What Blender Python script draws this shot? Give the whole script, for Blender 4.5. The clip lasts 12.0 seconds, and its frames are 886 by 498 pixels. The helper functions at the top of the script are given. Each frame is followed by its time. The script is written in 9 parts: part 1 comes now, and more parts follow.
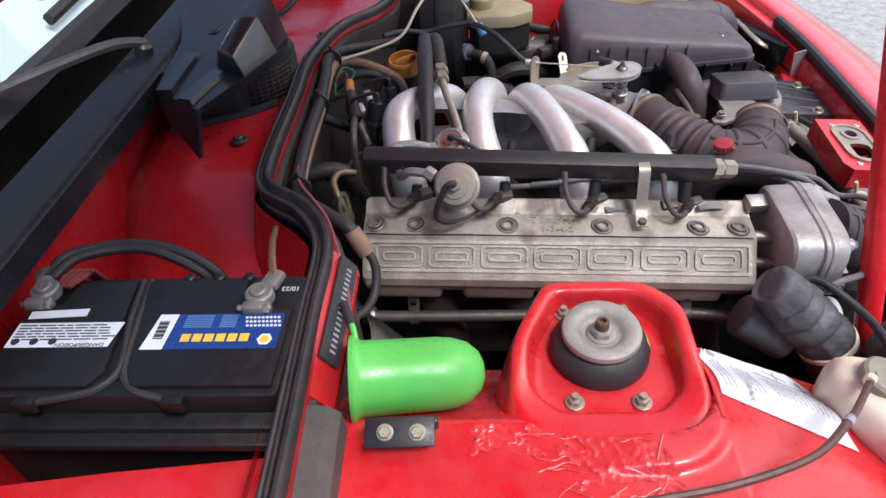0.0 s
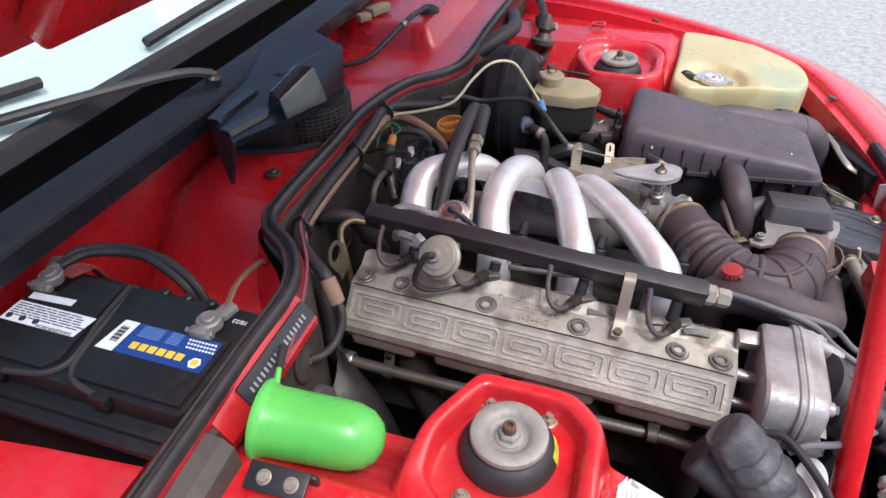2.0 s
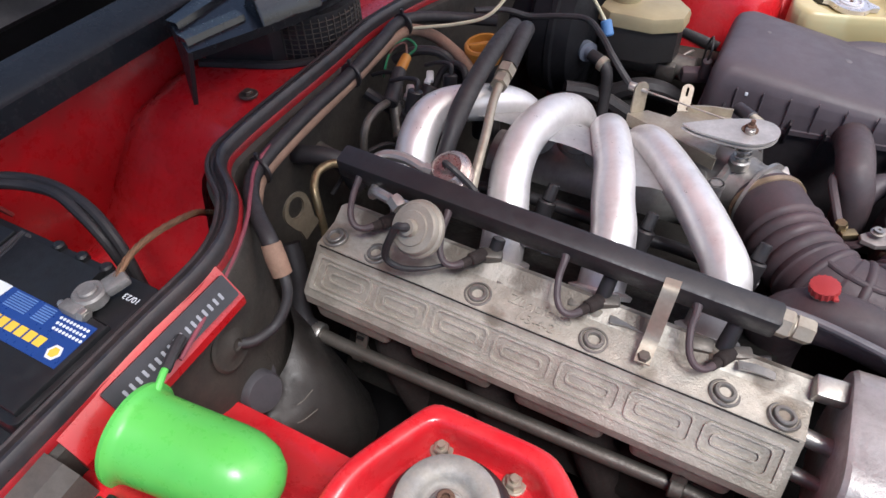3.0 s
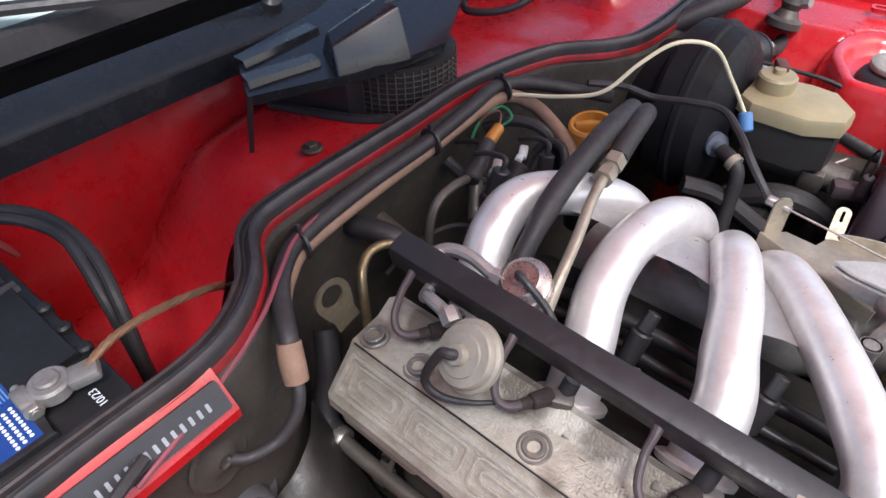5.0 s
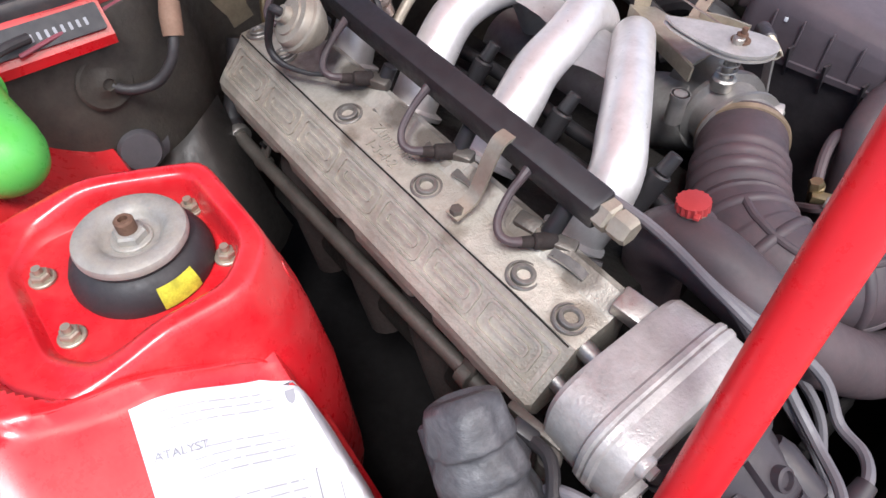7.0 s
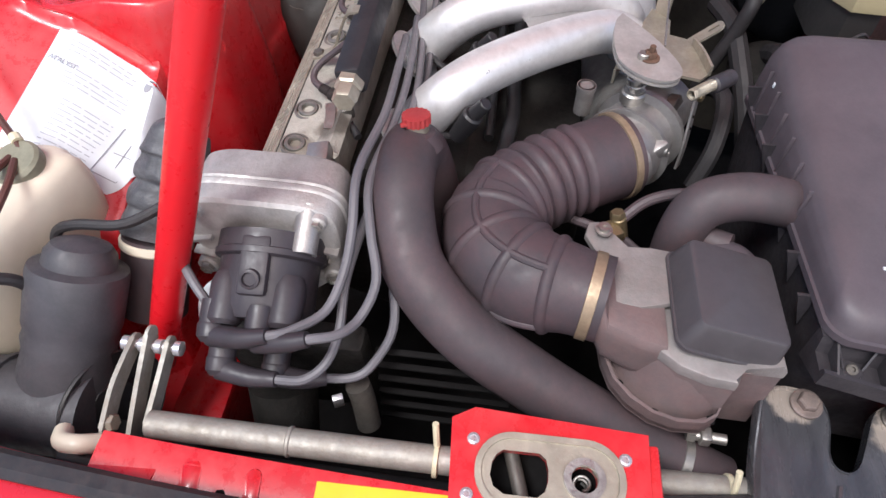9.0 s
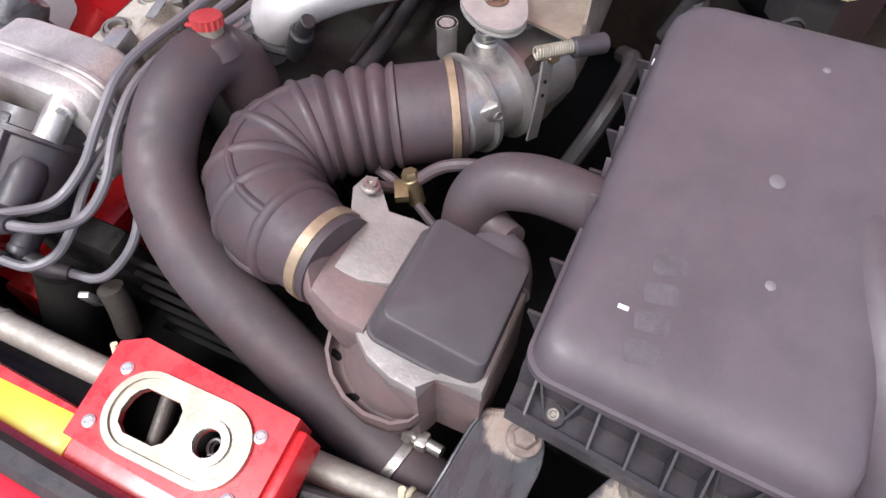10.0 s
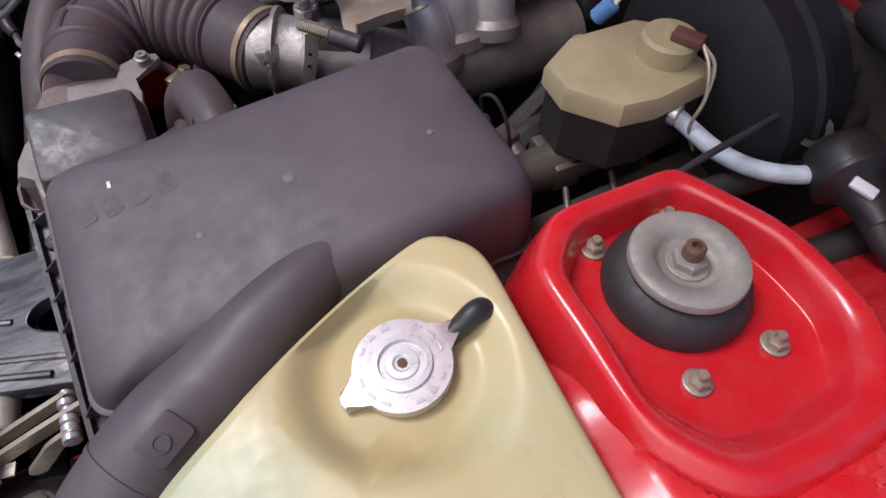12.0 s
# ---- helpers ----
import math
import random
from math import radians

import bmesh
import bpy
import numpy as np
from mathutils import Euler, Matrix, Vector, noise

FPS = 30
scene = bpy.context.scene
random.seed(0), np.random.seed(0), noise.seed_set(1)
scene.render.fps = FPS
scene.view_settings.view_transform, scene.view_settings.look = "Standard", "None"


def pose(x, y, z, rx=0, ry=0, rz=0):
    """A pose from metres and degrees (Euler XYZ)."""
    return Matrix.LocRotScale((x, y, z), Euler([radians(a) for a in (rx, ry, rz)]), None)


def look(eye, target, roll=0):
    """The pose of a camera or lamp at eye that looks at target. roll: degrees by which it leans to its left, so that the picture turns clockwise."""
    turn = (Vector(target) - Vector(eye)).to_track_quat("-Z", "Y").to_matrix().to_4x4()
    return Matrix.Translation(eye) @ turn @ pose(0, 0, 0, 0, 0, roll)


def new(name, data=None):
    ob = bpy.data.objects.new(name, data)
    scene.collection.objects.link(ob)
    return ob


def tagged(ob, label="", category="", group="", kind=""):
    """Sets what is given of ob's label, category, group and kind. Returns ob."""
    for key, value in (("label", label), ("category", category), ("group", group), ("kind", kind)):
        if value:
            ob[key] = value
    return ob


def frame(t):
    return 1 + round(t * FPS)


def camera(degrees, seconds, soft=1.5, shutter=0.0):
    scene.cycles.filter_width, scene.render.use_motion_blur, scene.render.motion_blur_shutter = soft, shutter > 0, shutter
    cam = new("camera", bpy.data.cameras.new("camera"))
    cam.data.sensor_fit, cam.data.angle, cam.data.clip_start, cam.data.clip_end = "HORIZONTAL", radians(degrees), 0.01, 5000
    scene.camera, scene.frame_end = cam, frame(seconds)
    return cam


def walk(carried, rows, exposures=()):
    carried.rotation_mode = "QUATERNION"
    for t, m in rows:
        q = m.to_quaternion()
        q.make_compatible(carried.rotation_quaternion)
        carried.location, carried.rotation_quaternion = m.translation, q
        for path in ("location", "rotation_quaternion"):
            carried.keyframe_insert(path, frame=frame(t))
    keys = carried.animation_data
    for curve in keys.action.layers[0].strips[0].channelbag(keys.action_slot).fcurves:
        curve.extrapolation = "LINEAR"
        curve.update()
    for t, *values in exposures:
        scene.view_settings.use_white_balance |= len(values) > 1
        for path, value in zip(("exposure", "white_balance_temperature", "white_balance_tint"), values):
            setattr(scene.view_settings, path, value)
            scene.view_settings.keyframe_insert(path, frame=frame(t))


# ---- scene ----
cam = camera(68.8, 12.0)
PATH = [
    (0, (-0.114, -0.675, 1.307), (-0.253, 0.803, -0.033), -4.8),
    (0.5, (-0.111, -0.675, 1.318), (-0.22, 0.806, -0.022), -5.2),
    (1, (-0.101, -0.672, 1.326), (-0.074, 0.814, -0.013), -1.4),
    (1.5, (-0.01, -0.658, 1.344), (-0.268, 0.874, 0.084), -0.0),
    (2, (0.072, -0.635, 1.351), (-0.442, 0.848, 0.111), -1.5),
    (2.5, (0.08, -0.504, 1.303), (-0.516, 0.837, -0.056), 1.0),
    (2.7, (0.093, -0.458, 1.285), (-0.538, 0.808, -0.128), -1.1),
    (4.3, (0.118, -0.27, 1.202), (-0.758, 0.797, -0.245), -1.1),
    (4.5, (0.086, -0.265, 1.202), (-0.826, 0.814, -0.213), -1.2),
    (5, (0.042, -0.265, 1.215), (-0.916, 0.873, -0.123), -1.1),
    (5.5, (0.072, -0.258, 1.176), (-0.774, 0.887, -0.229), 0.1),
    (6, (0.123, -0.258, 1.148), (-0.624, 0.86, -0.332), 0.5),
    (6.5, (0.227, -0.267, 1.135), (-0.625, 0.729, -0.376), -2.9),
    (6.7, (0.295, -0.269, 1.135), (-0.634, 0.677, -0.362), -1.9),
    (8.3, (0.624, 0.0, 1.112), (-0.576, 0.088, -0.485), -0.2),
    (8.5, (0.655, 0.068, 1.127), (-0.584, 0.057, -0.443), -0.5),
    (9, (0.697, 0.214, 1.154), (-0.577, 0.044, -0.379), 0.1),
    (9.5, (0.621, 0.367, 1.119), (-0.549, 0.071, -0.476), 2.6),
    (10, (0.565, 0.504, 1.107), (-0.463, 0.016, -0.537), -0.7),
    (10.5, (0.567, 0.716, 1.138), (-0.392, -0.077, -0.428), 0.5),
    (11, (0.519, 0.838, 1.135), (-0.32, -0.069, -0.437), 2.5),
    (11.5, (0.391, 0.904, 1.124), (-0.265, -0.04, -0.512), 3.9),
    (12, (0.265, 0.934, 1.132), (-0.307, -0.12, -0.468), 2.9),
]
LIGHTER = [(0, 0.68), (1, 0.70), (2, 0.80), (2.5, 0.79), (4.5, 0.83), (5, 1.02), (5.5, 1.10), (6.5, 1.10), (8.5, 0.60), (9, 0.75), (9.5, 1.07), (10, 1.20), (10.5, 1.28), (11, 1.06), (11.5, 0.60), (12, 0.22)]
walk(cam, [(t, look(eye, target, roll)) for t, eye, target, roll in PATH], [(t, stops, 6250, 10 + max(0.0, t - 10.5) * 3) for t, stops in LIGHTER])

# ---- light ----
world = bpy.data.worlds.new("sky")
scene.world = world
world.use_nodes = True
_wn = world.node_tree.nodes
_sky = _wn.new("ShaderNodeTexSky")
_sky.sky_type = "NISHITA"
_sky.sun_disc = False
_sky.sun_elevation = radians(52)
_sky.sun_rotation = radians(70)
_sky.air_density, _sky.dust_density, _sky.ozone_density = 0.8, 3.0, 0.6
_wn["Background"].inputs["Strength"].default_value = 0.12
world.node_tree.links.new(_sky.outputs[0], _wn["Background"].inputs["Color"])
sun = new("sun", bpy.data.lights.new("sun", "SUN"))
sun.data.energy, sun.data.angle, sun.data.color = 2.0, radians(20), (1.0, 0.985, 0.97)
sun.matrix_world = look((0.9, -0.6, 3.0), (0, 0.2, 0.8))

# ---- helpers for shapes ----
def V(*a):
    return Vector(a)


def finish(bm, angle=0.6):
    bmesh.ops.recalc_face_normals(bm, faces=bm.faces)
    for f in bm.faces:
        f.smooth = True
    for e in bm.edges:
        if len(e.link_faces) == 2 and e.calc_face_angle(0) > angle:
            e.smooth = False


def thing(name, at, label, category, group="", kind=""):
    ob = new(name)
    ob.location = at
    ob.empty_display_size = 0.02
    return tagged(ob, label, category, group, kind)


def part(name, bm, material, parent=None, label="", angle=0.6):
    finish(bm, angle)
    mesh = bpy.data.meshes.new(name)
    bm.to_mesh(mesh)
    bm.free()
    mesh.materials.append(material)
    ob = new(name, mesh)
    if parent is not None:
        ob.parent = parent
        if parent.type == "EMPTY":
            ob.matrix_parent_inverse = Matrix.Translation(-parent.location)
    if label:
        ob["label"] = label
    return ob


def piece(name, mesh, at, parent, turn=None):
    """A part that shares its mesh with its likes; at is in world terms."""
    ob = new(name, mesh)
    ob.parent = parent
    m = Matrix.Translation(at) @ (turn if turn is not None else Matrix())
    ob.matrix_parent_inverse = Matrix.Translation(-parent.location) if parent.type == "EMPTY" else Matrix()
    ob.matrix_basis = m
    return ob


def mesh_of(name, bm, material, angle=0.6):
    finish(bm, angle)
    mesh = bpy.data.meshes.new(name)
    bm.to_mesh(mesh)
    bm.free()
    mesh.materials.append(material)
    return mesh


def B():
    return bmesh.new()


def toward(d, up=None):
    """Rotation that takes +z to the direction d."""
    return Vector(d).normalized().to_track_quat("Z", "Y").to_matrix().to_4x4()


def box(bm, c, s, turn=None, bev=0.003, seg=2):
    m = Matrix.Translation(c) @ (turn if turn is not None else Matrix()) @ Matrix.Diagonal((s[0], s[1], s[2], 1))
    g = bmesh.ops.create_cube(bm, size=1, matrix=m)
    if bev > 0:
        es = list({e for v in g["verts"] for e in v.link_edges})
        bmesh.ops.bevel(bm, geom=es, offset=bev, segments=seg, affect="EDGES", profile=0.5)
    return bm


def lathe(bm, at, axis, profile, seg=24):
    """profile: (radius, height) from the foot up."""
    m = Matrix.Translation(at) @ toward(axis)
    rings = []
    for r, h in profile:
        if r <= 1e-6:
            rings.append([bm.verts.new(m @ V(0, 0, h))])
        else:
            rings.append([bm.verts.new(m @ V(r * math.cos(2 * math.pi * k / seg), r * math.sin(2 * math.pi * k / seg), h)) for k in range(seg)])
    for a, b in zip(rings, rings[1:]):
        bridge(bm, a, b)
    for r in (rings[0], rings[-1]):
        if len(r) > 2:
            bm.faces.new(r)
    return bm


def bridge(bm, a, b):
    if len(a) == 1 and len(b) == 1:
        return
    n = max(len(a), len(b))
    for k in range(n):
        q = []
        for v in (a[k % len(a)], a[(k + 1) % len(a)], b[(k + 1) % len(b)], b[k % len(b)]):
            if v not in q:
                q.append(v)
        if len(q) > 2:
            bm.faces.new(q)


def cyl(bm, p0, p1, r0, r1=None, seg=20, bev=0.0):
    p0, p1 = Vector(p0), Vector(p1)
    h = (p1 - p0).length
    r1 = r0 if r1 is None else r1
    if bev > 0:
        prof = [(max(r0 - bev, 1e-4), 0), (r0, bev), (r1, h - bev), (max(r1 - bev, 1e-4), h)]
    else:
        prof = [(r0, 0), (r1, h)]
    return lathe(bm, p0, p1 - p0, prof, seg)


def spline(pts, n=6):
    """Catmull-Rom through tuples of any length."""
    P = [np.array(p, float) for p in pts]
    P = [2 * P[0] - P[1]] + P + [2 * P[-1] - P[-2]]
    out = []
    for a, b, c, d in zip(P, P[1:], P[2:], P[3:]):
        for k in range(n):
            t = k / n
            out.append(0.5 * (2 * b + (c - a) * t + (2 * a - 5 * b + 4 * c - d) * t * t + (3 * b - a - 3 * c + d) * t ** 3))
    out.append(P[-2])
    return out


def frames_along(pts, up=(0, 0, 1)):
    out = []
    n = None
    for k, p in enumerate(pts):
        a, b = pts[max(k - 1, 0)], pts[min(k + 1, len(pts) - 1)]
        d = (b - a).normalized()
        if n is None:
            n = Vector(up) - d * d.dot(Vector(up))
            if n.length < 1e-3:
                n = Vector((1, 0, 0)) - d * d.x
        else:
            n = n - d * d.dot(n)
        n.normalize()
        out.append((p, n.copy(), d.cross(n)))
    return out


def tube(bm, pts, r=0.005, seg=10, n=6, flat=1.0, cap=True):
    """A round tube through points (x, y, z) or (x, y, z, radius)."""
    P = [tuple(p) if len(p) == 4 else (*p, r) for p in pts]
    S = spline(P, n)
    Q = [Vector(s[:3]) for s in S]
    rings = []
    for (p, a, b), s in zip(frames_along(Q), S):
        rings.append([bm.verts.new(p + float(s[3]) * (a * math.cos(2 * math.pi * k / seg) * flat + b * math.sin(2 * math.pi * k / seg))) for k in range(seg)])
    for x, y in zip(rings, rings[1:]):
        bridge(bm, x, y)
    if cap:
        bm.faces.new(rings[0])
        bm.faces.new(rings[-1])
    return bm


def sweep(bm, pts, profile, up=(0, 0, 1), closed=True, n=6, cap=True):
    """A profile of (side, height) along a curve; side is to the right of the way."""
    Q = [Vector(s) for s in spline(pts, n)] if n else [Vector(p) for p in pts]
    rings = []
    upv = Vector(up)
    for k, p in enumerate(Q):
        d = (Q[min(k + 1, len(Q) - 1)] - Q[max(k - 1, 0)]).normalized()
        s = d.cross(upv).normalized()
        h = s.cross(d)
        rings.append([bm.verts.new(p + s * a + h * b) for a, b in profile])
    m = len(profile)
    for x, y in zip(rings, rings[1:]):
        for k in range(m if closed else m - 1):
            bm.faces.new((x[k], x[(k + 1) % m], y[(k + 1) % m], y[k]))
    if closed and cap:
        bm.faces.new(rings[0])
        bm.faces.new(rings[-1])
    return bm


def prism(bm, poly, z0, z1, m=None, bev=0.0, seg=2):
    """A flat outline (x, y) raised from z0 to z1, laid out by m."""
    m = m if m is not None else Matrix()
    lo = [bm.verts.new(m @ V(x, y, z0)) for x, y in poly]
    hi = [bm.verts.new(m @ V(x, y, z1)) for x, y in poly]
    faces = [bm.faces.new(lo[::-1]), bm.faces.new(hi)]
    k = len(poly)
    for i in range(k):
        faces.append(bm.faces.new((lo[i], lo[(i + 1) % k], hi[(i + 1) % k], hi[i])))
    if bev > 0:
        es = [e for e in faces[1].edges]
        bmesh.ops.bevel(bm, geom=es, offset=bev, segments=seg, affect="EDGES", profile=0.5)
    return bm


def rounded(w, h, r, k=4, cx=0, cy=0):
    """Outline of a rounded rectangle."""
    out = []
    for sx, sy, a0 in ((1, 1, 0), (-1, 1, 90), (-1, -1, 180), (1, -1, 270)):
        for i in range(k + 1):
            a = radians(a0 + 90 * i / k)
            out.append((cx + sx * (w / 2 - r) + r * math.cos(a), cy + sy * (h / 2 - r) + r * math.sin(a)))
    return out


def loft(bm, rings, cap0=True, cap1=True):
    R = [[bm.verts.new(p) for p in ring] for ring in rings]
    for a, b in zip(R, R[1:]):
        bridge(bm, a, b)
    if cap0:
        bm.faces.new(R[0])
    if cap1:
        bm.faces.new(R[-1])
    return bm


def band(bm, outer, inner, z0, z1, m=None):
    """A flat ring between two outlines of as many points."""
    m = m if m is not None else Matrix()
    n = len(outer)
    q = [[bm.verts.new(m @ V(x, y, z)) for x, y in o] for o, z in ((outer, z0), (outer, z1), (inner, z1), (inner, z0))]
    for a, b in zip(q, q[1:] + q[:1]):
        for i in range(n):
            bm.faces.new((a[i], a[(i + 1) % n], b[(i + 1) % n], b[i]))
    return bm


def field(bm, xs, ys, height, thick=0.0):
    """A pressed sheet: heights over a grid."""
    g = [[bm.verts.new((x, y, height(x, y))) for y in ys] for x in xs]
    for a, b in zip(g, g[1:]):
        for i in range(len(ys) - 1):
            bm.faces.new((a[i], b[i], b[i + 1], a[i + 1]))
    if thick:
        bmesh.ops.solidify(bm, geom=bm.faces[:], thickness=thick)
    return bm


def ramp(x, *pts):
    """Smooth steps through (x, value) pairs."""
    if x <= pts[0][0]:
        return pts[0][1]
    for (a, va), (b, vb) in zip(pts, pts[1:]):
        if x <= b:
            t = (x - a) / (b - a)
            t = t * t * (3 - 2 * t)
            return va + (vb - va) * t
    return pts[-1][1]


def hexagon(bm, at, axis, r, h, bore=0.0, deep=0.003):
    """A hexagon bolt head or nut."""
    return lathe(bm, at, axis, [(r, 0), (r, h * 0.8), (r * 0.86, h)], 6)


def washer(bm, at, axis, r, h=0.002, seg=20):
    return lathe(bm, at, axis, [(r, 0), (r, h * 0.7), (r - h * 0.4, h)], seg)


def lettering(name, text, size, m, material, parent, depth=0.0004):
    c = bpy.data.curves.new(name, "FONT")
    c.body, c.size, c.extrude, c.align_x, c.align_y = text, size, depth, "CENTER", "CENTER"
    tmp = bpy.data.objects.new(name, c)
    scene.collection.objects.link(tmp)
    mesh = bpy.data.meshes.new_from_object(tmp.evaluated_get(bpy.context.evaluated_depsgraph_get()))
    scene.collection.objects.unlink(tmp)
    bpy.data.objects.remove(tmp)
    mesh.transform(m)
    mesh.materials.clear()
    mesh.materials.append(material)
    ob = new(name, mesh)
    ob.parent = parent
    if parent.type == "EMPTY":
        ob.matrix_parent_inverse = Matrix.Translation(-parent.location)
    return ob


# ---- materials ----
def surf(name, c, rough=0.5, metal=0.0, var=0.25, scale=18.0, bump=0.15, grain=350.0, dust=0.0, dustc=(0.33, 0.27, 0.22), coat=0.0, spec=0.5, streak=(1, 1, 1), rvar=0.15):
    """A painted, cast or moulded surface: a large and a small variation of colour and gloss, fine relief, and dust in patches."""
    m = bpy.data.materials.new(name)
    m.use_nodes = True
    N, L = m.node_tree.nodes, m.node_tree.links
    b = N["Principled BSDF"]
    tc = N.new("ShaderNodeTexCoord")
    mp = N.new("ShaderNodeMapping")
    mp.inputs["Scale"].default_value = streak
    L.new(tc.outputs["Object"], mp.inputs["Vector"])

    def nz(s, d=4.0, r=0.6):
        n = N.new("ShaderNodeTexNoise")
        n.inputs["Scale"].default_value, n.inputs["Detail"].default_value, n.inputs["Roughness"].default_value = s, d, r
        L.new(mp.outputs[0], n.inputs["Vector"])
        return n

    def mix(f, a, c2):
        x = N.new("ShaderNodeMix")
        x.data_type = "RGBA"
        for sock, v in ((x.inputs[0], f), (x.inputs[6], a), (x.inputs[7], c2)):
            if hasattr(v, "is_output"):
                L.new(v, sock)
            else:
                sock.default_value = v
        return x.outputs[2]

    def rng(src, a, c2, lo=0.3, hi=0.7):
        x = N.new("ShaderNodeMapRange")
        x.inputs[1].default_value, x.inputs[2].default_value, x.inputs[3].default_value, x.inputs[4].default_value = lo, hi, a, c2
        L.new(src, x.inputs[0])
        return x.outputs[0]

    big, mid, fine = nz(scale), nz(scale * 6.5, 5.0, 0.7), nz(grain, 3.0, 0.6)
    lo = tuple(v * (1 - var) for v in c) + (1,)
    hi = tuple(min(1, v * (1 + var * 0.8)) for v in c) + (1,)
    col = mix(rng(big.outputs[0], 0, 1), lo, hi)
    col = mix(rng(mid.outputs[0], 0, 0.55 * min(1, var * 2.5)), col, lo)
    if dust > 0:
        dn = nz(scale * 2.3, 6.0, 0.72)
        dm = N.new("ShaderNodeMath")
        dm.operation = "MULTIPLY"
        L.new(rng(dn.outputs[0], 0, dust, 0.38, 0.72), dm.inputs[0])
        L.new(rng(fine.outputs[0], 0.55, 1.0), dm.inputs[1])
        col = mix(dm.outputs[0], col, (*dustc, 1))
    L.new(col, b.inputs["Base Color"])
    L.new(rng(mid.outputs[0], max(0.04, rough - rvar), min(1, rough + rvar)), b.inputs["Roughness"])
    b.inputs["Metallic"].default_value = metal
    b.inputs["Specular IOR Level"].default_value = spec
    b.inputs["Coat Weight"].default_value = coat
    b.inputs["Coat Roughness"].default_value = 0.12
    if bump > 0:
        bp = N.new("ShaderNodeBump")
        bp.inputs["Strength"].default_value, bp.inputs["Distance"].default_value = bump, 0.001
        add = N.new("ShaderNodeMath")
        add.operation = "MULTIPLY_ADD"
        L.new(mid.outputs[0], add.inputs[0])
        add.inputs[1].default_value = 1.2
        L.new(fine.outputs[0], add.inputs[2])
        L.new(add.outputs[0], bp.inputs["Height"])
        L.new(bp.outputs[0], b.inputs["Normal"])
    return m


def stain(m, at, reach, edge, colour, amount=1.0, ragged=0.02, grain=40.0):
    """A stain of ragged outline round a place: full within reach, gone at edge (in metres)."""
    N, L = m.node_tree.nodes, m.node_tree.links
    b = N["Principled BSDF"]
    old = b.inputs["Base Color"].links[0].from_socket
    geo = N.new("ShaderNodeNewGeometry")
    dist = N.new("ShaderNodeVectorMath")
    dist.operation = "DISTANCE"
    L.new(geo.outputs["Position"], dist.inputs[0])
    dist.inputs[1].default_value = at
    nz = N.new("ShaderNodeTexNoise")
    nz.inputs["Scale"].default_value, nz.inputs["Detail"].default_value = grain, 4.0
    L.new(geo.outputs["Position"], nz.inputs["Vector"])
    add = N.new("ShaderNodeMath")
    add.operation = "MULTIPLY_ADD"
    L.new(nz.outputs[0], add.inputs[0])
    add.inputs[1].default_value = ragged * 2
    L.new(dist.outputs["Value"], add.inputs[2])
    rg = N.new("ShaderNodeMapRange")
    rg.interpolation_type = "SMOOTHSTEP"
    for k, v in ((1, reach + ragged), (2, edge + ragged), (3, amount), (4, 0.0)):
        rg.inputs[k].default_value = v
    L.new(add.outputs[0], rg.inputs[0])
    mx = N.new("ShaderNodeMix")
    mx.data_type = "RGBA"
    L.new(rg.outputs[0], mx.inputs[0])
    L.new(old, mx.inputs[6])
    mx.inputs[7].default_value = (*colour, 1)
    L.new(mx.outputs[2], b.inputs["Base Color"])
    return m


def holed(bm, outer, holes, z0, z1, m, deep):
    """A raised outline with real holes, whose walls go down to the height deep."""
    edges = []
    for loop, low in [(outer, z0)] + [(h, deep) for h in holes]:
        top = [bm.verts.new(m @ V(x, y, z1)) for x, y in loop]
        bot = [bm.verts.new(m @ V(x, y, low)) for x, y in loop]
        k = len(loop)
        for i in range(k):
            edges.append(bm.edges.new((top[i], top[(i + 1) % k])))
            bm.faces.new((bot[i], bot[(i + 1) % k], top[(i + 1) % k], top[i]))
    bmesh.ops.triangle_fill(bm, use_beauty=True, use_dissolve=False, edges=edges)
    return bm


GALV = surf("dull_galvanised_steel", (0.42, 0.40, 0.36), 0.58, metal=0.45, var=0.3, scale=26, bump=0.3, dust=0.6, dustc=(0.27, 0.22, 0.155))
BRIGHT = surf("bright_dome", (0.66, 0.65, 0.66), 0.33, metal=0.25, var=0.05, scale=20, bump=0.01)
RED = surf("red_paint", (0.60, 0.010, 0.018), 0.32, var=0.10, scale=9, bump=0.03, dust=0.20, dustc=(0.55, 0.22, 0.20), coat=0.35)
RED_WORN = surf("worn_red_paint", (0.58, 0.010, 0.018), 0.30, var=0.12, scale=9, bump=0.04, dust=0.30, dustc=(0.42, 0.10, 0.095), coat=0.5)
RED_GLOSS = surf("polished_red_paint", (0.66, 0.020, 0.035), 0.28, var=0.05, scale=5, bump=0.0, coat=1.0)
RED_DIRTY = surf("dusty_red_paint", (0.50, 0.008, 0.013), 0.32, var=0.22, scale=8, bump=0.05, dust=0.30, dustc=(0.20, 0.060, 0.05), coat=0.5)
RED_CLEAN = surf("bright_red_plastic", (0.70, 0.012, 0.02), 0.35, var=0.06, scale=12, bump=0.02)
BLACK = surf("black_plastic", (0.020, 0.019, 0.021), 0.42, var=0.2, scale=14, bump=0.10, dust=0.10, dustc=(0.10, 0.09, 0.09))
BATT = surf("battery_case", (0.010, 0.010, 0.011), 0.44, var=0.2, scale=12, bump=0.12, grain=500, dust=0.05, dustc=(0.07, 0.07, 0.07), spec=0.35)
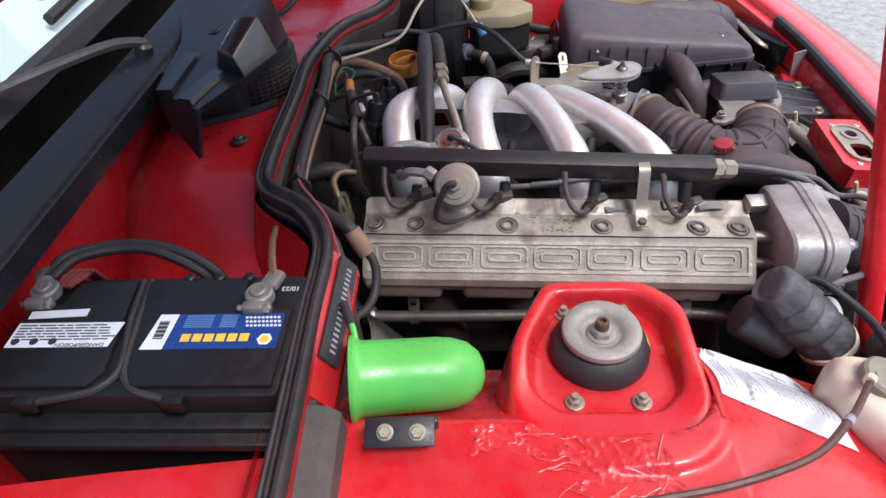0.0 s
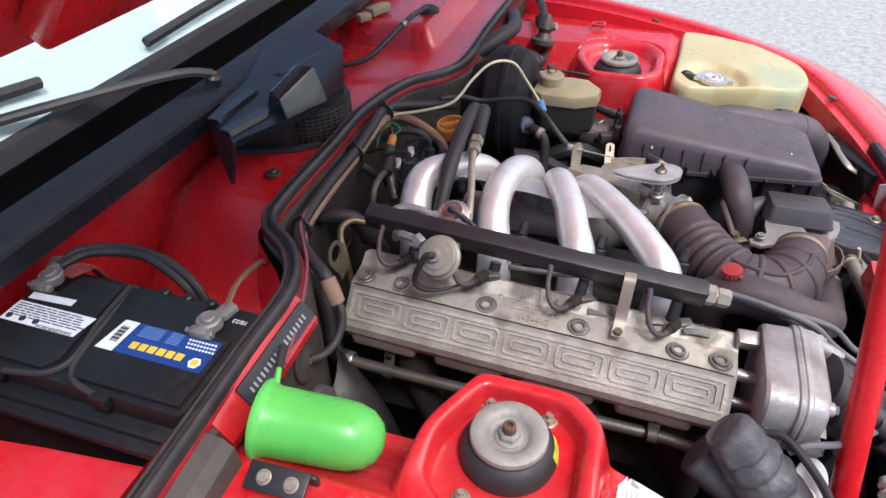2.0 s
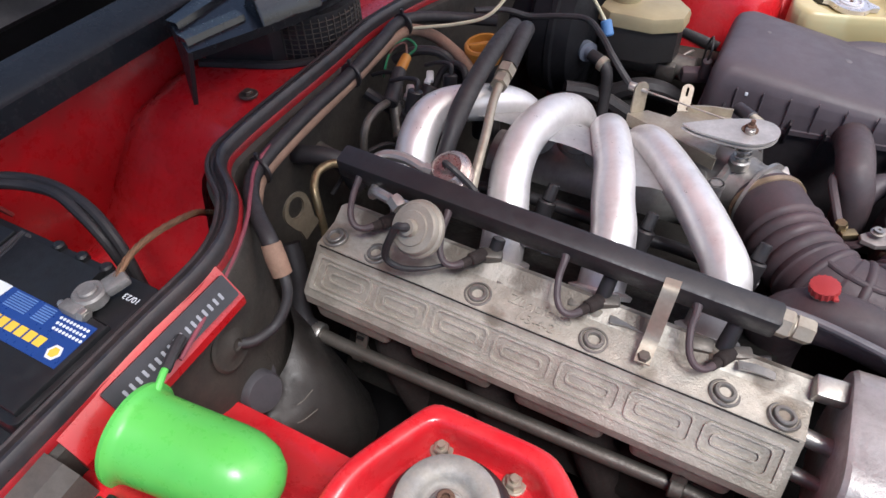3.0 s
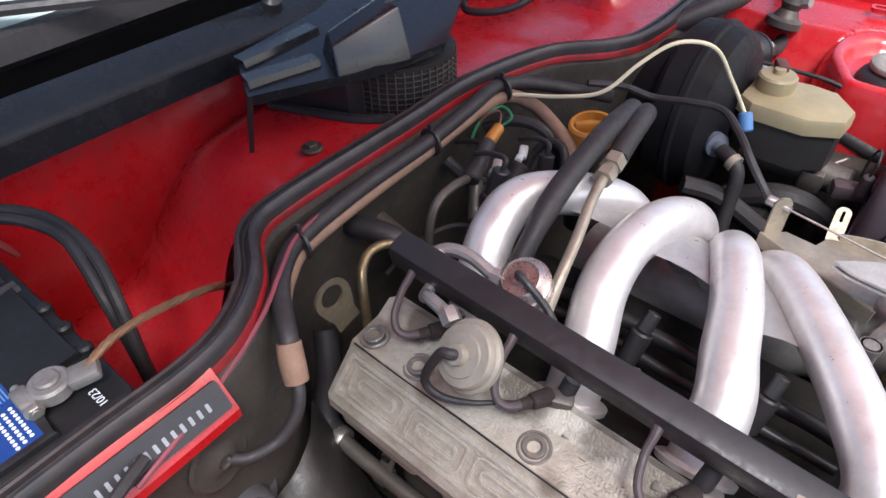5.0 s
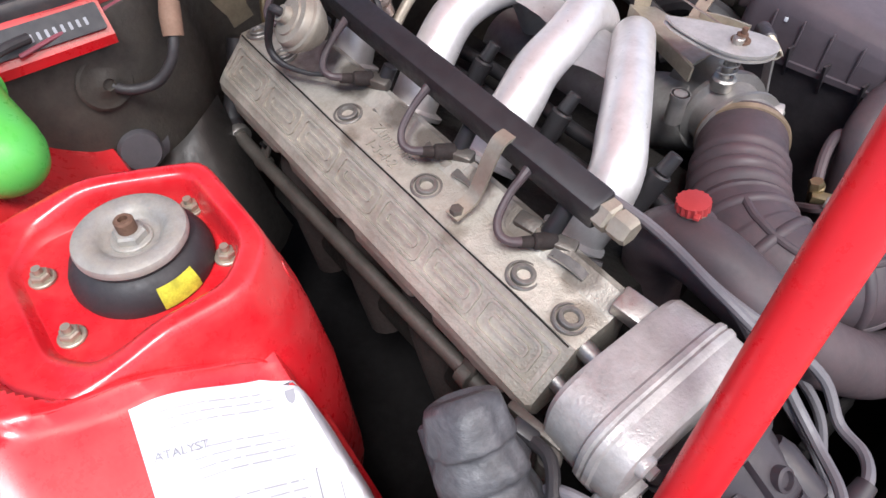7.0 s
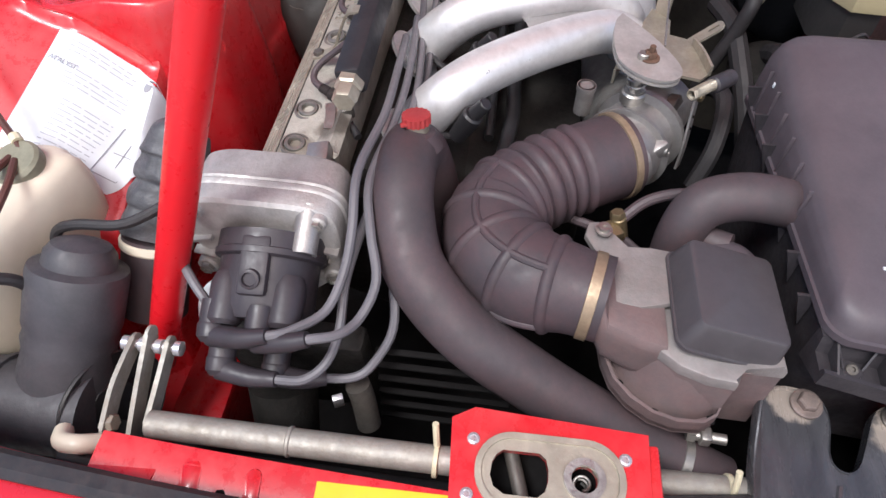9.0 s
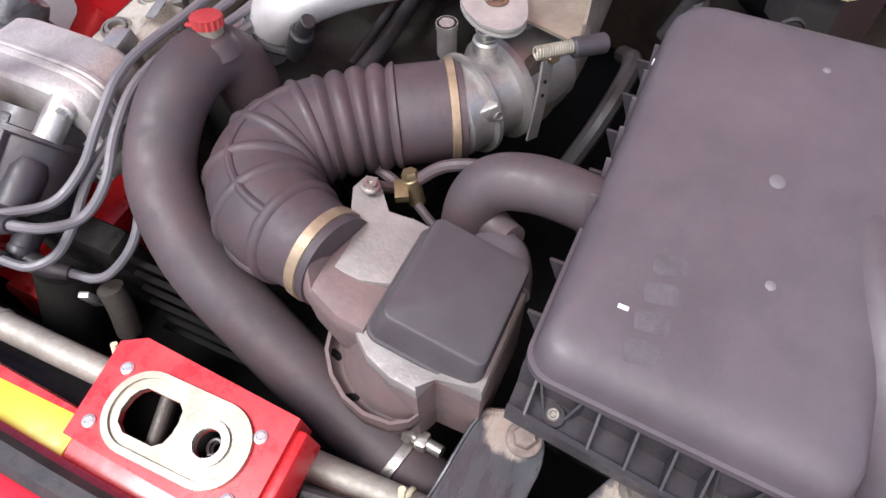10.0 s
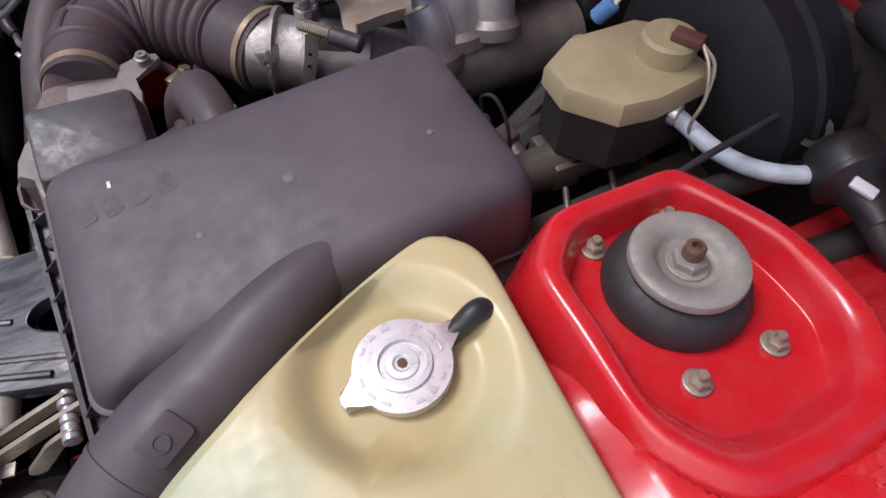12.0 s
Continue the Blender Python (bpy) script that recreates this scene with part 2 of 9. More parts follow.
MAUVE = surf("aged_grey_plastic", (0.082, 0.067, 0.077), 0.52, var=0.30, scale=6, bump=0.08, dust=0.50, dustc=(0.130, 0.104, 0.115), rvar=0.09)
RUBBER = surf("black_rubber", (0.024, 0.022, 0.024), 0.58, var=0.25, scale=20, bump=0.15, dust=0.18, dustc=(0.095, 0.082, 0.078))
HOSE = surf("mauve_rubber_hose", (0.064, 0.051, 0.056), 0.58, var=0.25, scale=9, bump=0.12, dust=0.42, dustc=(0.150, 0.072, 0.072))
BOOT = surf("faded_rubber_boot", (0.057, 0.045, 0.051), 0.58, var=0.25, scale=9, bump=0.14, dust=0.42, dustc=(0.150, 0.066, 0.070))
SEAL = surf("weather_seal_rubber", (0.024, 0.023, 0.026), 0.42, var=0.3, scale=22, bump=0.12, dust=0.42, dustc=(0.105, 0.066, 0.058))
CAST = surf("cast_alloy", (0.51, 0.475, 0.41), 0.50, metal=0.40, var=0.28, scale=16, bump=0.75, grain=420, dust=0.60, dustc=(0.22, 0.18, 0.13))
for x, reach in ((-0.235, 0.016), (-0.170, 0.010), (-0.118, 0.020), (-0.045, 0.012), (0.010, 0.018), (0.075, 0.010), (0.135, 0.020), (0.200, 0.014)):
    stain(CAST, (x, 0.034, 0.747 - 0.045 * x), reach, reach + 0.012, (0.075, 0.056, 0.040), 0.75, 0.010, 70)
for x, y, reach in ((-0.19, -0.010, 0.006), (0.222, 0.000, 0.010), (-0.268, 0.002, 0.010), (-0.06, -0.018, 0.005), (0.10, -0.017, 0.005)):
    stain(CAST, (x, y, 0.733 - 0.045 * x), reach, reach + 0.014, (0.13, 0.098, 0.066), 0.6, 0.009, 90)
ALLOY = surf("grey_alloy", (0.42, 0.40, 0.385), 0.45, metal=0.75, var=0.22, scale=22, bump=0.35, grain=380, dust=0.25, dustc=(0.26, 0.22, 0.19))
SILVER = surf("silver_paint", (0.77, 0.755, 0.75), 0.38, metal=0.50, var=0.10, scale=11, bump=0.10, grain=160, dust=0.50, dustc=(0.34, 0.31, 0.29), rvar=0.12)
STEEL = surf("worn_steel", (0.46, 0.44, 0.41), 0.40, metal=0.85, var=0.3, scale=30, bump=0.25, dust=0.25, dustc=(0.22, 0.17, 0.12))
ZINC = surf("zinc_plated_steel", (0.43, 0.385, 0.31), 0.45, metal=0.55, var=0.28, scale=25, bump=0.15, dust=0.35, dustc=(0.26, 0.21, 0.15))
BRASS = surf("tarnished_brass", (0.30, 0.235, 0.135), 0.42, metal=0.75, var=0.35, scale=40, bump=0.15, dust=0.35, dustc=(0.16, 0.12, 0.08))
TANCLAMP = surf("dull_tan_clamp", (0.36, 0.27, 0.18), 0.48, metal=0.5, var=0.3, scale=40, bump=0.15, dust=0.3, dustc=(0.20, 0.12, 0.09))
COPPER = surf("copper_braid", (0.24, 0.135, 0.075), 0.5, metal=0.5, var=0.3, scale=60, bump=0.5, grain=700)
RUSTY = surf("rusty_steel", (0.14, 0.075, 0.048), 0.8, var=0.4, scale=30, bump=0.6, grain=300)
GRIME = surf("grimy_metal", (0.014, 0.0125, 0.011), 0.70, metal=0.1, var=0.4, scale=20, bump=0.5, dust=0.2, dustc=(0.050, 0.040, 0.033), spec=0.35)
DUCT = surf("dusty_grey_rubber", (0.055, 0.053, 0.060), 0.55, var=0.25, scale=14, bump=0.18, dust=0.45, dustc=(0.115, 0.105, 0.112))
DUSTBLACK = surf("dusty_black_plastic", (0.036, 0.032, 0.036), 0.45, var=0.25, scale=16, bump=0.12, dust=0.35, dustc=(0.11, 0.095, 0.10))
SOOT = surf("sooty_brown_iron", (0.024, 0.016, 0.014), 0.85, var=0.4, scale=22, bump=0.5, dust=0.3, dustc=(0.055, 0.038, 0.033))
PIPE = surf("dull_pipe", (0.15, 0.135, 0.12), 0.5, metal=0.6, var=0.35, scale=24, bump=0.35, dust=0.4, dustc=(0.16, 0.13, 0.10))
UNDERSEAL = surf("underseal", (0.034, 0.029, 0.024), 0.72, var=0.4, scale=10, bump=0.6, grain=240, dust=0.55, dustc=(0.058, 0.049, 0.038))
# near-black that stands in for the shade inside wells, gaps and holes
DARK = surf("shade_black", (0.010, 0.009, 0.009), 0.85, var=0.3, scale=10, bump=0.2, spec=0.10)
RAIL = surf("satin_black_metal", (0.024, 0.0225, 0.026), 0.46, metal=0.2, var=0.15, scale=16, bump=0.10, dust=0.12, dustc=(0.10, 0.085, 0.08))
GREEN = surf("green_plastic", (0.105, 0.50, 0.085), 0.34, var=0.10, scale=14, bump=0.03, dust=0.05, dustc=(0.3, 0.5, 0.25))
TANK = surf("translucent_tank_plastic", (0.58, 0.475, 0.255), 0.36, var=0.16, scale=3.2, bump=0.03, grain=90, dust=0.9, dustc=(0.47, 0.50, 0.30))
stain(TANK, (0.226, 0.764, 0.770), 0.058, 0.070, (0.40, 0.32, 0.14), 0.50, 0.012, 26)
stain(TANK, (0.345, 0.825, 0.760), 0.050, 0.088, (0.34, 0.41, 0.26), 0.70, 0.024, 24)
stain(TANK, (0.205, 0.830, 0.770), 0.020, 0.050, (0.46, 0.35, 0.16), 0.40, 0.016, 30)
IVORY = surf("ivory_plastic", (0.78, 0.70, 0.56), 0.42, var=0.12, scale=10, bump=0.04, dust=0.12, dustc=(0.45, 0.36, 0.24))
BUFF = surf("aged_reservoir", (0.37, 0.315, 0.185), 0.42, var=0.18, scale=16, bump=0.05, dust=0.3, dustc=(0.25, 0.21, 0.13))
AMBER = surf("amber_plastic", (0.48, 0.20, 0.03), 0.4, var=0.25, scale=25, bump=0.05, dust=0.3, dustc=(0.25, 0.12, 0.05))
CAPSTEEL = surf("bright_pressed_steel", (0.62, 0.60, 0.615), 0.30, metal=0.60, var=0.08, scale=14, bump=0.015, dust=0.08, dustc=(0.45, 0.41, 0.40), rvar=0.06)
MOUNT = surf("oxidised_mount_plate", (0.33, 0.32, 0.30), 0.60, metal=0.30, var=0.36, scale=26, bump=0.35, dust=0.75, dustc=(0.40, 0.355, 0.28))
WHITE = surf("white_label", (0.70, 0.73, 0.77), 0.4, var=0.08, scale=30, bump=0.02, dust=0.15, dustc=(0.55, 0.52, 0.48))
INK = surf("dark_ink", (0.03, 0.03, 0.035), 0.5, var=0.1, bump=0)
PALEINK = surf("faded_print", (0.50, 0.52, 0.56), 0.5, var=0.1, bump=0)
GREYINK = surf("grey_ink", (0.30, 0.31, 0.34), 0.5, var=0.1, bump=0)
BLUE = surf("blue_label", (0.012, 0.045, 0.20), 0.35, var=0.1, scale=30, bump=0.01)
PALEBLUE = surf("pale_blue_ink", (0.12, 0.22, 0.45), 0.4, var=0.1, bump=0)
GOLD = surf("gold_ink", (0.75, 0.48, 0.05), 0.4, var=0.1, bump=0)
YELLOW = surf("yellow_label", (0.78, 0.60, 0.04), 0.42, var=0.08, scale=20, bump=0.02)
YELLOWCHALK = surf("yellow_paint_mark", (0.62, 0.60, 0.05), 0.8, var=0.45, scale=90, bump=0.2)
REDINK = surf("red_ink", (0.62, 0.06, 0.03), 0.5, var=0.1, bump=0)
WIREWHITE = surf("cream_wire", (0.72, 0.66, 0.46), 0.4, var=0.1, bump=0.02)
WIREPURPLE = surf("purple_wire", (0.22, 0.055, 0.075), 0.45, var=0.15, bump=0.02)
WIREBROWN = surf("brown_wire", (0.11, 0.045, 0.035), 0.5, var=0.2, bump=0.03)
WIREGREEN = surf("green_wire", (0.03, 0.20, 0.09), 0.45, var=0.15, bump=0.02)
TAPE = surf("tan_cloth_tape", (0.26, 0.16, 0.11), 0.75, var=0.25, scale=40, bump=0.4)
REDWIRE = surf("dirty_red_wire", (0.22, 0.028, 0.026), 0.5, var=0.35, scale=60, bump=0.1, dust=0.4, dustc=(0.10, 0.06, 0.05))
CONNBLUE = surf("blue_connector", (0.10, 0.24, 0.50), 0.4, var=0.1, bump=0.02)
BRAID = surf("braided_hose", (0.47, 0.55, 0.62), 0.4, var=0.2, scale=80, bump=0.4, grain=900)
COWL = surf("cowl_plastic", (0.012, 0.0135, 0.017), 0.26, var=0.18, scale=10, bump=0.04, dust=0.10, dustc=(0.032, 0.035, 0.039), spec=0.32, rvar=0.08)
ASPHALT = surf("pale_asphalt", (0.42, 0.42, 0.41), 0.85, var=0.45, scale=26.0, bump=0.9, grain=70, dust=0.6, dustc=(0.70, 0.69, 0.67))
GLASS = bpy.data.materials.new("window_glass")
GLASS.use_nodes = True
_b = GLASS.node_tree.nodes["Principled BSDF"]
_b.inputs["Base Color"].default_value = (0.75, 0.88, 0.88, 1)
_b.inputs["Roughness"].default_value = 0.03
_b.inputs["Transmission Weight"].default_value = 0.6
_b.inputs["IOR"].default_value = 1.5
_b.inputs["Specular IOR Level"].default_value = 0.6

# ---- ground ----
bm = B()
box(bm, (0, 0, -0.05), (400, 400, 0.1), bev=0)
tagged(part("ground", bm, ASPHALT), "pale worn asphalt of a parking lot", "ground", kind="structure")

# ---- car body ----
MID = 0.275          # the car's middle line
car = thing("car", (0, MID, 0), "red sports car with its bonnet propped open", "car")


def mirror(y, side):
    """A place on the near wing (side -1), or its like on the far wing (side 1)."""
    return y if side < 0 else 2 * MID - y


OPENING = [(-0.75, 1.135, 0.82), (-0.45, 1.14, 0.815), (-0.15, 1.125, 0.81), (0.11, 1.075, 0.79), (0.27, 1.04, 0.765), (0.41, 0.985, 0.735), (0.49, 0.865, 0.705), (0.54, 0.745, 0.685), (0.571, 0.62, 0.672), (0.582, 0.45, 0.666), (0.586, 0.275, 0.666)]
NEAR = [(x, 2 * MID - y, z) for x, y, z in OPENING[:5]] + [(0.445, -0.44, 0.73), (0.530, -0.33, 0.70), (0.564, -0.20, 0.680), (0.575, -0.07, 0.672)] + [(x, 2 * MID - y, z) for x, y, z in OPENING[9:]]
RIM = OPENING + NEAR[-2::-1]

bm = B()
sweep(bm, RIM, [(0.035, -0.055), (0.032, -0.012), (0.012, -0.010), (0.010, 0.0), (0.004, 0.004), (-0.01, 0.004), (-0.07, -0.012), (-0.15, -0.05), (-0.24, -0.14), (-0.30, -0.30), (-0.31, -0.55), (-0.29, -0.551), (0.02, -0.08)], closed=False, n=8)
part("outer_panel", bm, RED_GLOSS, car, "glossy red wings and nose panel", angle=0.9)


def wing_height(x, side):
    def f(xx, yy):
        y = yy if side < 0 else 2 * MID - yy
        drop = 0.48 * max(0.0, xx - 0.10) + ramp(xx, (0.285, 0.0), (0.335, 0.22))
        z = ramp(y, (-0.52, 0.765), (-0.44, 0.781), (-0.36, 0.781), (-0.284, 0.766), (-0.195, 0.722), (-0.172, 0.63), (-0.15, 0.42))
        z -= 0.050 * ramp(xx, (-0.06, 1.0), (0.10, 0.0)) * ramp(y, (-0.34, 0.0), (-0.24, 1.0))
        v = -(y + 0.248)                       # the wing is cut away below the strut tower
        d = (abs(xx) / 0.102) ** 3.4 + (abs(v) / (0.100 if v < 0 else (0.106 if side < 0 else 0.136))) ** 3.4
        z -= 0.05 * ramp(d, (0.62, 1.0), (0.98, 0.0))
        if side < 0:
            e = (abs(xx) / 0.108) ** 3.2 + (max(0.0, -(y + 0.265)) / 0.124) ** 3.2
            z += 0.0075 * ramp(e, (0.84, 1.0), (1.06, 0.0)) * ramp(xx, (-0.04, 0.0), (0.03, 1.0))
        fold = 0.004 * math.exp(-((y + 0.335) / 0.008) ** 2) * ramp(xx, (0.05, 1.0), (0.12, 0.0))
        return max(0.40, z - drop + fold + 0.0015 * noise.noise((xx * 9, yy * 9, 3)))
    return f


def steps(a, b, n):
    return [a + (b - a) * k / (n - 1) for k in range(n)]


for side in (-1, 1):
    ys = [mirror(y, side) for y in steps(-0.56, -0.20, 100) + steps(-0.196, -0.148, 20)]
    bm = B()
    field(bm, steps(-0.285, 0.40, 170), ys, wing_height(0, side))
    part("inner_wing", bm, RED, car, "red inner wing with scuffs and tape marks")


# the tower's plan: flat sides with one corner cut off towards the engine's rear (along the car, across it, distance)
SIDES = ((1, 0, 1.0), (-1, 0, 1.0), (0, -1, 0.97), (0, 1, 1.04), (-0.90, -0.44, 0.93), (0.70, -0.71, 1.12), (0.72, 0.69, 1.17), (-0.72, 0.69, 1.17))


def tower(side):
    """The pressed dome over a front strut, with a sunk top plate inside a raised rim."""
    yc = -0.236 if side < 0 else 0.786
    seg = 96
    bm = B()
    # size, height on the engine's side, height on the wing's side
    if side > 0:
        prof = [(0.046, 0.7545, 0.7545), (0.048, 0.7585, 0.7585), (0.060, 0.7590, 0.7590), (0.0685, 0.7592, 0.7592), (0.0700, 0.7605, 0.7605), (0.0745, 0.776, 0.769), (0.0765, 0.7815, 0.7735), (0.0785, 0.7845, 0.7770), (0.0815, 0.7862, 0.7800), (0.0885, 0.7864, 0.7838), (0.0920, 0.7852, 0.7838), (0.0945, 0.7815, 0.7815),
                (0.0985, 0.768, 0.7770), (0.104, 0.745, 0.7715), (0.112, 0.70, 0.764), (0.122, 0.62, 0.755), (0.130, 0.44, 0.735)]
    else:
        prof = [(0.046, 0.7545, 0.7545), (0.048, 0.7585, 0.7585), (0.060, 0.7590, 0.7590), (0.0690, 0.7592, 0.7592), (0.0702, 0.7605, 0.7598), (0.0735, 0.774, 0.766), (0.0752, 0.7805, 0.7695), (0.0772, 0.7842, 0.7712), (0.0800, 0.7862, 0.7722), (0.0880, 0.7866, 0.7735), (0.0915, 0.7852, 0.7743), (0.0938, 0.7815, 0.7748),
                (0.0970, 0.770, 0.7742), (0.1035, 0.742, 0.7705), (0.112, 0.70, 0.762), (0.122, 0.62, 0.748), (0.130, 0.44, 0.735)]
    rings = []
    for a, zi, zo in prof:
        ring = []
        for k in range(seg):
            t = 2 * math.pi * k / seg
            cx, cv = math.cos(t), math.sin(t)          # cv > 0 points outward, to the wing
            rr = a
            if a >= 0.06:
                p = 20.0
                rr = a / sum(max(0.0, (cx * nx + cv * nv) / h) ** p for nx, nv, h in SIDES) ** (1 / p)
            if a >= 0.06:
                # the engine's side closes in like a horseshoe
                w = ramp(cv, (-0.1, 0.0), (0.75, 1.0))
                st = 1 + 0.30 * max(0, cv) if side > 0 else (1 + (ramp(a, (0.075, -0.10), (0.112, 0.12))) * max(0, cv) if cv > 0 else 1.0)
            else:
                w, st = 0.0, 1.0
            z = zi * (1 - w) + zo * w
            ring.append(V(rr * cx, yc + side * (rr * cv * st + (0.012 if a >= 0.06 else 0.0)), z))
        rings.append(ring)
    loft(bm, rings, False, False)
    return part("strut_tower", bm, RED if side < 0 else RED_WORN, car, "bright red pressed strut tower with a raised rim", angle=0.8)


for side in (-1, 1):
    tower(side)
sn = V(0.23, 0.95, 0.20).normalized()
su = (V(0, 0, 1) - sn * sn.z).normalized()
slotm = Matrix.Translation((0.054, -0.149, 0.729)) @ Matrix((su.cross(sn), su, sn)).transposed().to_4x4() @ pose(0, 0, 0, 0, 0, 8)
# near-black slab; the slot's inner shade is in its colour
bm = B()
prism(bm, rounded(0.015, 0.050, 0.007, 5), -0.006, 0.0012, slotm)
part("tower_slot", bm, DARK, car)
bm = B()
band(bm, rounded(0.021, 0.056, 0.010, 5), rounded(0.015, 0.050, 0.007, 5), -0.006, 0.0020, slotm)
part("slot_rim", bm, RED, car)

# bulkhead and its rubber seal
SEALWAY = [(-0.292, -0.60, 0.815), (-0.290, -0.44, 0.83), (-0.296, -0.25, 0.832), (-0.300, -0.140, 0.832), (-0.335, -0.075, 0.832), (-0.390, -0.03, 0.832), (-0.404, 0.03, 0.832), (-0.405, 0.20, 0.832), (-0.406, 0.32, 0.832), (-0.375, 0.45, 0.832), (-0.315, 0.525, 0.832), (-0.294, 0.60, 0.832), (-0.297, 0.79, 0.832), (-0.300, 1.0, 0.825), (-0.302, 1.15, 0.81)]
bm = B()
sweep(bm, [(x + 0.012, y, z - 0.013) for x, y, z in SEALWAY], [(-0.021, 0), (0.002, 0), (0.0075, -0.004), (0.010, -0.012), (0.012, -0.42), (0.006, -0.42), (0.004, -0.012), (-0.021, -0.006)])
part("bulkhead", bm, UNDERSEAL, car, "grimy undersealed bulkhead")
bm = B()
sweep(bm, SEALWAY, [(-0.0095, -0.012), (-0.0105, 0.000), (-0.0094, 0.0045), (-0.0070, 0.0062), (-0.0048, 0.0052), (-0.0034, 0.0015), (-0.0013, 0.0005), (0.0005, 0.0020), (0.0020, 0.0070), (0.0048, 0.0102), (0.0082, 0.0104), (0.0108, 0.0078), (0.0122, 0.0030), (0.0125, -0.012)])
part("bulkhead_seal", bm, SEAL, car, "black rubber bonnet seal")
bm = B()
sweep(bm, SEALWAY, [(0.0110, -0.0125), (0.0118, -0.0045), (0.0132, -0.0040), (0.0142, -0.0060), (0.0146, -0.0125)])
part("bulkhead_lip", bm, surf("grubby_red_lip", (0.36, 0.010, 0.016), 0.40, var=0.3, scale=16, bump=0.1, dust=0.85, dustc=(0.045, 0.022, 0.022)), car, "grubby red metal lip inside the seal")

# red flange under the seal, with the stamped plate
bm = B()
sweep(bm, [(-0.276, -0.335, 0.809), (-0.276, -0.24, 0.809), (-0.278, -0.147, 0.809)], [(-0.014, 0.022), (-0.010, 0.022), (-0.005, 0.018), (0.0155, -0.0105), (0.0155, -0.020), (0.010, -0.022), (-0.014, 0.0)], n=3)
part("plate_flange", bm, RED_DIRTY, car, "red painted flange")
pm = Matrix.Translation((-0.2690, -0.222, 0.8150)) @ pose(0, 0, 0, 0, 54.5, 0)
bm = B()
prism(bm, rounded(0.0250, 0.142, 0.002, 3, -0.0015), -0.003, 0.0016, pm)
plate = part("stamped_plate", bm, INK, car, "black plate with a stamped row of marks")
for k in range(17):
    bm = B()
    prism(bm, rounded(0.0072, 0.0028, 0.0008, 2, 0.0, -0.058 + 0.00712 * k), 0.0016, 0.0020, pm)
    part("stamped_mark", bm, GREYINK, plate)
bm = B()
sweep(bm, [(-0.262, -0.50, 0.790), (-0.262, -0.43, 0.806), (-0.264, -0.345, 0.812)], [(-0.016, 0.012), (0.004, 0.010), (0.014, -0.002), (0.016, -0.05), (0.008, -0.05), (-0.016, 0.0)], n=4)
part("rubber_pad", bm, surf("worn_grey_pad", (0.070, 0.062, 0.055), 0.7, var=0.3, scale=18, bump=0.3, dust=0.4, dustc=(0.12, 0.095, 0.08)), car, "grey worn rubber pad under the seal")

# cowl pan behind the seal
def pan(x, y):
    z = ramp(y, (-0.22, 0.66), (-0.10, 0.668), (0.08, 0.802), (0.14, 0.810))
    z -= 0.03 * ramp(x, (-0.66, 1.0), (-0.58, 0.0))
    z += 0.045 * ramp(y, (0.66, 0.0), (0.70, 1.0)) * ramp(x, (-0.42, 1.0), (-0.38, 0.0))
    return z
def seal_x(y):
    return ramp(y, (-0.14, -0.318), (-0.02, -0.412), (0.34, -0.422), (0.55, -0.318))
bm = B()
ys = steps(-0.44, 1.1, 110)
rows = [[bm.verts.new((-0.66 + (seal_x(y) + 0.66) * k / 30, y, pan(-0.66 + (seal_x(y) + 0.66) * k / 30, y) if k < 28 else pan(-0.66 + (seal_x(y) + 0.66) * k / 30, y) * (30 - k) / 3 + 0.815 * (k - 27) / 3)) for y in ys] for k in range(31)]
for a, c in zip(rows, rows[1:]):
    for i in range(len(ys) - 1):
        bm.faces.new((a[i], c[i], c[i + 1], a[i + 1]))
part("cowl_pan", bm, RED_WORN, car, "deep red metal well below the windscreen")
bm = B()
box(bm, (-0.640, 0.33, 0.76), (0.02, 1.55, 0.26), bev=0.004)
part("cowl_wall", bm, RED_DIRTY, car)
# wall of the wiper well, its deep shade put into the colour
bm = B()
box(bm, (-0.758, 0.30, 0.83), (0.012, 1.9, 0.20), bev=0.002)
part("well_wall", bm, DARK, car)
bm = B()
prism(bm, [(-0.62, -0.412), (-0.45, -0.392), (-0.305, -0.374), (-0.29, -0.58), (-0.62, -0.60)], 0.70, 0.789, bev=0.006)
part("side_rail", bm, RED, car, "red wing rail beside the battery")
bm = B()
sweep(bm, [(-0.640, -0.75, 0.905), (-0.620, 0.0, 0.908), (-0.615, 0.30, 0.908), (-0.620, 0.60, 0.908), (-0.640, 1.2, 0.905)], [(-0.012, 0.004), (-0.010, 0.010), (0.034, 0.000), (0.042, -0.008), (0.044, -0.035), (0.038, -0.035), (-0.014, -0.03)], n=3)
part("cowl_cover", bm, COWL, car, "dark grey plastic cowl strip")
# floor of the wiper well, painted near-black for the shade there
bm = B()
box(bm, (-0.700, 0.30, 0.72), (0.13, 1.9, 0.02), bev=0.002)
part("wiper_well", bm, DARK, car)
bm = B()
g = [V(-0.735, -0.75, 0.935), V(-0.735, 1.30, 0.935), V(-1.45, 1.15, 1.36), V(-1.45, -0.60, 1.36)]
vs = [bm.verts.new(p) for p in g] + [bm.verts.new(p + V(0.003, 0, -0.006)) for p in g]
for q in ((0, 1, 2, 3), (7, 6, 5, 4), (0, 4, 5, 1), (1, 5, 6, 2), (2, 6, 7, 3), (3, 7, 4, 0)):
    bm.faces.new([vs[i] for i in q])
part("windscreen", bm, GLASS, car, "pale tinted windscreen reflecting the sky").visible_shadow = False
# unseen cabin floor and back, their shade put into the near-black
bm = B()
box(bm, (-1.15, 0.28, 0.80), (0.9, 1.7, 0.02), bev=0)
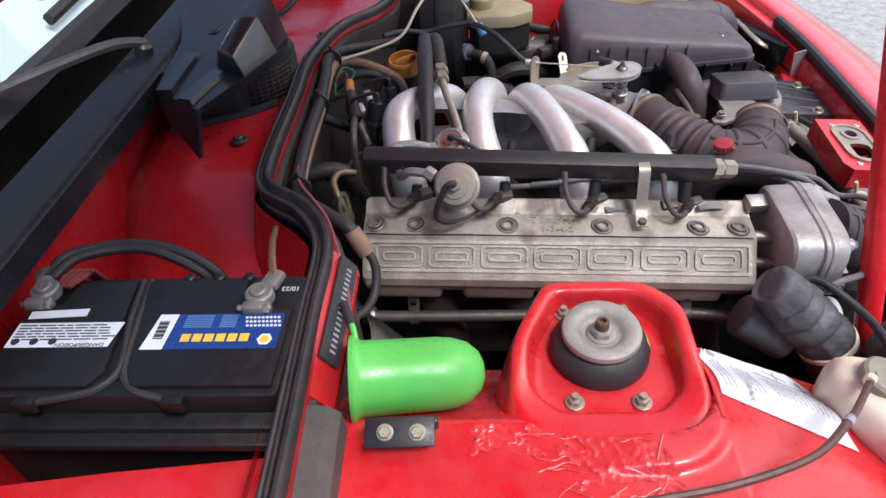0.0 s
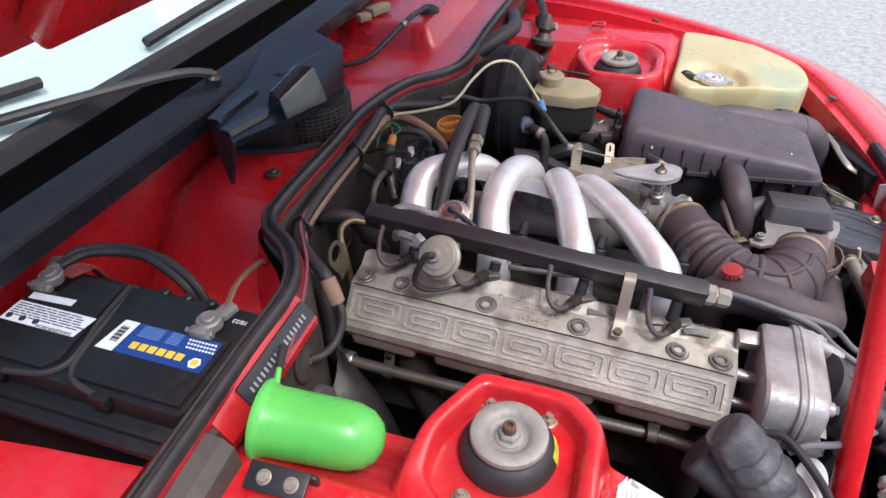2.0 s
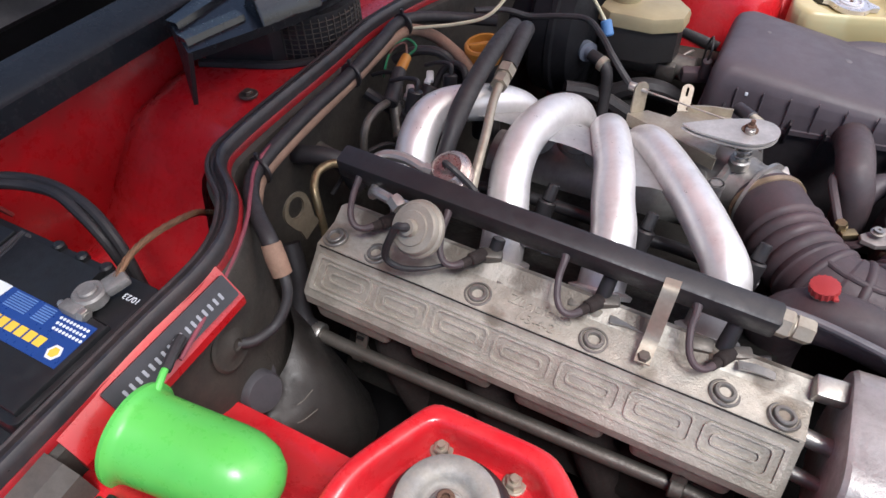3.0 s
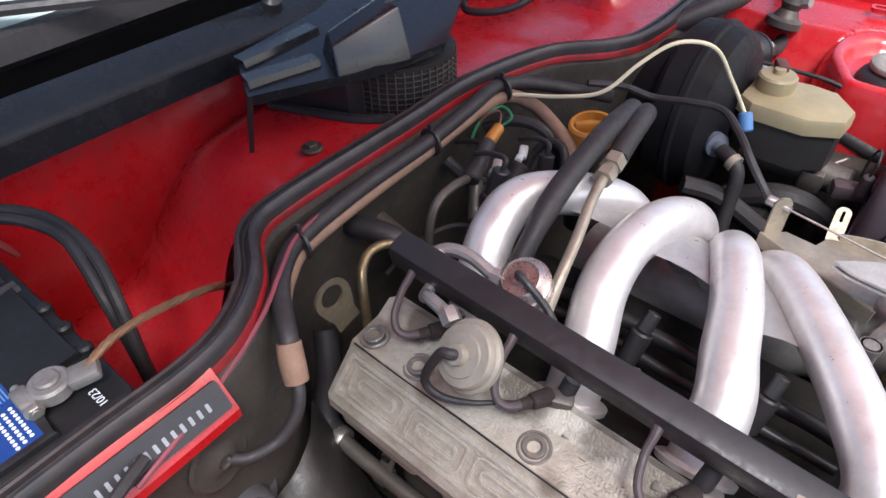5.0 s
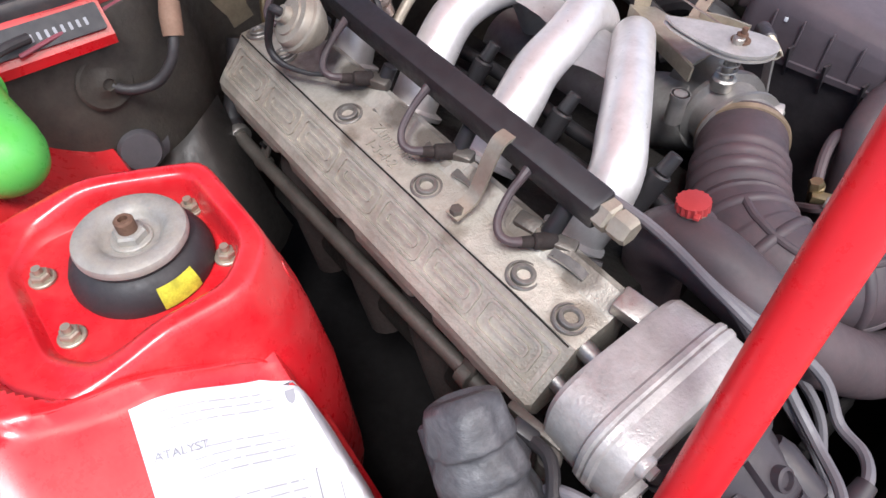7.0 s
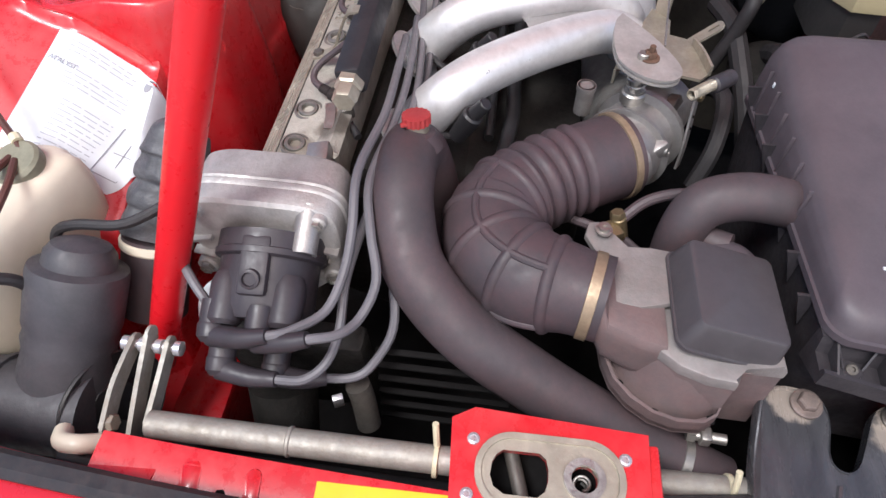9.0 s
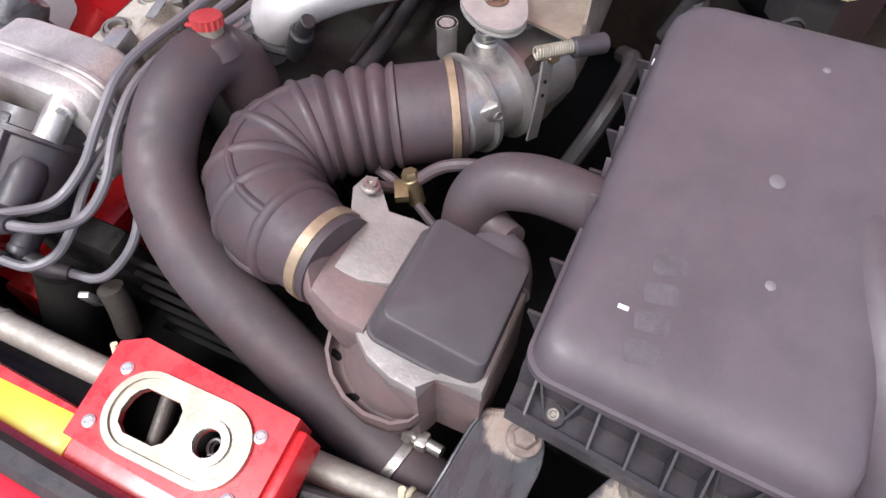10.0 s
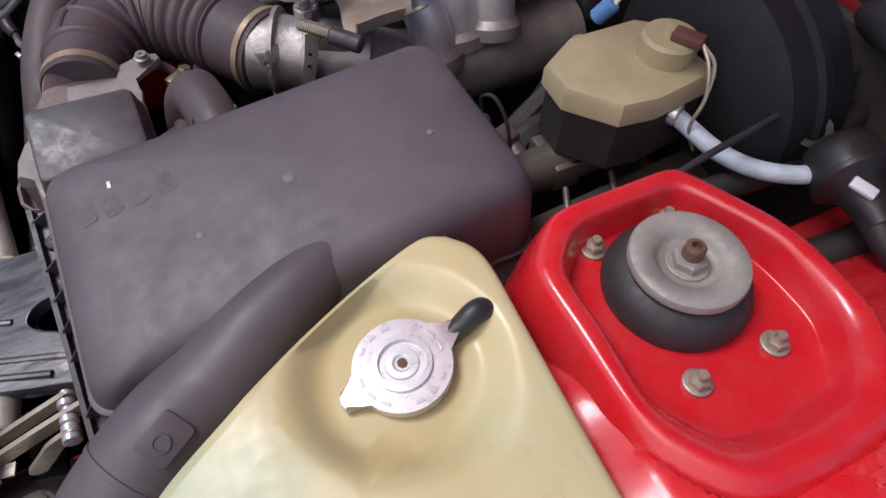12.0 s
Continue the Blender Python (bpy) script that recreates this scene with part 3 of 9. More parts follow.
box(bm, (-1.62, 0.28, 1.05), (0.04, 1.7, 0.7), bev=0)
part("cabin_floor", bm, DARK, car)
bm = B()
sweep(bm, [(-0.732, -0.78, 0.928), (-0.728, 0.28, 0.932), (-0.732, 1.33, 0.928)], [(-0.012, 0.0), (-0.01, 0.008), (0.008, 0.006), (0.012, -0.02), (0, -0.03)], n=3)
part("windscreen_rubber", bm, RUBBER, car)

# sheet that closes the bay below, near-black in place of its shade
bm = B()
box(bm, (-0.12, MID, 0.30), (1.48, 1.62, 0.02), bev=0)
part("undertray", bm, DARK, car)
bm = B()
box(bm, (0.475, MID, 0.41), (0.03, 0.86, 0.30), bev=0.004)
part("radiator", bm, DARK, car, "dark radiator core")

bm = B()
prism(bm, [(0.36, 0.62), (0.56, 0.62), (0.53, 0.80), (0.47, 0.92), (0.36, 0.96)], 0.545, 0.552, bev=0.002)
apron = part("front_apron", bm, RED_DIRTY, car, "red metal floor below the far headlight")
for x, y in ((0.452, 0.668), (0.432, 0.675)):
    bm = B()
    cyl(bm, (x, y, 0.552), (x, y, 0.5526), 0.004)
    part("drain_hole", bm, DARK, apron)

bm = B()
# front chassis rail, in the darker and patchier of the reds
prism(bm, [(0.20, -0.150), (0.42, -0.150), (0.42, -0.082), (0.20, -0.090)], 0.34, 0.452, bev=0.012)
part("front_rail", bm, RED_DIRTY, car, "front chassis rail in a darker, patchy red")

# raised bonnet, hinged behind the bay
m = Matrix.Translation((-0.50, MID, 1.135)) @ pose(0, 0, 0, 0, -48, 0)
mr = m.to_3x3().to_4x4()
bm = B()
box(bm, m @ V(0.60, 0, 0.0), (1.20, 1.36, 0.02), mr, bev=0.006)
bonnet = part("bonnet", bm, RED, car, "red bonnet raised on a prop")
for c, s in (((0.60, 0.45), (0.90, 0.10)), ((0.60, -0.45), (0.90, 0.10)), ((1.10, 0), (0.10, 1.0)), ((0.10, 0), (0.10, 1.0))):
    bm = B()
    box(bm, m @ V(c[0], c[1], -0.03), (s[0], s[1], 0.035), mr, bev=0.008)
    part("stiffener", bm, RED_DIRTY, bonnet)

# front cross beam with its yellow sticker, and the latch plate
BEAM = [(-0.035, 0.004), (-0.033, 0.010), (-0.020, 0.009), (0.012, 0.002), (0.030, -0.006), (0.032, -0.10), (0.026, -0.10), (-0.036, -0.03)]
bm = B()
sweep(bm, [(0.545, -0.088, 0.650), (0.549, 0.00, 0.648), (0.552, 0.10, 0.646), (0.555, 0.20, 0.645), (0.560, 0.345, 0.643)], BEAM, n=5)
beam = part("cross_beam", bm, RED, car, "red front cross beam")
bm = B()
sweep(bm, [(0.588, 0.345, 0.622), (0.580, 0.45, 0.610), (0.565, 0.62, 0.605), (0.53, 0.75, 0.61), (0.49, 0.90, 0.62)], BEAM, n=4)
part("lower_beam", bm, RED, car)
bm = B()
prism(bm, [(0.524, -0.086), (0.560, -0.090), (0.562, -0.060), (0.548, -0.036), (0.526, -0.030), (0.520, -0.040), (0.528, -0.058)], 0.6535, 0.6560, bev=0.001)
part("beam_end", bm, RED, beam)
for y, w in ((-0.005, 0.016), (0.045, 0.012)):
    bm = B()
    prism(bm, rounded(0.030, w, 0.0055, 5), -0.001, 0.0016, Matrix.Translation((0.540, y, 0.6535)) @ pose(0, 0, 0, 0, 10, 4), bev=0.0012)
    part("pressed_bead", bm, RED, beam)
bm = B()
lathe(bm, (0.547, 0.0215, 0.6524), (0.15, 0, 1), [(0.0042, 0), (0.0042, 0.0006), (0, 0.0006)], 16)
part("beam_hole", bm, DARK, beam)
bm = B()
box(bm, (0.547, 0.146, 0.6518), (0.042, 0.104, 0.0016), pose(0, 0, 0, 0, 9, 1.5), bev=0.0005)
part("yellow_sticker", bm, YELLOW, beam, "plain yellow sticker")

# front wheels, out of sight below the wings
for y in (-0.455, 1.005):
    bm = B()
    lathe(bm, (0.0, y - 0.09, 0.30), (0, 1, 0), [(0.20, 0.0), (0.285, 0.005), (0.30, 0.03), (0.30, 0.15), (0.285, 0.175), (0.20, 0.18)], 40)
    wheel = part("tyre", bm, RUBBER, car)
    bm = B()
    lathe(bm, (0.0, y - 0.07, 0.30), (0, 1, 0), [(0.20, 0.0), (0.19, 0.02), (0.06, 0.05), (0.06, 0.09), (0.19, 0.12), (0.20, 0.14)], 32)
    part("rim", bm, ALLOY, wheel)

# ---- engine ----
engine = thing("engine", (0, 0.05, 0.45), "grimy four-cylinder engine block leaning to one side", "engine")
bm = B()
box(bm, (-0.03, 0.10, 0.56), (0.50, 0.20, 0.22), pose(0, 0, 0, -25, 0, 0), bev=0.015)
box(bm, (-0.03, 0.20, 0.60), (0.46, 0.20, 0.10), bev=0.012)
part("block", bm, GRIME, engine)

# cover: slope of the long axis
SLOPE = math.degrees(math.atan2(0.022, 0.49))
C0 = V(-0.020, 0.0, 0.737)
CM = Matrix.Translation(C0) @ pose(0, 0, 0, 0, SLOPE, 0)          # along the cover; y across, z up
cover = thing("valve_cover", (-0.02, -0.02, 0.66), "cast alloy camshaft cover with raised lettering shapes", "engine cover")
bm = B()
L = 0.263
sec = [(0.050, -0.060), (0.050, 0.004), (0.040, 0.010), (0.022, -0.002), (-0.016, -0.006), (-0.019, -0.010), (-0.021, -0.014), (-0.050, -0.046), (-0.056, -0.054), (-0.056, -0.066), (-0.045, -0.085)]
rings = []
for u, k in ((-L, 0.94), (-L + 0.004, 1.0), (L - 0.004, 1.0), (L, 0.94)):
    rings.append([CM @ V(u, y * k, -0.03 + (z + 0.03) * k) for y, z in sec])
loft(bm, rings)
body = part("cover_body", bm, CAST, cover, angle=0.45)
FACE = Matrix.Translation(CM @ V(0, -0.0355, -0.030)) @ pose(0, 0, 0, 0, SLOPE, 0) @ pose(0, 0, 0, 47.8, 0, 0)   # x along, y up the sloping face
# a raised border and seven plain shapes on the sloping face
bm = B()
band(bm, rounded(0.512, 0.0425, 0.003), rounded(0.502, 0.0345, 0.002), -0.001, 0.0022, FACE)
part("face_border", bm, CAST, body)
w = 0.063
for k in range(7):
    bm = B()
    cx = -0.2130 + 0.0710 * k
    band(bm, rounded(w, 0.0300, 0.007, cx=cx), rounded(w - 0.0045, 0.0255, 0.005, cx=cx), -0.001, 0.0024, FACE)
    band(bm, rounded(w - 0.018, 0.0125, 0.005, cx=cx), rounded(w - 0.0225, 0.008, 0.003, cx=cx), -0.001, 0.0022, FACE)
    part("raised_shape", bm, CAST, body)
lettering("raised_word", "Zündfolge", 0.017, Matrix.Translation(CM @ V(0.000, 0.010, -0.003)) @ pose(0, 0, 0, 0, SLOPE, 0) @ pose(0, 0, 0, 8, 0, 0), CAST, body, 0.0012)
lettering("raised_word", "1-3-4-2", 0.015, Matrix.Translation(CM @ V(0.000, -0.007, -0.0045)) @ pose(0, 0, 0, 0, SLOPE, 0) @ pose(0, 0, 0, 6, 0, 0), CAST, body, 0.0012)
# socket-head screws in bosses
bm = B()
lathe(bm, (0, 0, -0.004), (0, 0, 1), [(0.0152, 0), (0.0152, 0.0042), (0.0142, 0.0054), (0.0126, 0.0054), (0.0122, 0.0012), (0.0108, 0.0012), (0.0106, 0.0068), (0.0098, 0.0078), (0.0070, 0.0078), (0.0062, 0.0068), (0.0056, 0.0010), (0.0, 0.0008)], 30)
screw_mesh = mesh_of("cover_screw", bm, surf("dusty_screw_head", (0.25, 0.235, 0.215), 0.42, metal=0.55, var=0.3, scale=60, bump=0.25, dust=0.3, dustc=(0.14, 0.12, 0.10)))
# near-black plug at each socket's bottom, in place of the recess's shade
bm = B()
lathe(bm, (0, 0, -0.0028), (0, 0, 1), [(0.0052, 0), (0.0052, 0.0016)], 6)
socket_mesh = mesh_of("hex_socket", bm, DARK)
for bx in (-0.268, -0.213, -0.087, 0.041, 0.169, 0.222):
    piece("cover_screw", screw_mesh, CM @ V(bx - C0.x, 0.0, -0.004), cover, pose(0, 0, 0, 8, SLOPE, 20 + 400 * bx))
    piece("hex_socket", socket_mesh, CM @ V(bx - C0.x, 0.0, -0.004), cover, pose(0, 0, 0, 8, SLOPE, 20 + 400 * bx))
# oily seam between the deck and the sloping face, and a ridge along the face's top
bm = B()
tube(bm, [CM @ V(u, -0.0172, -0.0072 + 0.0006 * math.sin(u * 40)) for u in steps(-0.258, 0.258, 9)], 0.0011, seg=6, n=2, flat=0.6)
part("oily_seam", bm, GRIME, body)
# lower edge: four scalloped lobes of the housing
for k in range(4):
    bm = B()
    box(bm, CM @ V(-0.205 + 0.128 * k, -0.035, -0.083), (0.100, 0.030, 0.034), pose(0, 0, 0, 8, SLOPE, 0), bev=0.008, seg=3)
    part("housing_lobe", bm, CAST, cover)
bm = B()
box(bm, CM @ V(-0.005, 0.03, -0.10), (0.53, 0.09, 0.09), pose(0, 0, 0, 0, SLOPE, 0), bev=0.01)
part("cam_housing", bm, GRIME, cover)

# intake runners
intake = thing("intake_manifold", (-0.05, 0.25, 0.70), "silver painted intake manifold with four arched runners", "intake manifold")
RUN = [
    [(-0.221, 0.084, 0.690), (-0.230, 0.110, 0.735), (-0.244, 0.155, 0.782), (-0.242, 0.205, 0.797), (-0.208, 0.262, 0.785), (-0.170, 0.310, 0.755), (-0.150, 0.340, 0.69)],
    [(-0.100, 0.086, 0.690), (-0.107, 0.120, 0.735), (-0.122, 0.168, 0.769), (-0.126, 0.230, 0.780), (-0.115, 0.295, 0.774), (-0.100, 0.345, 0.742), (-0.095, 0.365, 0.68)],
    [(0.022, 0.086, 0.698), (0.017, 0.132, 0.744), (0.002, 0.172, 0.761), (-0.014, 0.226, 0.767), (-0.038, 0.288, 0.766), (-0.053, 0.335, 0.730), (-0.058, 0.355, 0.67)],
    [(0.142, 0.098, 0.675), (0.143, 0.136, 0.729), (0.112, 0.180, 0.750), (0.062, 0.247, 0.756), (0.012, 0.315, 0.747), (-0.012, 0.352, 0.712), (-0.018, 0.370, 0.66)],
]
for way in RUN:
    bm = B()
    tube(bm, [(*p, r) for p, r in zip(way, (0.0270, 0.0258, 0.0248, 0.0242, 0.0242, 0.0248, 0.0265))], seg=32, n=8)
    runner = part("runner", bm, SILVER, intake)
    bm = B()
    a, b = V(*way[0]), V(*way[1])
    lathe(bm, a, b - a, [(0.027, 0.0), (0.035, 0.001), (0.036, 0.006), (0.0285, 0.009)], 28)
    part("runner_foot", bm, SILVER, runner)
PLENUM = surf("dull_plenum_alloy", (0.40, 0.38, 0.36), 0.45, metal=0.55, var=0.3, scale=16, bump=0.2, dust=0.4, dustc=(0.15, 0.13, 0.115))
bm = B()
tube(bm, [(-0.22, 0.345, 0.630, 0.046), (-0.1, 0.348, 0.630, 0.050), (0.0, 0.350, 0.634, 0.050), (0.05, 0.352, 0.655, 0.046), (0.10, 0.352, 0.680, 0.042)], seg=28)
plenum = part("plenum", bm, PLENUM, intake, "dull grey plenum")
for way in RUN[1:]:
    bm = B()
    lathe(bm, V(*way[-1]), V(*way[-2]) - V(*way[-1]), [(0.034, -0.010), (0.034, 0.004), (0.028, 0.012)], 24)
    part("plenum_collar", bm, PLENUM, plenum)
# flat webs cast between neighbouring runners, each with a drawn-in front edge
for a, b, f0 in ((0, 1, 0.56), (1, 2, 0.50), (2, 3, 0.43)):
    A, C = [Vector(p) for p in spline(RUN[a], 8)], [Vector(p) for p in spline(RUN[b], 8)]
    bm = B()
    rows = []
    for k in range(9):
        f = f0 + (0.80 - f0) * k / 8
        p, q = A[int(f * (len(A) - 1))], C[int((f + (0.02 if a else -0.03)) * (len(C) - 1))]
        draw = 0.010 * (1 - k / 8) ** 2
        row = []
        for e in range(7):
            w = e / 6
            back = (A[min(int(f * (len(A) - 1)) + 2, len(A) - 1)] - p).normalized() * draw * math.sin(math.pi * w) * 1.6
            row.append(p.lerp(q, w) + back + V(0, 0, -0.004 - 0.004 * math.sin(math.pi * w)))
        rows.append(row)
    g = [[bm.verts.new(v) for v in row] for row in rows]
    for r0, r1 in zip(g, g[1:]):
        for e in range(6):
            bm.faces.new((r0[e], r0[e + 1], r1[e + 1], r1[e]))
    bmesh.ops.solidify(bm, geom=bm.faces[:], thickness=0.006)
    part("web", bm, SILVER, intake)


# exhaust stubs below the cover
for k in range(4):
    bm = B()
    x = -0.20 + 0.125 * k
    tube(bm, [(x, 0.03, 0.65, 0.030), (x + 0.005, -0.004, 0.62, 0.031), (x + 0.02, -0.016, 0.56, 0.028), (x + 0.05, -0.012, 0.46, 0.026)], seg=14)
    part("exhaust_pipe", bm, SOOT, engine, "sooty brown exhaust branch")

# fuel rail
rail = thing("fuel_rail", (-0.04, 0.055, 0.76), "black square fuel rail above the cover", "fuel rail")
ra, rb = V(-0.280, 0.052, 0.815), V(0.192, 0.056, 0.780)
d = (rb - ra).normalized()
rot = Matrix((d, d.cross(V(0, 0, 1)).normalized() * -1, d.cross(V(0, 0, 1)).cross(d).normalized())).transposed().to_4x4()
bm = B()
box(bm, (ra + rb) / 2, ((rb - ra).length, 0.027, 0.030), rot @ pose(0, 0, 0, 12, 0, 0), bev=0.005)
part("rail", bm, RAIL, rail)
bm = B()
hexagon(bm, rb - d * 0.002, d, 0.014, 0.012)
lathe(bm, rb + d * 0.009, d, [(0.010, 0), (0.010, 0.004)], 18)
hexagon(bm, rb + d * 0.012, d, 0.0125, 0.016)
part("end_fitting", bm, ZINC, rail, "zinc hexagon fitting")
for x in (-0.252, -0.141, -0.010, 0.121):
    bm = B()
    f = (x - ra.x) / (rb.x - ra.x)
    z = ra.z + (rb.z - ra.z) * f
    tube(bm, [(x, 0.044, z - 0.004, 0.0052), (x + 0.001, 0.036, z - 0.008, 0.0040), (x + 0.001, 0.024, z - 0.018, 0.0036), (x + 0.006, 0.008, z - 0.030, 0.0036), (x + 0.014, 0.001, z - 0.038, 0.0036), (x + 0.023, 0.003, z - 0.042, 0.0038), (x + 0.030, 0.012, z - 0.044, 0.0042)], seg=10)
    part("injector_hose", bm, HOSE, rail)
    bm = B()
    cyl(bm, (x + 0.028, 0.010, z - 0.045), (x + 0.034, 0.022, z - 0.047), 0.0048, 0.0054, bev=0.001)
    cyl(bm, (x + 0.034, 0.022, z - 0.047), (x + 0.043, 0.040, z - 0.050), 0.0072, 0.0080, bev=0.0015)
    seat = part("injector_seat", bm, SOOT, rail)
    bm = B()
    box(bm, (x + 0.050, 0.042, z - 0.052), (0.024, 0.014, 0.014), pose(0, 0, 0, 10, 5, 25), bev=0.003)
    part("seat_clip", bm, PIPE, seat)
# injector bodies and retaining clips under the rail
for x in (-0.215, -0.092, 0.032, 0.156):
    injector = thing("fuel_injector", (x, 0.05, 0.73), "tan and black fuel injector below the rail", "injector", "fuel injectors")
    bm = B()
    cyl(bm, (x, 0.040, 0.735), (x + 0.004, 0.056, 0.768), 0.0085, 0.0075, seg=16, bev=0.001)
    part("injector_body", bm, BLACK, injector)
    bm = B()
    lathe(bm, (x - 0.001, 0.034, 0.727), (0.1, 0.45, 0.9), [(0.0115, 0), (0.0120, 0.004), (0.0105, 0.010), (0.0085, 0.011)], 18)
    part("collar", bm, ZINC, injector)
    bm = B()
    sweep(bm, [(x + 0.016, 0.026, 0.738), (x + 0.032, 0.030, 0.736), (x + 0.050, 0.032, 0.733)], [(-0.005, 0.0008), (0.005, 0.0008), (0.005, -0.0008), (-0.005, -0.0008)], n=4)
    part("clip", bm, STEEL, injector, "worn spring clip")
    bm = B()
    box(bm, (x - 0.020, 0.036, 0.735), (0.024, 0.015, 0.012), pose(0, 0, 0, 20, 3, 12), bev=0.003)
    part("connector", bm, PIPE, injector)
bm = B()
tube(bm, [(-0.20, 0.034, 0.742), (-0.09, 0.036, 0.737), (0.03, 0.037, 0.731), (0.16, 0.040, 0.725), (0.20, 0.06, 0.72)], 0.0042, seg=10)
tagged(part("injector_wire", bm, RUBBER), "black wire along the injectors", "wire")

# strap that holds the rail
bm = B()
sweep(bm, [(0.094, 0.046, 0.800), (0.094, 0.034, 0.797), (0.093, 0.024, 0.778), (0.092, 0.012, 0.750), (0.091, -0.004, 0.741), (0.091, -0.012, 0.7385)], [(-0.0075, 0.0012), (0.0075, 0.0012), (0.0075, -0.0012), (-0.0075, -0.0012)], up=(0, -0.7, 0.7), n=4)
strap = part("rail_strap", bm, ZINC, rail, "bent zinc strap")
bm = B()
hexagon(bm, (0.091, -0.006, 0.7395), (0, -0.15, 1), 0.0062, 0.006)
part("strap_bolt", bm, PIPE, strap)

# fuel pressure dampers
damper = thing("fuel_damper", (-0.16, 0.0, 0.80), "tan fuel pressure damper with a hose in its face", "fuel damper", "fuel dampers")
dax = V(-0.16, -0.70, 0.64).normalized()
dc = V(-0.152, -0.002, 0.806)
bm = B()
lathe(bm, dc, dax, [(0.014, -0.022), (0.022, -0.014), (0.0270, -0.006), (0.0300, -0.001), (0.0305, 0.001), (0.0300, 0.004), (0.0272, 0.0055), (0.0265, 0.0110), (0.0250, 0.0128), (0.0185, 0.0140), (0.0178, 0.0160), (0.0090, 0.0168), (0.0082, 0.0240), (0.0, 0.0245)], 36)
part("can", bm, surf("tan_plated_can", (0.36, 0.325, 0.27), 0.5, metal=0.35, var=0.2, scale=40, bump=0.2, dust=0.3, dustc=(0.26, 0.22, 0.17)), damper)
bm = B()
p = dc + dax * 0.021
tube(bm, [(*p, 0.0046), (*(p + dax * 0.008), 0.0046), (*(p + dax * 0.011 + V(-0.009, 0.001, -0.008)), 0.0042), (-0.180, -0.028, 0.780, 0.0040), (-0.166, -0.025, 0.765, 0.0036), (-0.145, -0.010, 0.758, 0.0026), (-0.128, 0.004, 0.758, 0.0022), (-0.112, 0.018, 0.756, 0.0021), (-0.10, 0.035, 0.750, 0.0021)], seg=10)
part("vacuum_hose", bm, RUBBER, damper, "thin black vacuum hose")
bm = B()
hexagon(bm, (-0.182, 0.012, 0.812), (-0.6, 0.3, 0.3), 0.009, 0.014)
tube(bm, [(-0.19, 0.015, 0.815), (-0.215, 0.02, 0.815), (-0.228, 0.03, 0.800), (-0.232, 0.045, 0.80)], 0.006, seg=10)
part("feed_pipe", bm, ALLOY, damper)
damper2 = thing("fuel_damper", (-0.162, 0.085, 0.78), "bronze fuel pressure regulator with a thin hose on top", "fuel damper", "fuel dampers")
dax = V(-0.10, -0.42, 0.9).normalized()
dc = V(-0.161, 0.089, 0.805)
bm = B()
lathe(bm, dc, dax, [(0.010, -0.03), (0.012, -0.016), (0.021, -0.008), (0.0245, -0.004), (0.0245, 0.004), (0.0225, 0.006), (0.0255, 0.008), (0.0255, 0.011), (0.022, 0.013), (0.0195, 0.018), (0.017, 0.020), (0.016, 0.0185), (0.008, 0.0185), (0.007, 0.024), (0.0, 0.024)], 36)
part("can", bm, surf("bronze_can", (0.46, 0.37, 0.34), 0.32, metal=0.8, var=0.35, scale=50, bump=0.15), damper2)
bm = B()
p = dc + dax * 0.02
tube(bm, [p, p + dax * 0.008 + V(0.004, -0.002, 0.002), (-0.130, 0.072, 0.815), (-0.105, 0.065, 0.795), (-0.08, 0.075, 0.785), (-0.05, 0.10, 0.765)], 0.0035, seg=8)
part("vacuum_hose", bm, RUBBER, damper2)
bm = B()
hexagon(bm, (-0.190, 0.078, 0.812), (1, 0.1, -0.1), 0.0085, 0.016)
tube(bm, [(-0.188, 0.078, 0.812), (-0.215, 0.080, 0.818), (-0.238, 0.075, 0.818), (-0.252, 0.060, 0.812)], 0.0065, seg=10)
part("feed_pipe", bm, ALLOY, damper2)

# lifting eye
eye = thing("lifting_eye", (-0.288, 0.0, 0.745), "zinc lifting eye bolted to the engine", "lifting eye")
nrm = V(0.85, -0.05, 0.05).normalized()
ev = (V(-0.05, -0.30, 1) - nrm * nrm.dot(V(-0.05, -0.30, 1))).normalized()
eu = ev.cross(nrm)
em = Matrix.Translation((-0.301, -0.016, 0.788)) @ Matrix.Scale(0.80, 4) @ Matrix((eu, ev, nrm)).transposed().to_4x4()
outer, inner = [], []
for k in range(36):
    a = 2 * math.pi * k / 36
    c, q = math.cos(a), math.sin(a)
    low = max(0.0, -q)
    outer.append(((0.0245 - 0.003 * low) * c, 0.0245 * q - 0.030 * low ** 1.4))
    inner.append((0.0150 * c, 0.0165 * q + 0.003))
bm = B()
band(bm, outer, inner, -0.002, 0.002, em)
prism(bm, [(-0.016, -0.030), (0.016, -0.030), (0.017, -0.055), (-0.017, -0.055)], -0.0018, 0.0018, em)
part("eye_plate", bm, surf("grimy_zinc_plate", (0.15, 0.125, 0.085), 0.55, metal=0.4, var=0.35, scale=30, bump=0.3, dust=0.4, dustc=(0.13, 0.11, 0.085)), eye)

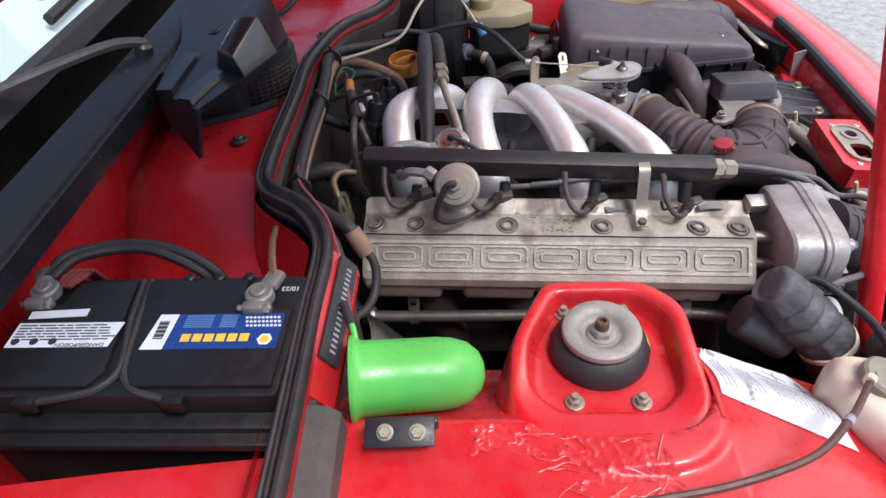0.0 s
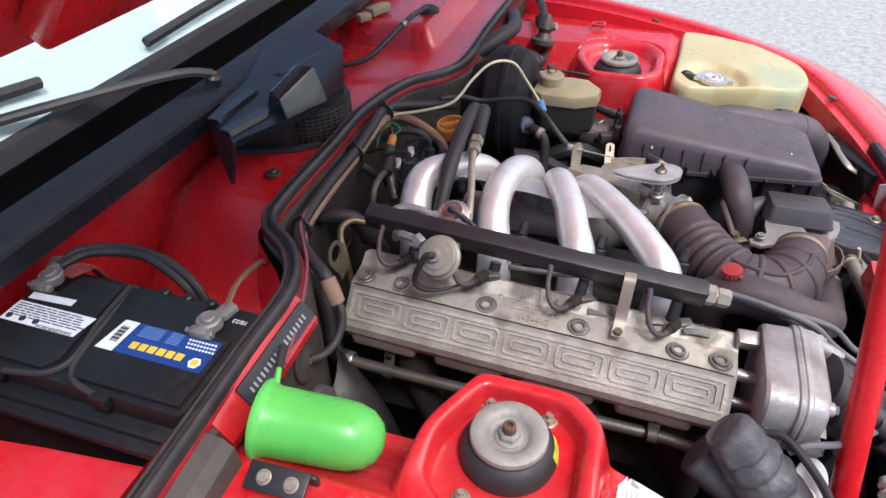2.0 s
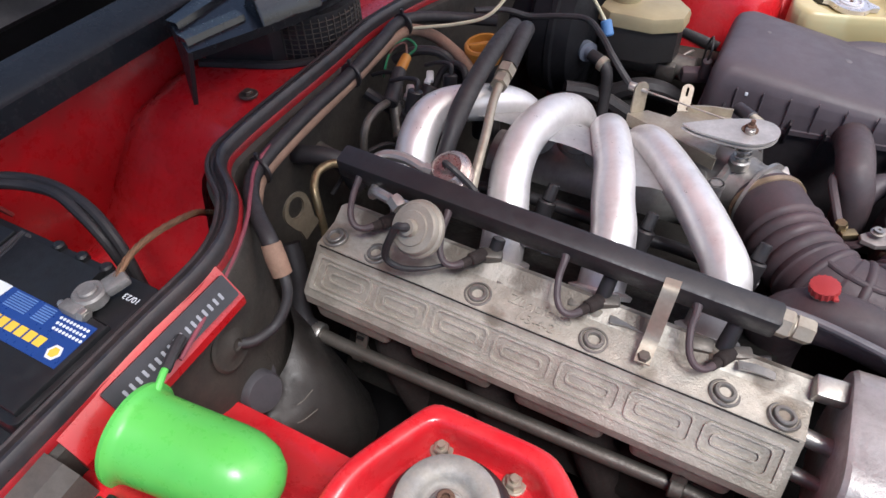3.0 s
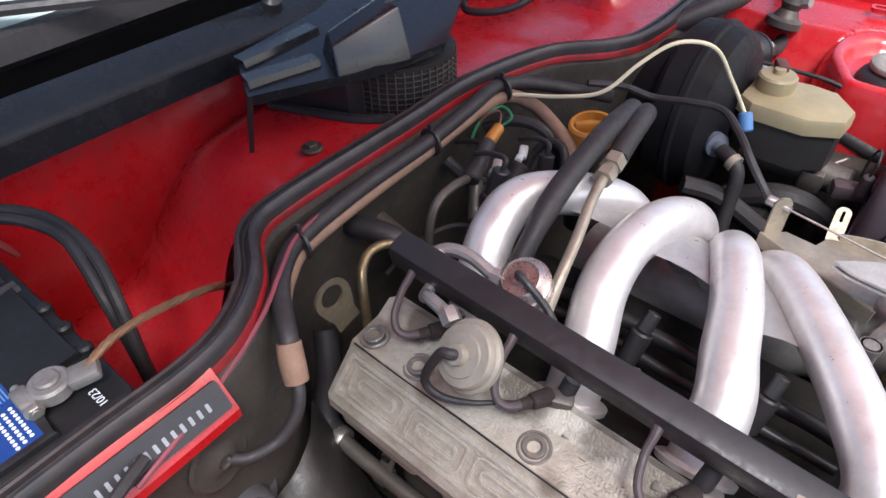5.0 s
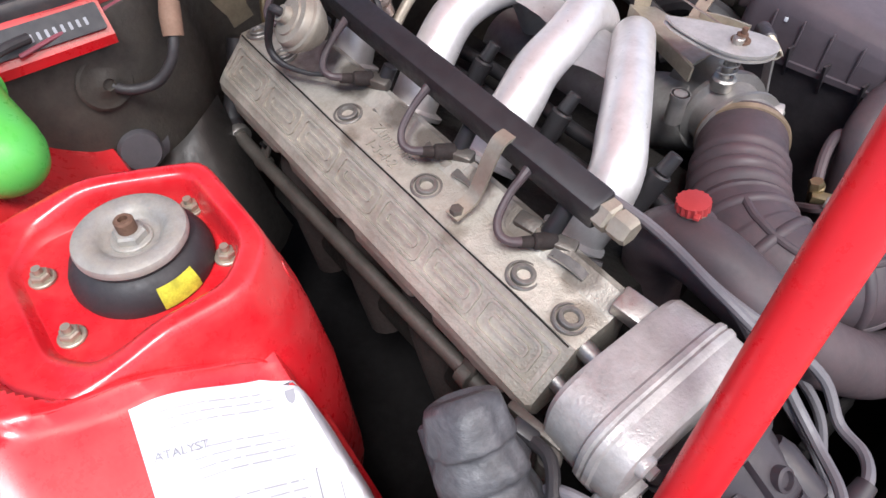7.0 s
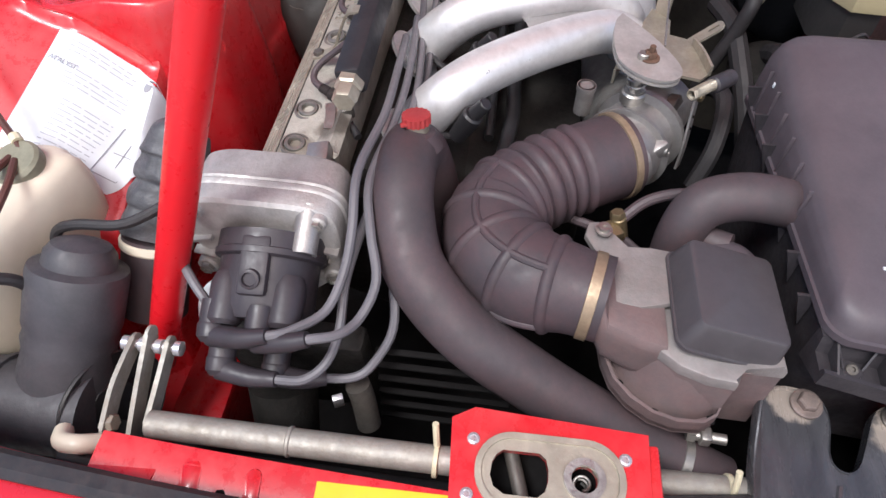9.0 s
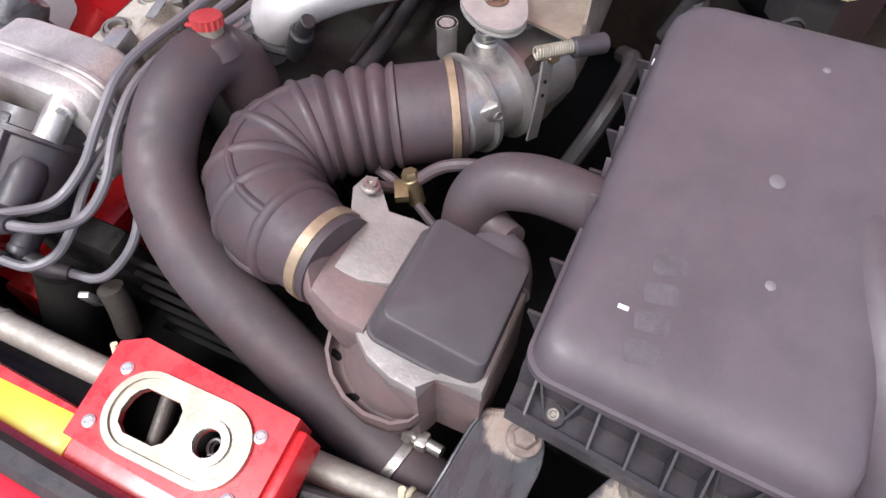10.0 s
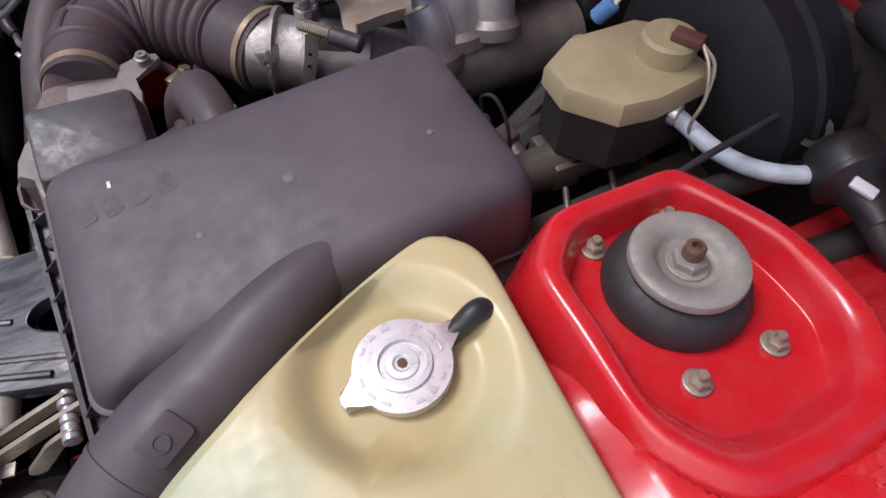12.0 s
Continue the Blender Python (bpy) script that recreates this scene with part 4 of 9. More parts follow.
# front camshaft cover and distributor
front = thing("camshaft_end_cover", (0.31, 0.0, 0.66), "silver alloy end cover of the camshaft drive", "engine cover")
def dome(s, lift=0.0):
    pts = []
    for k in range(25):
        a = math.pi * k / 24
        pts.append((-0.001 + 0.077 * s * math.copysign(abs(math.cos(a)) ** 0.42, math.cos(a)), 0.700 + lift + 0.056 * s * math.sin(a) ** 0.45))
    pts += [(-0.060 * s, 0.655), (-0.030 * s, 0.630), (0.036 * s, 0.630), (0.066 * s, 0.655)]
    return pts
bm = B()
loft(bm, [[V(x, y, z) for y, z in dome(s)] for x, s in ((0.266, 0.90), (0.270, 0.94), (0.300, 0.955), (0.302, 1.0), (0.306, 1.01), (0.308, 0.985), (0.310, 1.01), (0.314, 1.0), (0.316, 0.975), (0.327, 0.965), (0.332, 0.94), (0.335, 0.88), (0.336, 0.70))])
shell = part("cover_shell", bm, surf("bright_cast_alloy", (0.54, 0.515, 0.495), 0.46, metal=0.35, var=0.26, scale=18, bump=0.5, dust=0.65, dustc=(0.25, 0.215, 0.195)), front, angle=0.5)
bm = B()
cyl(bm, (0.322, 0.047, 0.742), (0.359, 0.047, 0.723), 0.0120, 0.0115)
lathe(bm, (0.359, 0.047, 0.723), (0.89, 0, -0.46), [(0.012, 0), (0.012, 0.002), (0.008, 0.002), (0.008, -0.006), (0, -0.006)], 20)
part("spout", bm, ALLOY, front)
for y, z, r, x in ((-0.060, 0.668, 0.011, 0.345), (0.064, 0.672, 0.011, 0.345), (-0.056, 0.738, 0.009, 0.340), (0.056, 0.738, 0.009, 0.340)):
    bm = B()
    cyl(bm, (0.318, y, z), (x, y, z), r, r * 0.92, seg=20, bev=0.0015)
    boss = part("boss", bm, bpy.data.materials["bright_cast_alloy"], shell)
    bm = B()
    lathe(bm, (x, y, z), (1, 0, 0), [(r * 0.62, -0.001), (r * 0.62, 0.004), (r * 0.42, 0.0045), (r * 0.36, 0.002), (0, 0.002)], 6)
    part("bolt", bm, STEEL, boss)
for y0, z0, y1, z1 in ((-0.068, 0.700, -0.048, 0.705), (-0.070, 0.685, -0.046, 0.680), (0.050, 0.705, 0.070, 0.700)):
    bm = B()
    sweep(bm, [(0.337, y0, z0), (0.337, y1, z1)], [(-0.0015, -0.004), (-0.0015, 0.005), (0.0015, 0.005), (0.0015, -0.004)], up=(1, 0, 0), n=2)
    part("web", bm, bpy.data.materials["bright_cast_alloy"], shell)
# bracket on the cover's near flank
bm = B()
box(bm, (0.262, -0.072, 0.688), (0.050, 0.008, 0.030), pose(0, 0, 0, 8, 0, 6), bev=0.002)
cyl(bm, (0.285, -0.082, 0.700), (0.285, -0.082, 0.676), 0.009, bev=0.002, seg=16)
part("flank_lug", bm, PIPE, shell)
bm = B()
cyl(bm, (0.225, -0.004, 0.712), (0.275, -0.004, 0.705), 0.0085, bev=0.001)
cyl(bm, (0.225, -0.030, 0.690), (0.275, -0.03, 0.68), 0.007, bev=0.001)
box(bm, (0.252, 0.035, 0.735), (0.03, 0.022, 0.016), pose(0, 0, 0, 10, 5, 8), bev=0.002)
part("studs", bm, STEEL, front)

DISTR = surf("dark_cap_plastic", (0.036, 0.030, 0.035), 0.45, var=0.25, scale=16, bump=0.10, dust=0.35, dustc=(0.085, 0.065, 0.072))
LEADGREY = surf("grey_lead_rubber", (0.150, 0.143, 0.155), 0.5, var=0.2, scale=20, bump=0.08, dust=0.25, dustc=(0.16, 0.13, 0.13))
dist = thing("distributor", (0.39, 0.0, 0.60), "dark plastic distributor cap with four ignition leads", "distributor")
da = V(0.86, 0.03, -0.50).normalized()
d0 = V(0.340, 0.010, 0.700)
bm = B()
lathe(bm, d0, da, [(0.048, -0.01), (0.0485, 0.006), (0.0445, 0.010), (0.0435, 0.055), (0.039, 0.066), (0.0, 0.070)], 36)
cap = part("cap", bm, DISTR, dist)
dm = Matrix.Translation(d0) @ toward(da)
bm = B()
box(bm, dm @ V(0.0, 0.040, 0.022), (0.026, 0.018, 0.052), toward(da), bev=0.004)
part("clip_block", bm, DISTR, cap)
bm = B()
lathe(bm, dm @ V(0.0, 0.048, 0.034), dm.to_3x3() @ V(0, 1, 0.3), [(0.0085, -0.002), (0.0085, 0.005), (0.0062, 0.006), (0.0055, 0.003), (0, 0.003)], 18)
part("clip_screw", bm, DISTR, cap)
for dx in (-0.026, 0.026):
    bm = B()
    lathe(bm, dm @ V(dx, 0.024, 0.028), dm.to_3x3() @ V(0, 0.10, 1), [(0.0125, 0), (0.0158, 0.010), (0.0150, 0.042), (0.0118, 0.046)], 22)
    part("cap_tower", bm, DISTR, cap)
bm = B()
lathe(bm, dm @ V(0, 0, 0.0), dm.to_3x3() @ V(0, 0, 1), [(0.0470, 0.004), (0.0500, 0.006), (0.0500, 0.011), (0.0470, 0.013)], 40)
part("cap_rim", bm, DISTR, cap)
WAYS = [  # elbow at the cap, end of the rubber boot, then the lead up to the clips
    [(0.426, -0.022, 0.682), (0.433, 0.008, 0.693), (0.433, 0.034, 0.702)],
    [(0.430, 0.020, 0.686), (0.434, 0.046, 0.696), (0.433, 0.068, 0.704)],
    [(0.440, -0.018, 0.650), (0.446, 0.010, 0.652), (0.447, 0.036, 0.655)],
    [(0.432, 0.026, 0.634), (0.430, 0.050, 0.628), (0.424, 0.070, 0.624)],
]
LEADS = [
    [(0.424, 0.052, 0.701), (0.398, 0.073, 0.696), (0.365, 0.083, 0.711), (0.335, 0.086, 0.735), (0.285, 0.082, 0.755), (0.21, 0.092, 0.760), (0.13, 0.090, 0.755), (0.05, 0.085, 0.745)],
    [(0.422, 0.090, 0.699), (0.399, 0.103, 0.693), (0.372, 0.113, 0.712), (0.335, 0.102, 0.732), (0.285, 0.092, 0.745), (0.21, 0.100, 0.750), (0.12, 0.10, 0.745), (0.0, 0.09, 0.74)],
    [(0.442, 0.058, 0.651), (0.425, 0.075, 0.656), (0.401, 0.083, 0.674), (0.361, 0.084, 0.702), (0.290, 0.098, 0.735), (0.21, 0.108, 0.740), (0.12, 0.11, 0.735), (-0.05, 0.09, 0.735)],
    [(0.420, 0.095, 0.625), (0.409, 0.111, 0.633), (0.385, 0.127, 0.659), (0.350, 0.122, 0.690), (0.292, 0.107, 0.722), (0.21, 0.115, 0.730), (0.10, 0.115, 0.72), (-0.1, 0.1, 0.725)],
]
for boot_way, lead_way in zip(WAYS, LEADS):
    base = V(*boot_way[0])
    bm = B()
    tube(bm, [base - da * 0.030, base - da * 0.006], 0.0120, seg=14)
    lathe(bm, base - da * 0.010, da, [(0.0120, 0), (0.0130, 0.002), (0.0125, 0.012), (0.008, 0.017), (0, 0.018)], 16)
    part("lead_tower", bm, DISTR, dist)
    bm = B()
    tube(bm, [(*base, 0.0105), (*boot_way[1], 0.0090), (*boot_way[2], 0.0068)], seg=12)
    part("lead_boot", bm, DISTR, dist)
    bm = B()
    tube(bm, [boot_way[1], boot_way[2]] + lead_way, 0.0043, seg=9, n=5)
    part("ignition_lead", bm, LEADGREY, dist, "grey rubber ignition lead")
bm = B()
tube(bm, [(0.405, -0.028, 0.690), (0.385, -0.050, 0.700), (0.355, -0.075, 0.705), (0.315, -0.095, 0.712), (0.300, -0.100, 0.700)], 0.0043, seg=9, n=5)
part("ignition_lead", bm, LEADGREY, dist, "grey rubber ignition lead")
bm = B()
lathe(bm, (0.352, -0.062, 0.605), (0.6, -0.5, 0.6), [(0.030, 0.0), (0.032, 0.003), (0.030, 0.006), (0.0, 0.008)], 28)
tagged(part("sensor_disc", bm, WHITE), "round pale disc behind the distributor", "disc")
bm = B()
cyl(bm, (0.40, 0.01, 0.56), (0.46, 0.02, 0.46), 0.035, 0.03)
part("drive_housing", bm, GRIME, dist)

housing = thing("timing_housing", (0.40, 0.02, 0.50), "dark timing belt cover below the distributor", "engine cover")
bm = B()
box(bm, (0.375, 0.03, 0.56), (0.03, 0.14, 0.16), pose(0, 0, 0, 0, 8, 0), bev=0.008)
part("cover_plate", bm, GRIME, housing)
for k in range(6):
    bm = B()
    box(bm, (0.392 + 0.002 * k, 0.175, 0.63 - 0.022 * k), (0.006, 0.13, 0.004), pose(0, 0, 0, 0, 8, 0), bev=0.001)
    part("cooling_rib", bm, surf("dull_black_core", (0.010, 0.009, 0.009), 0.9, var=0.3, bump=0.2, spec=0.1) if k == 0 else bpy.data.materials["dull_black_core"], housing)
bm = B()
tube(bm, [(0.415, 0.095, 0.602), (0.420, 0.100, 0.580), (0.43, 0.105, 0.55)], 0.012, seg=14)
part("sensor_body", bm, PIPE, housing)
bm = B()
box(bm, (0.428, 0.078, 0.590), (0.006, 0.010, 0.030), pose(0, 0, 0, 0, 15, 25), bev=0.001)
part("clip_strap", bm, CAPSTEEL, housing, "bright bent strap")

# oil pipe with its clamps, under the cover
pipe = thing("coolant_pipe", (0, -0.05, 0.60), "dull steel pipe clamped beside the engine", "pipe")
bm = B()
tube(bm, [(-0.287, -0.050, 0.612), (-0.22, -0.052, 0.612), (-0.05, -0.050, 0.609), (0.10, -0.046, 0.605), (0.165, -0.044, 0.602), (0.21, -0.05, 0.602), (0.245, -0.065, 0.612), (0.27, -0.085, 0.63)], 0.0085, seg=14)
part("pipe_run", bm, PIPE, pipe)
for x in (-0.222, 0.160):
    bm = B()
    lathe(bm, (x - 0.007, -0.050, 0.6085), (1, 0, 0), [(0.0098, 0), (0.0108, 0.001), (0.0108, 0.013), (0.0098, 0.014)], 20)
    box(bm, (x, -0.040, 0.632), (0.016, 0.004, 0.040), pose(0, 0, 0, -25, 0, 0), bev=0.001)
    br = part("clamp", bm, PIPE, pipe)
    bm = B()
    cyl(bm, (x, -0.0440, 0.634), (x, -0.0475, 0.6323), 0.0045)
    part("clamp_hole", bm, DARK, br)
bm = B()
lathe(bm, (-0.292, -0.050, 0.612), (1, 0, 0), [(0.013, 0), (0.014, 0.002), (0.014, 0.012), (0.013, 0.014)], 20)
box(bm, (-0.288, -0.064, 0.618), (0.010, 0.016, 0.010), bev=0.002)
part("hose_clip", bm, STEEL, pipe)
bm = B()
tube(bm, [(-0.285, -0.050, 0.612), (-0.31, -0.045, 0.62), (-0.325, -0.02, 0.66), (-0.345, 0.0, 0.70)], 0.013, seg=14)
part("hose_end", bm, RUBBER, pipe)

# ---- throttle, bellows, air meter and filter box ----
throttle = thing("throttle_body", (0.11, 0.36, 0.66), "alloy throttle body with a cable quadrant", "throttle body")
bm = B()
lathe(bm, (0.178, 0.322, 0.697), (-0.80, 0.42, -0.02), [(0.036, 0), (0.041, 0.004), (0.041, 0.026), (0.0475, 0.0265), (0.0475, 0.031), (0.040, 0.033), (0.038, 0.045), (0.040, 0.060), (0.049, 0.062), (0.049, 0.069), (0.038, 0.072), (0.036, 0.13)], 36)
part("barrel", bm, ALLOY, throttle)
bm = B()
cyl(bm, (0.117, 0.337, 0.735), (0.117, 0.337, 0.790), 0.006, bev=0.001)
cyl(bm, (0.117, 0.337, 0.730), (0.117, 0.337, 0.745), 0.013, bev=0.002)
part("shaft", bm, STEEL, throttle)
bm = B()
tube(bm, [(0.117 + 0.010 * math.cos(k * 1.2566), 0.337 + 0.010 * math.sin(k * 1.2566), 0.746 + 0.0016 * k) for k in range(20)], 0.0011, seg=6, n=3)
part("return_spring", bm, STEEL, throttle)
bm = B()
QUAD = [(-0.076, -0.024), (-0.061, -0.031), (-0.040, -0.0335), (-0.015, -0.034), (0.007, -0.030), (0.022, -0.019), (0.032, -0.003), (0.034, 0.014), (0.027, 0.027), (0.013, 0.031), (-0.006, 0.025), (-0.031, 0.011), (-0.056, -0.007)]
pts = [p[:2] for p in spline([(x, y, 0) for x, y in QUAD] + [(*QUAD[0], 0)], 4)[:-1]]
qm = Matrix.Translation((0.116, 0.343, 0.7755)) @ pose(0, 0, 0, -2, 2, 0)
prism(bm, pts, 0.0, 0.0022, qm)
prism(bm, [(-0.012 + (x + 0.012) * 0.93, y * 0.90) for x, y in pts], 0.0015, 0.0062, qm)
prism(bm, pts, 0.0055, 0.0080, qm)
quad = part("quadrant", bm, surf("pale_pressed_alloy", (0.50, 0.475, 0.45), 0.45, metal=0.5, var=0.22, scale=40, bump=0.15, dust=0.35, dustc=(0.34, 0.29, 0.26)), throttle, "grooved cable quadrant")
bm = B()
washer(bm, qm @ V(0, 0, 0.008), (0, 0, 1), 0.010)
hexagon(bm, qm @ V(0, 0, 0.010), (0, 0, 1), 0.0065, 0.006)
cyl(bm, qm @ V(0, 0, 0.012), qm @ V(0, 0, 0.022), 0.003)
part("nut", bm, RUSTY, quad)
# cable bracket
bm = B()
prism(bm, [(-0.036, 0.366), (-0.014, 0.384), (0.018, 0.379), (0.023, 0.398), (0.036, 0.404), (0.088, 0.414), (0.100, 0.404), (0.088, 0.362), (0.088, 0.318), (0.070, 0.324), (0.0, 0.351)], 0.7490, 0.7520, Matrix(), bev=0.0008)
sweep(bm, [(-0.036, 0.366, 0.746), (0.0, 0.351, 0.746), (0.070, 0.324, 0.745), (0.090, 0.317, 0.744)], [(-0.0014, -0.012), (-0.0014, 0.006), (0.0014, 0.006), (0.0014, -0.012)], n=3)
sweep(bm, [(0.034, 0.4035, 0.754), (0.060, 0.409, 0.757), (0.090, 0.414, 0.757)], [(-0.0014, -0.006), (-0.0014, 0.006), (0.0014, 0.006), (0.0014, -0.006)], n=3)
prism(bm, rounded(0.019, 0.050, 0.0085, 5), -0.0014, 0.0014, Matrix.Translation((-0.0265, 0.3745, 0.772)) @ pose(0, 0, 0, 90, 0, 40))
tm = Matrix.Translation((0.0275, 0.414, 0.7610)) @ pose(0, 0, 0, 40, 0, 6)
holed(bm, rounded(0.015, 0.044, 0.007, 5), [rounded(0.0032, 0.013, 0.0015, 3, 0.0, 0.011)], -0.0014, 0.0014, tm, -0.0014)
bracket = part("cable_bracket", bm, ZINC, throttle, "bent zinc cable bracket")
bm = B()
lathe(bm, (-0.043, 0.378, 0.786), (1, -0.12, -0.05), [(0.006, 0), (0.006, 0.010), (0.0035, 0.014), (0.0035, 0.026)], 14)
part("cable_end", bm, STEEL, bracket)
bm = B()
tube(bm, [(-0.030, 0.376, 0.786), (0.02, 0.370, 0.783), (0.085, 0.362, 0.779)], 0.0012, seg=6)
part("cable_core", bm, STEEL, bracket)
bm = B()
tube(bm, [(-0.042, 0.379, 0.786), (-0.058, 0.388, 0.797), (-0.077, 0.396, 0.814), (-0.10, 0.42, 0.824), (-0.135, 0.46, 0.824), (-0.175, 0.462, 0.820), (-0.221, 0.46, 0.812), (-0.255, 0.445, 0.822), (-0.29, 0.415, 0.828)], 0.0045, seg=8)
part("cable_sheath", bm, RUBBER, bracket, "black throttle cable")
bm = B()
cyl(bm, (0.100, 0.290, 0.700), (0.100, 0.290, 0.735), 0.0095)
lathe(bm, (0.100, 0.290, 0.735), (0, 0, 1), [(0.0105, -0.006), (0.0105, 0.0), (0.0075, 0.0), (0.0075, -0.010), (0, -0.010)], 18)
part("air_port", bm, ALLOY, throttle)
# return spring arm on the outer side
bm = B()
tube(bm, [tuple(V(0.139, 0.388, 0.760) + V(-0.69, 0.72, -0.05) * (0.00046 * k) + (V(0.72, 0.69, 0) * math.cos(k * 1.2566) + V(0, 0.07, 1) * math.sin(k * 1.2566)) * 0.0055) for k in range(76)], 0.0011, seg=6, n=2)
part("side_spring", bm, ZINC, throttle)
bm = B()
cyl(bm, (0.116, 0.412, 0.757), (0.093, 0.436, 0.754), 0.0088, bev=0.002)
part("sleeve", bm, DUSTBLACK, throttle)
bm = B()
fm = Matrix.Translation((0.112, 0.392, 0.702)) @ toward((0.42, 0.88, 0.22), (0, 0, 1))
prism(bm, rounded(0.034, 0.066, 0.014, 6), -0.010, 0.0, fm, bev=0.002)
part("side_housing", bm, PIPE, throttle, "dull rounded housing on the throttle's side")
bm = B()
sweep(bm, [(0.130, 0.397, 0.750), (0.135, 0.398, 0.722), (0.142, 0.398, 0.695), (0.146, 0.397, 0.672)], [(-0.0065, -0.0012), (-0.0065, 0.0012), (0.0065, 0.0012), (0.0065, -0.0012)], up=(0.42, 0.88, 0.22), n=4)
lever = part("idle_lever", bm, ALLOY, throttle, "pierced lever strip")
for k in (0.25, 0.42):
    bm = B()
    p = V(0.130, 0.397, 0.750).lerp(V(0.142, 0.398, 0.695), k * 1.4)
    cyl(bm, p + V(0.0004, 0.0009, 0.0002), p + V(0.0010, 0.0022, 0.0005), 0.0016, seg=10)
    part("lever_hole", bm, DARK, lever)
bm = B()
hexagon(bm, (0.126, 0.398, 0.753), (0.42, 0.88, 0.22), 0.0075, 0.006)
part("lever_nut", bm, BRASS, lever)
bm = B()
box(bm, (0.168, 0.362, 0.716), (0.022, 0.020, 0.016), pose(0, 0, 0, 25, 0, 30), bev=0.003)
lug = part("stop_lug", bm, ALLOY, throttle)
bm = B()
lathe(bm, (0.172, 0.371, 0.714), (0.5, 0.8, 0.2), [(0.0050, 0), (0.0050, 0.004), (0.0030, 0.0042), (0.0026, 0.002), (0, 0.002)], 14)
part("stop_screw", bm, STEEL, lug)

boot = thing("intake_boot", (0.25, 0.24, 0.64), "ribbed rubber intake boot bent in a half circle", "intake hose")
C = [(0.160, 0.333, 0.695), (0.185, 0.292, 0.694), (0.212, 0.250, 0.692), (0.250, 0.213, 0.690), (0.295, 0.208, 0.686), (0.327, 0.238, 0.686), (0.343, 0.283, 0.690), (0.350, 0.312, 0.690)]
S = spline([(*c, 0.046) for c in C], 34)
pts = []
for k, s in enumerate(S):
    f = k / len(S)
    r = 0.0465
    if 0.17 < f < 0.355:
        r = 0.0422 + 0.0062 * abs(math.cos((f - 0.17) / 0.185 * math.pi * 4)) ** 0.7
    elif f <= 0.17:
        r = 0.0450
    elif f > 0.45:
        r = ramp(f, (0.70, 0.0478), (0.90, 0.0390))
    pts.append((*s[:3], r))
bm = B()
tube(bm, pts, seg=40, n=1)
shell = part("boot_shell", bm, BOOT, boot, angle=0.9)
Q = [Vector(s[:3]) for s in S]
FR = frames_along(Q)
for f in (0.395, 0.50, 0.60, 0.70, 0.80):
    p, a, b = FR[int(f * len(S))]
    bm = B()
    q = pts[int(f * len(S))][3] - 0.0485
    lathe(bm, p, a.cross(b) * -1, [(0.0460 + q, -0.0065), (0.0492 + q, -0.0048), (0.0510 + q, -0.0026), (0.0516 + q, 0.0), (0.0510 + q, 0.0026), (0.0492 + q, 0.0048), (0.0460 + q, 0.0065)], 44)
    part("rib", bm, BOOT, shell)
for off in (0.30, 1.75):
    bm = B()
    w = []
    for k in range(int(0.395 * len(S)), int(0.80 * len(S)) + 1):
        p, a, b = FR[k]
        w.append(p + (pts[k][3] - 0.0012) * (a * math.cos(off) + b * math.sin(off)))
    tube(bm, w[::4], 0.0042, seg=10, n=2)
    part("rib", bm, BOOT, shell)
for f in (0.03, 0.93):
    p, a, b = FR[int(f * len(S))]
    ax = a.cross(b) * -1
    bm = B()
    hw = 0.0034 if f < 0.5 else 0.0046
    cr = 0.0472 if f < 0.5 else 0.0405
    lathe(bm, p, ax, [(cr - 0.002, -hw - 0.0005), (cr, -hw), (cr, hw), (cr - 0.002, hw + 0.0005)], 40)
    clip = part("hose_clamp", bm, TANCLAMP, boot, "tarnished band clamp")
    bm = B()
    box(bm, p + (a * -0.25 + b * (-0.95 if f > 0.5 else 0.2)) * (cr + 0.003), (0.014, 0.010, 0.010), toward(ax), bev=0.002)
    part("clamp_screw", bm, RUSTY, clip)

# big air hose with a red plug
hose = thing("air_hose", (0.36, 0.2, 0.58), "thick dusty rubber air hose curving round the boot", "hose")
bm = B()
tube(bm, [(0.214, 0.145, 0.600), (0.208, 0.138, 0.660), (0.209, 0.128, 0.708), (0.226, 0.122, 0.733), (0.258, 0.120, 0.738), (0.300, 0.124, 0.725), (0.345, 0.142, 0.698), (0.380, 0.190, 0.662), (0.400, 0.255, 0.625), (0.420, 0.330, 0.590), (0.436, 0.400, 0.562), (0.446, 0.44, 0.55)], 0.0288, seg=32, n=8)
part("hose_body", bm, HOSE, hose)
bm = B()
lathe(bm, (0.229, 0.127, 0.750), (-0.15, -0.05, 1), [(0.012, 0), (0.0115, 0.016), (0.0115, 0.018)], 24)
part("neck", bm, ZINC, hose)
bm = B()
lathe(bm, (0.230, 0.126, 0.748), (-0.15, -0.05, 1), [(0.026, -0.004), (0.0215, 0.006), (0.0185, 0.0105), (0.0130, 0.0125), (0.0125, 0.010)], 30)
part("neck_collar", bm, HOSE, hose)
bm = B()
pg = Matrix.Translation((0.226, 0.126, 0.767)) @ toward((-0.15, -0.05, 1))
scallop = [((0.0132 + 0.0007 * math.cos(16 * a)) * math.cos(a), (0.0132 + 0.0007 * math.cos(16 * a)) * math.sin(a)) for a in (2 * math.pi * k / 96 for k in range(96))]
prism(bm, scallop, 0.0, 0.0085, pg, bev=0.0012)
box(bm, pg @ V(0.012, 0.007, 0.003), (0.008, 0.005, 0.003), pg.to_3x3().to_4x4(), bev=0.0008)
cap = part("plug", bm, surf("faded_red_plastic", (0.45, 0.045, 0.045), 0.5, var=0.15, bump=0.05), hose, "red ribbed plug")
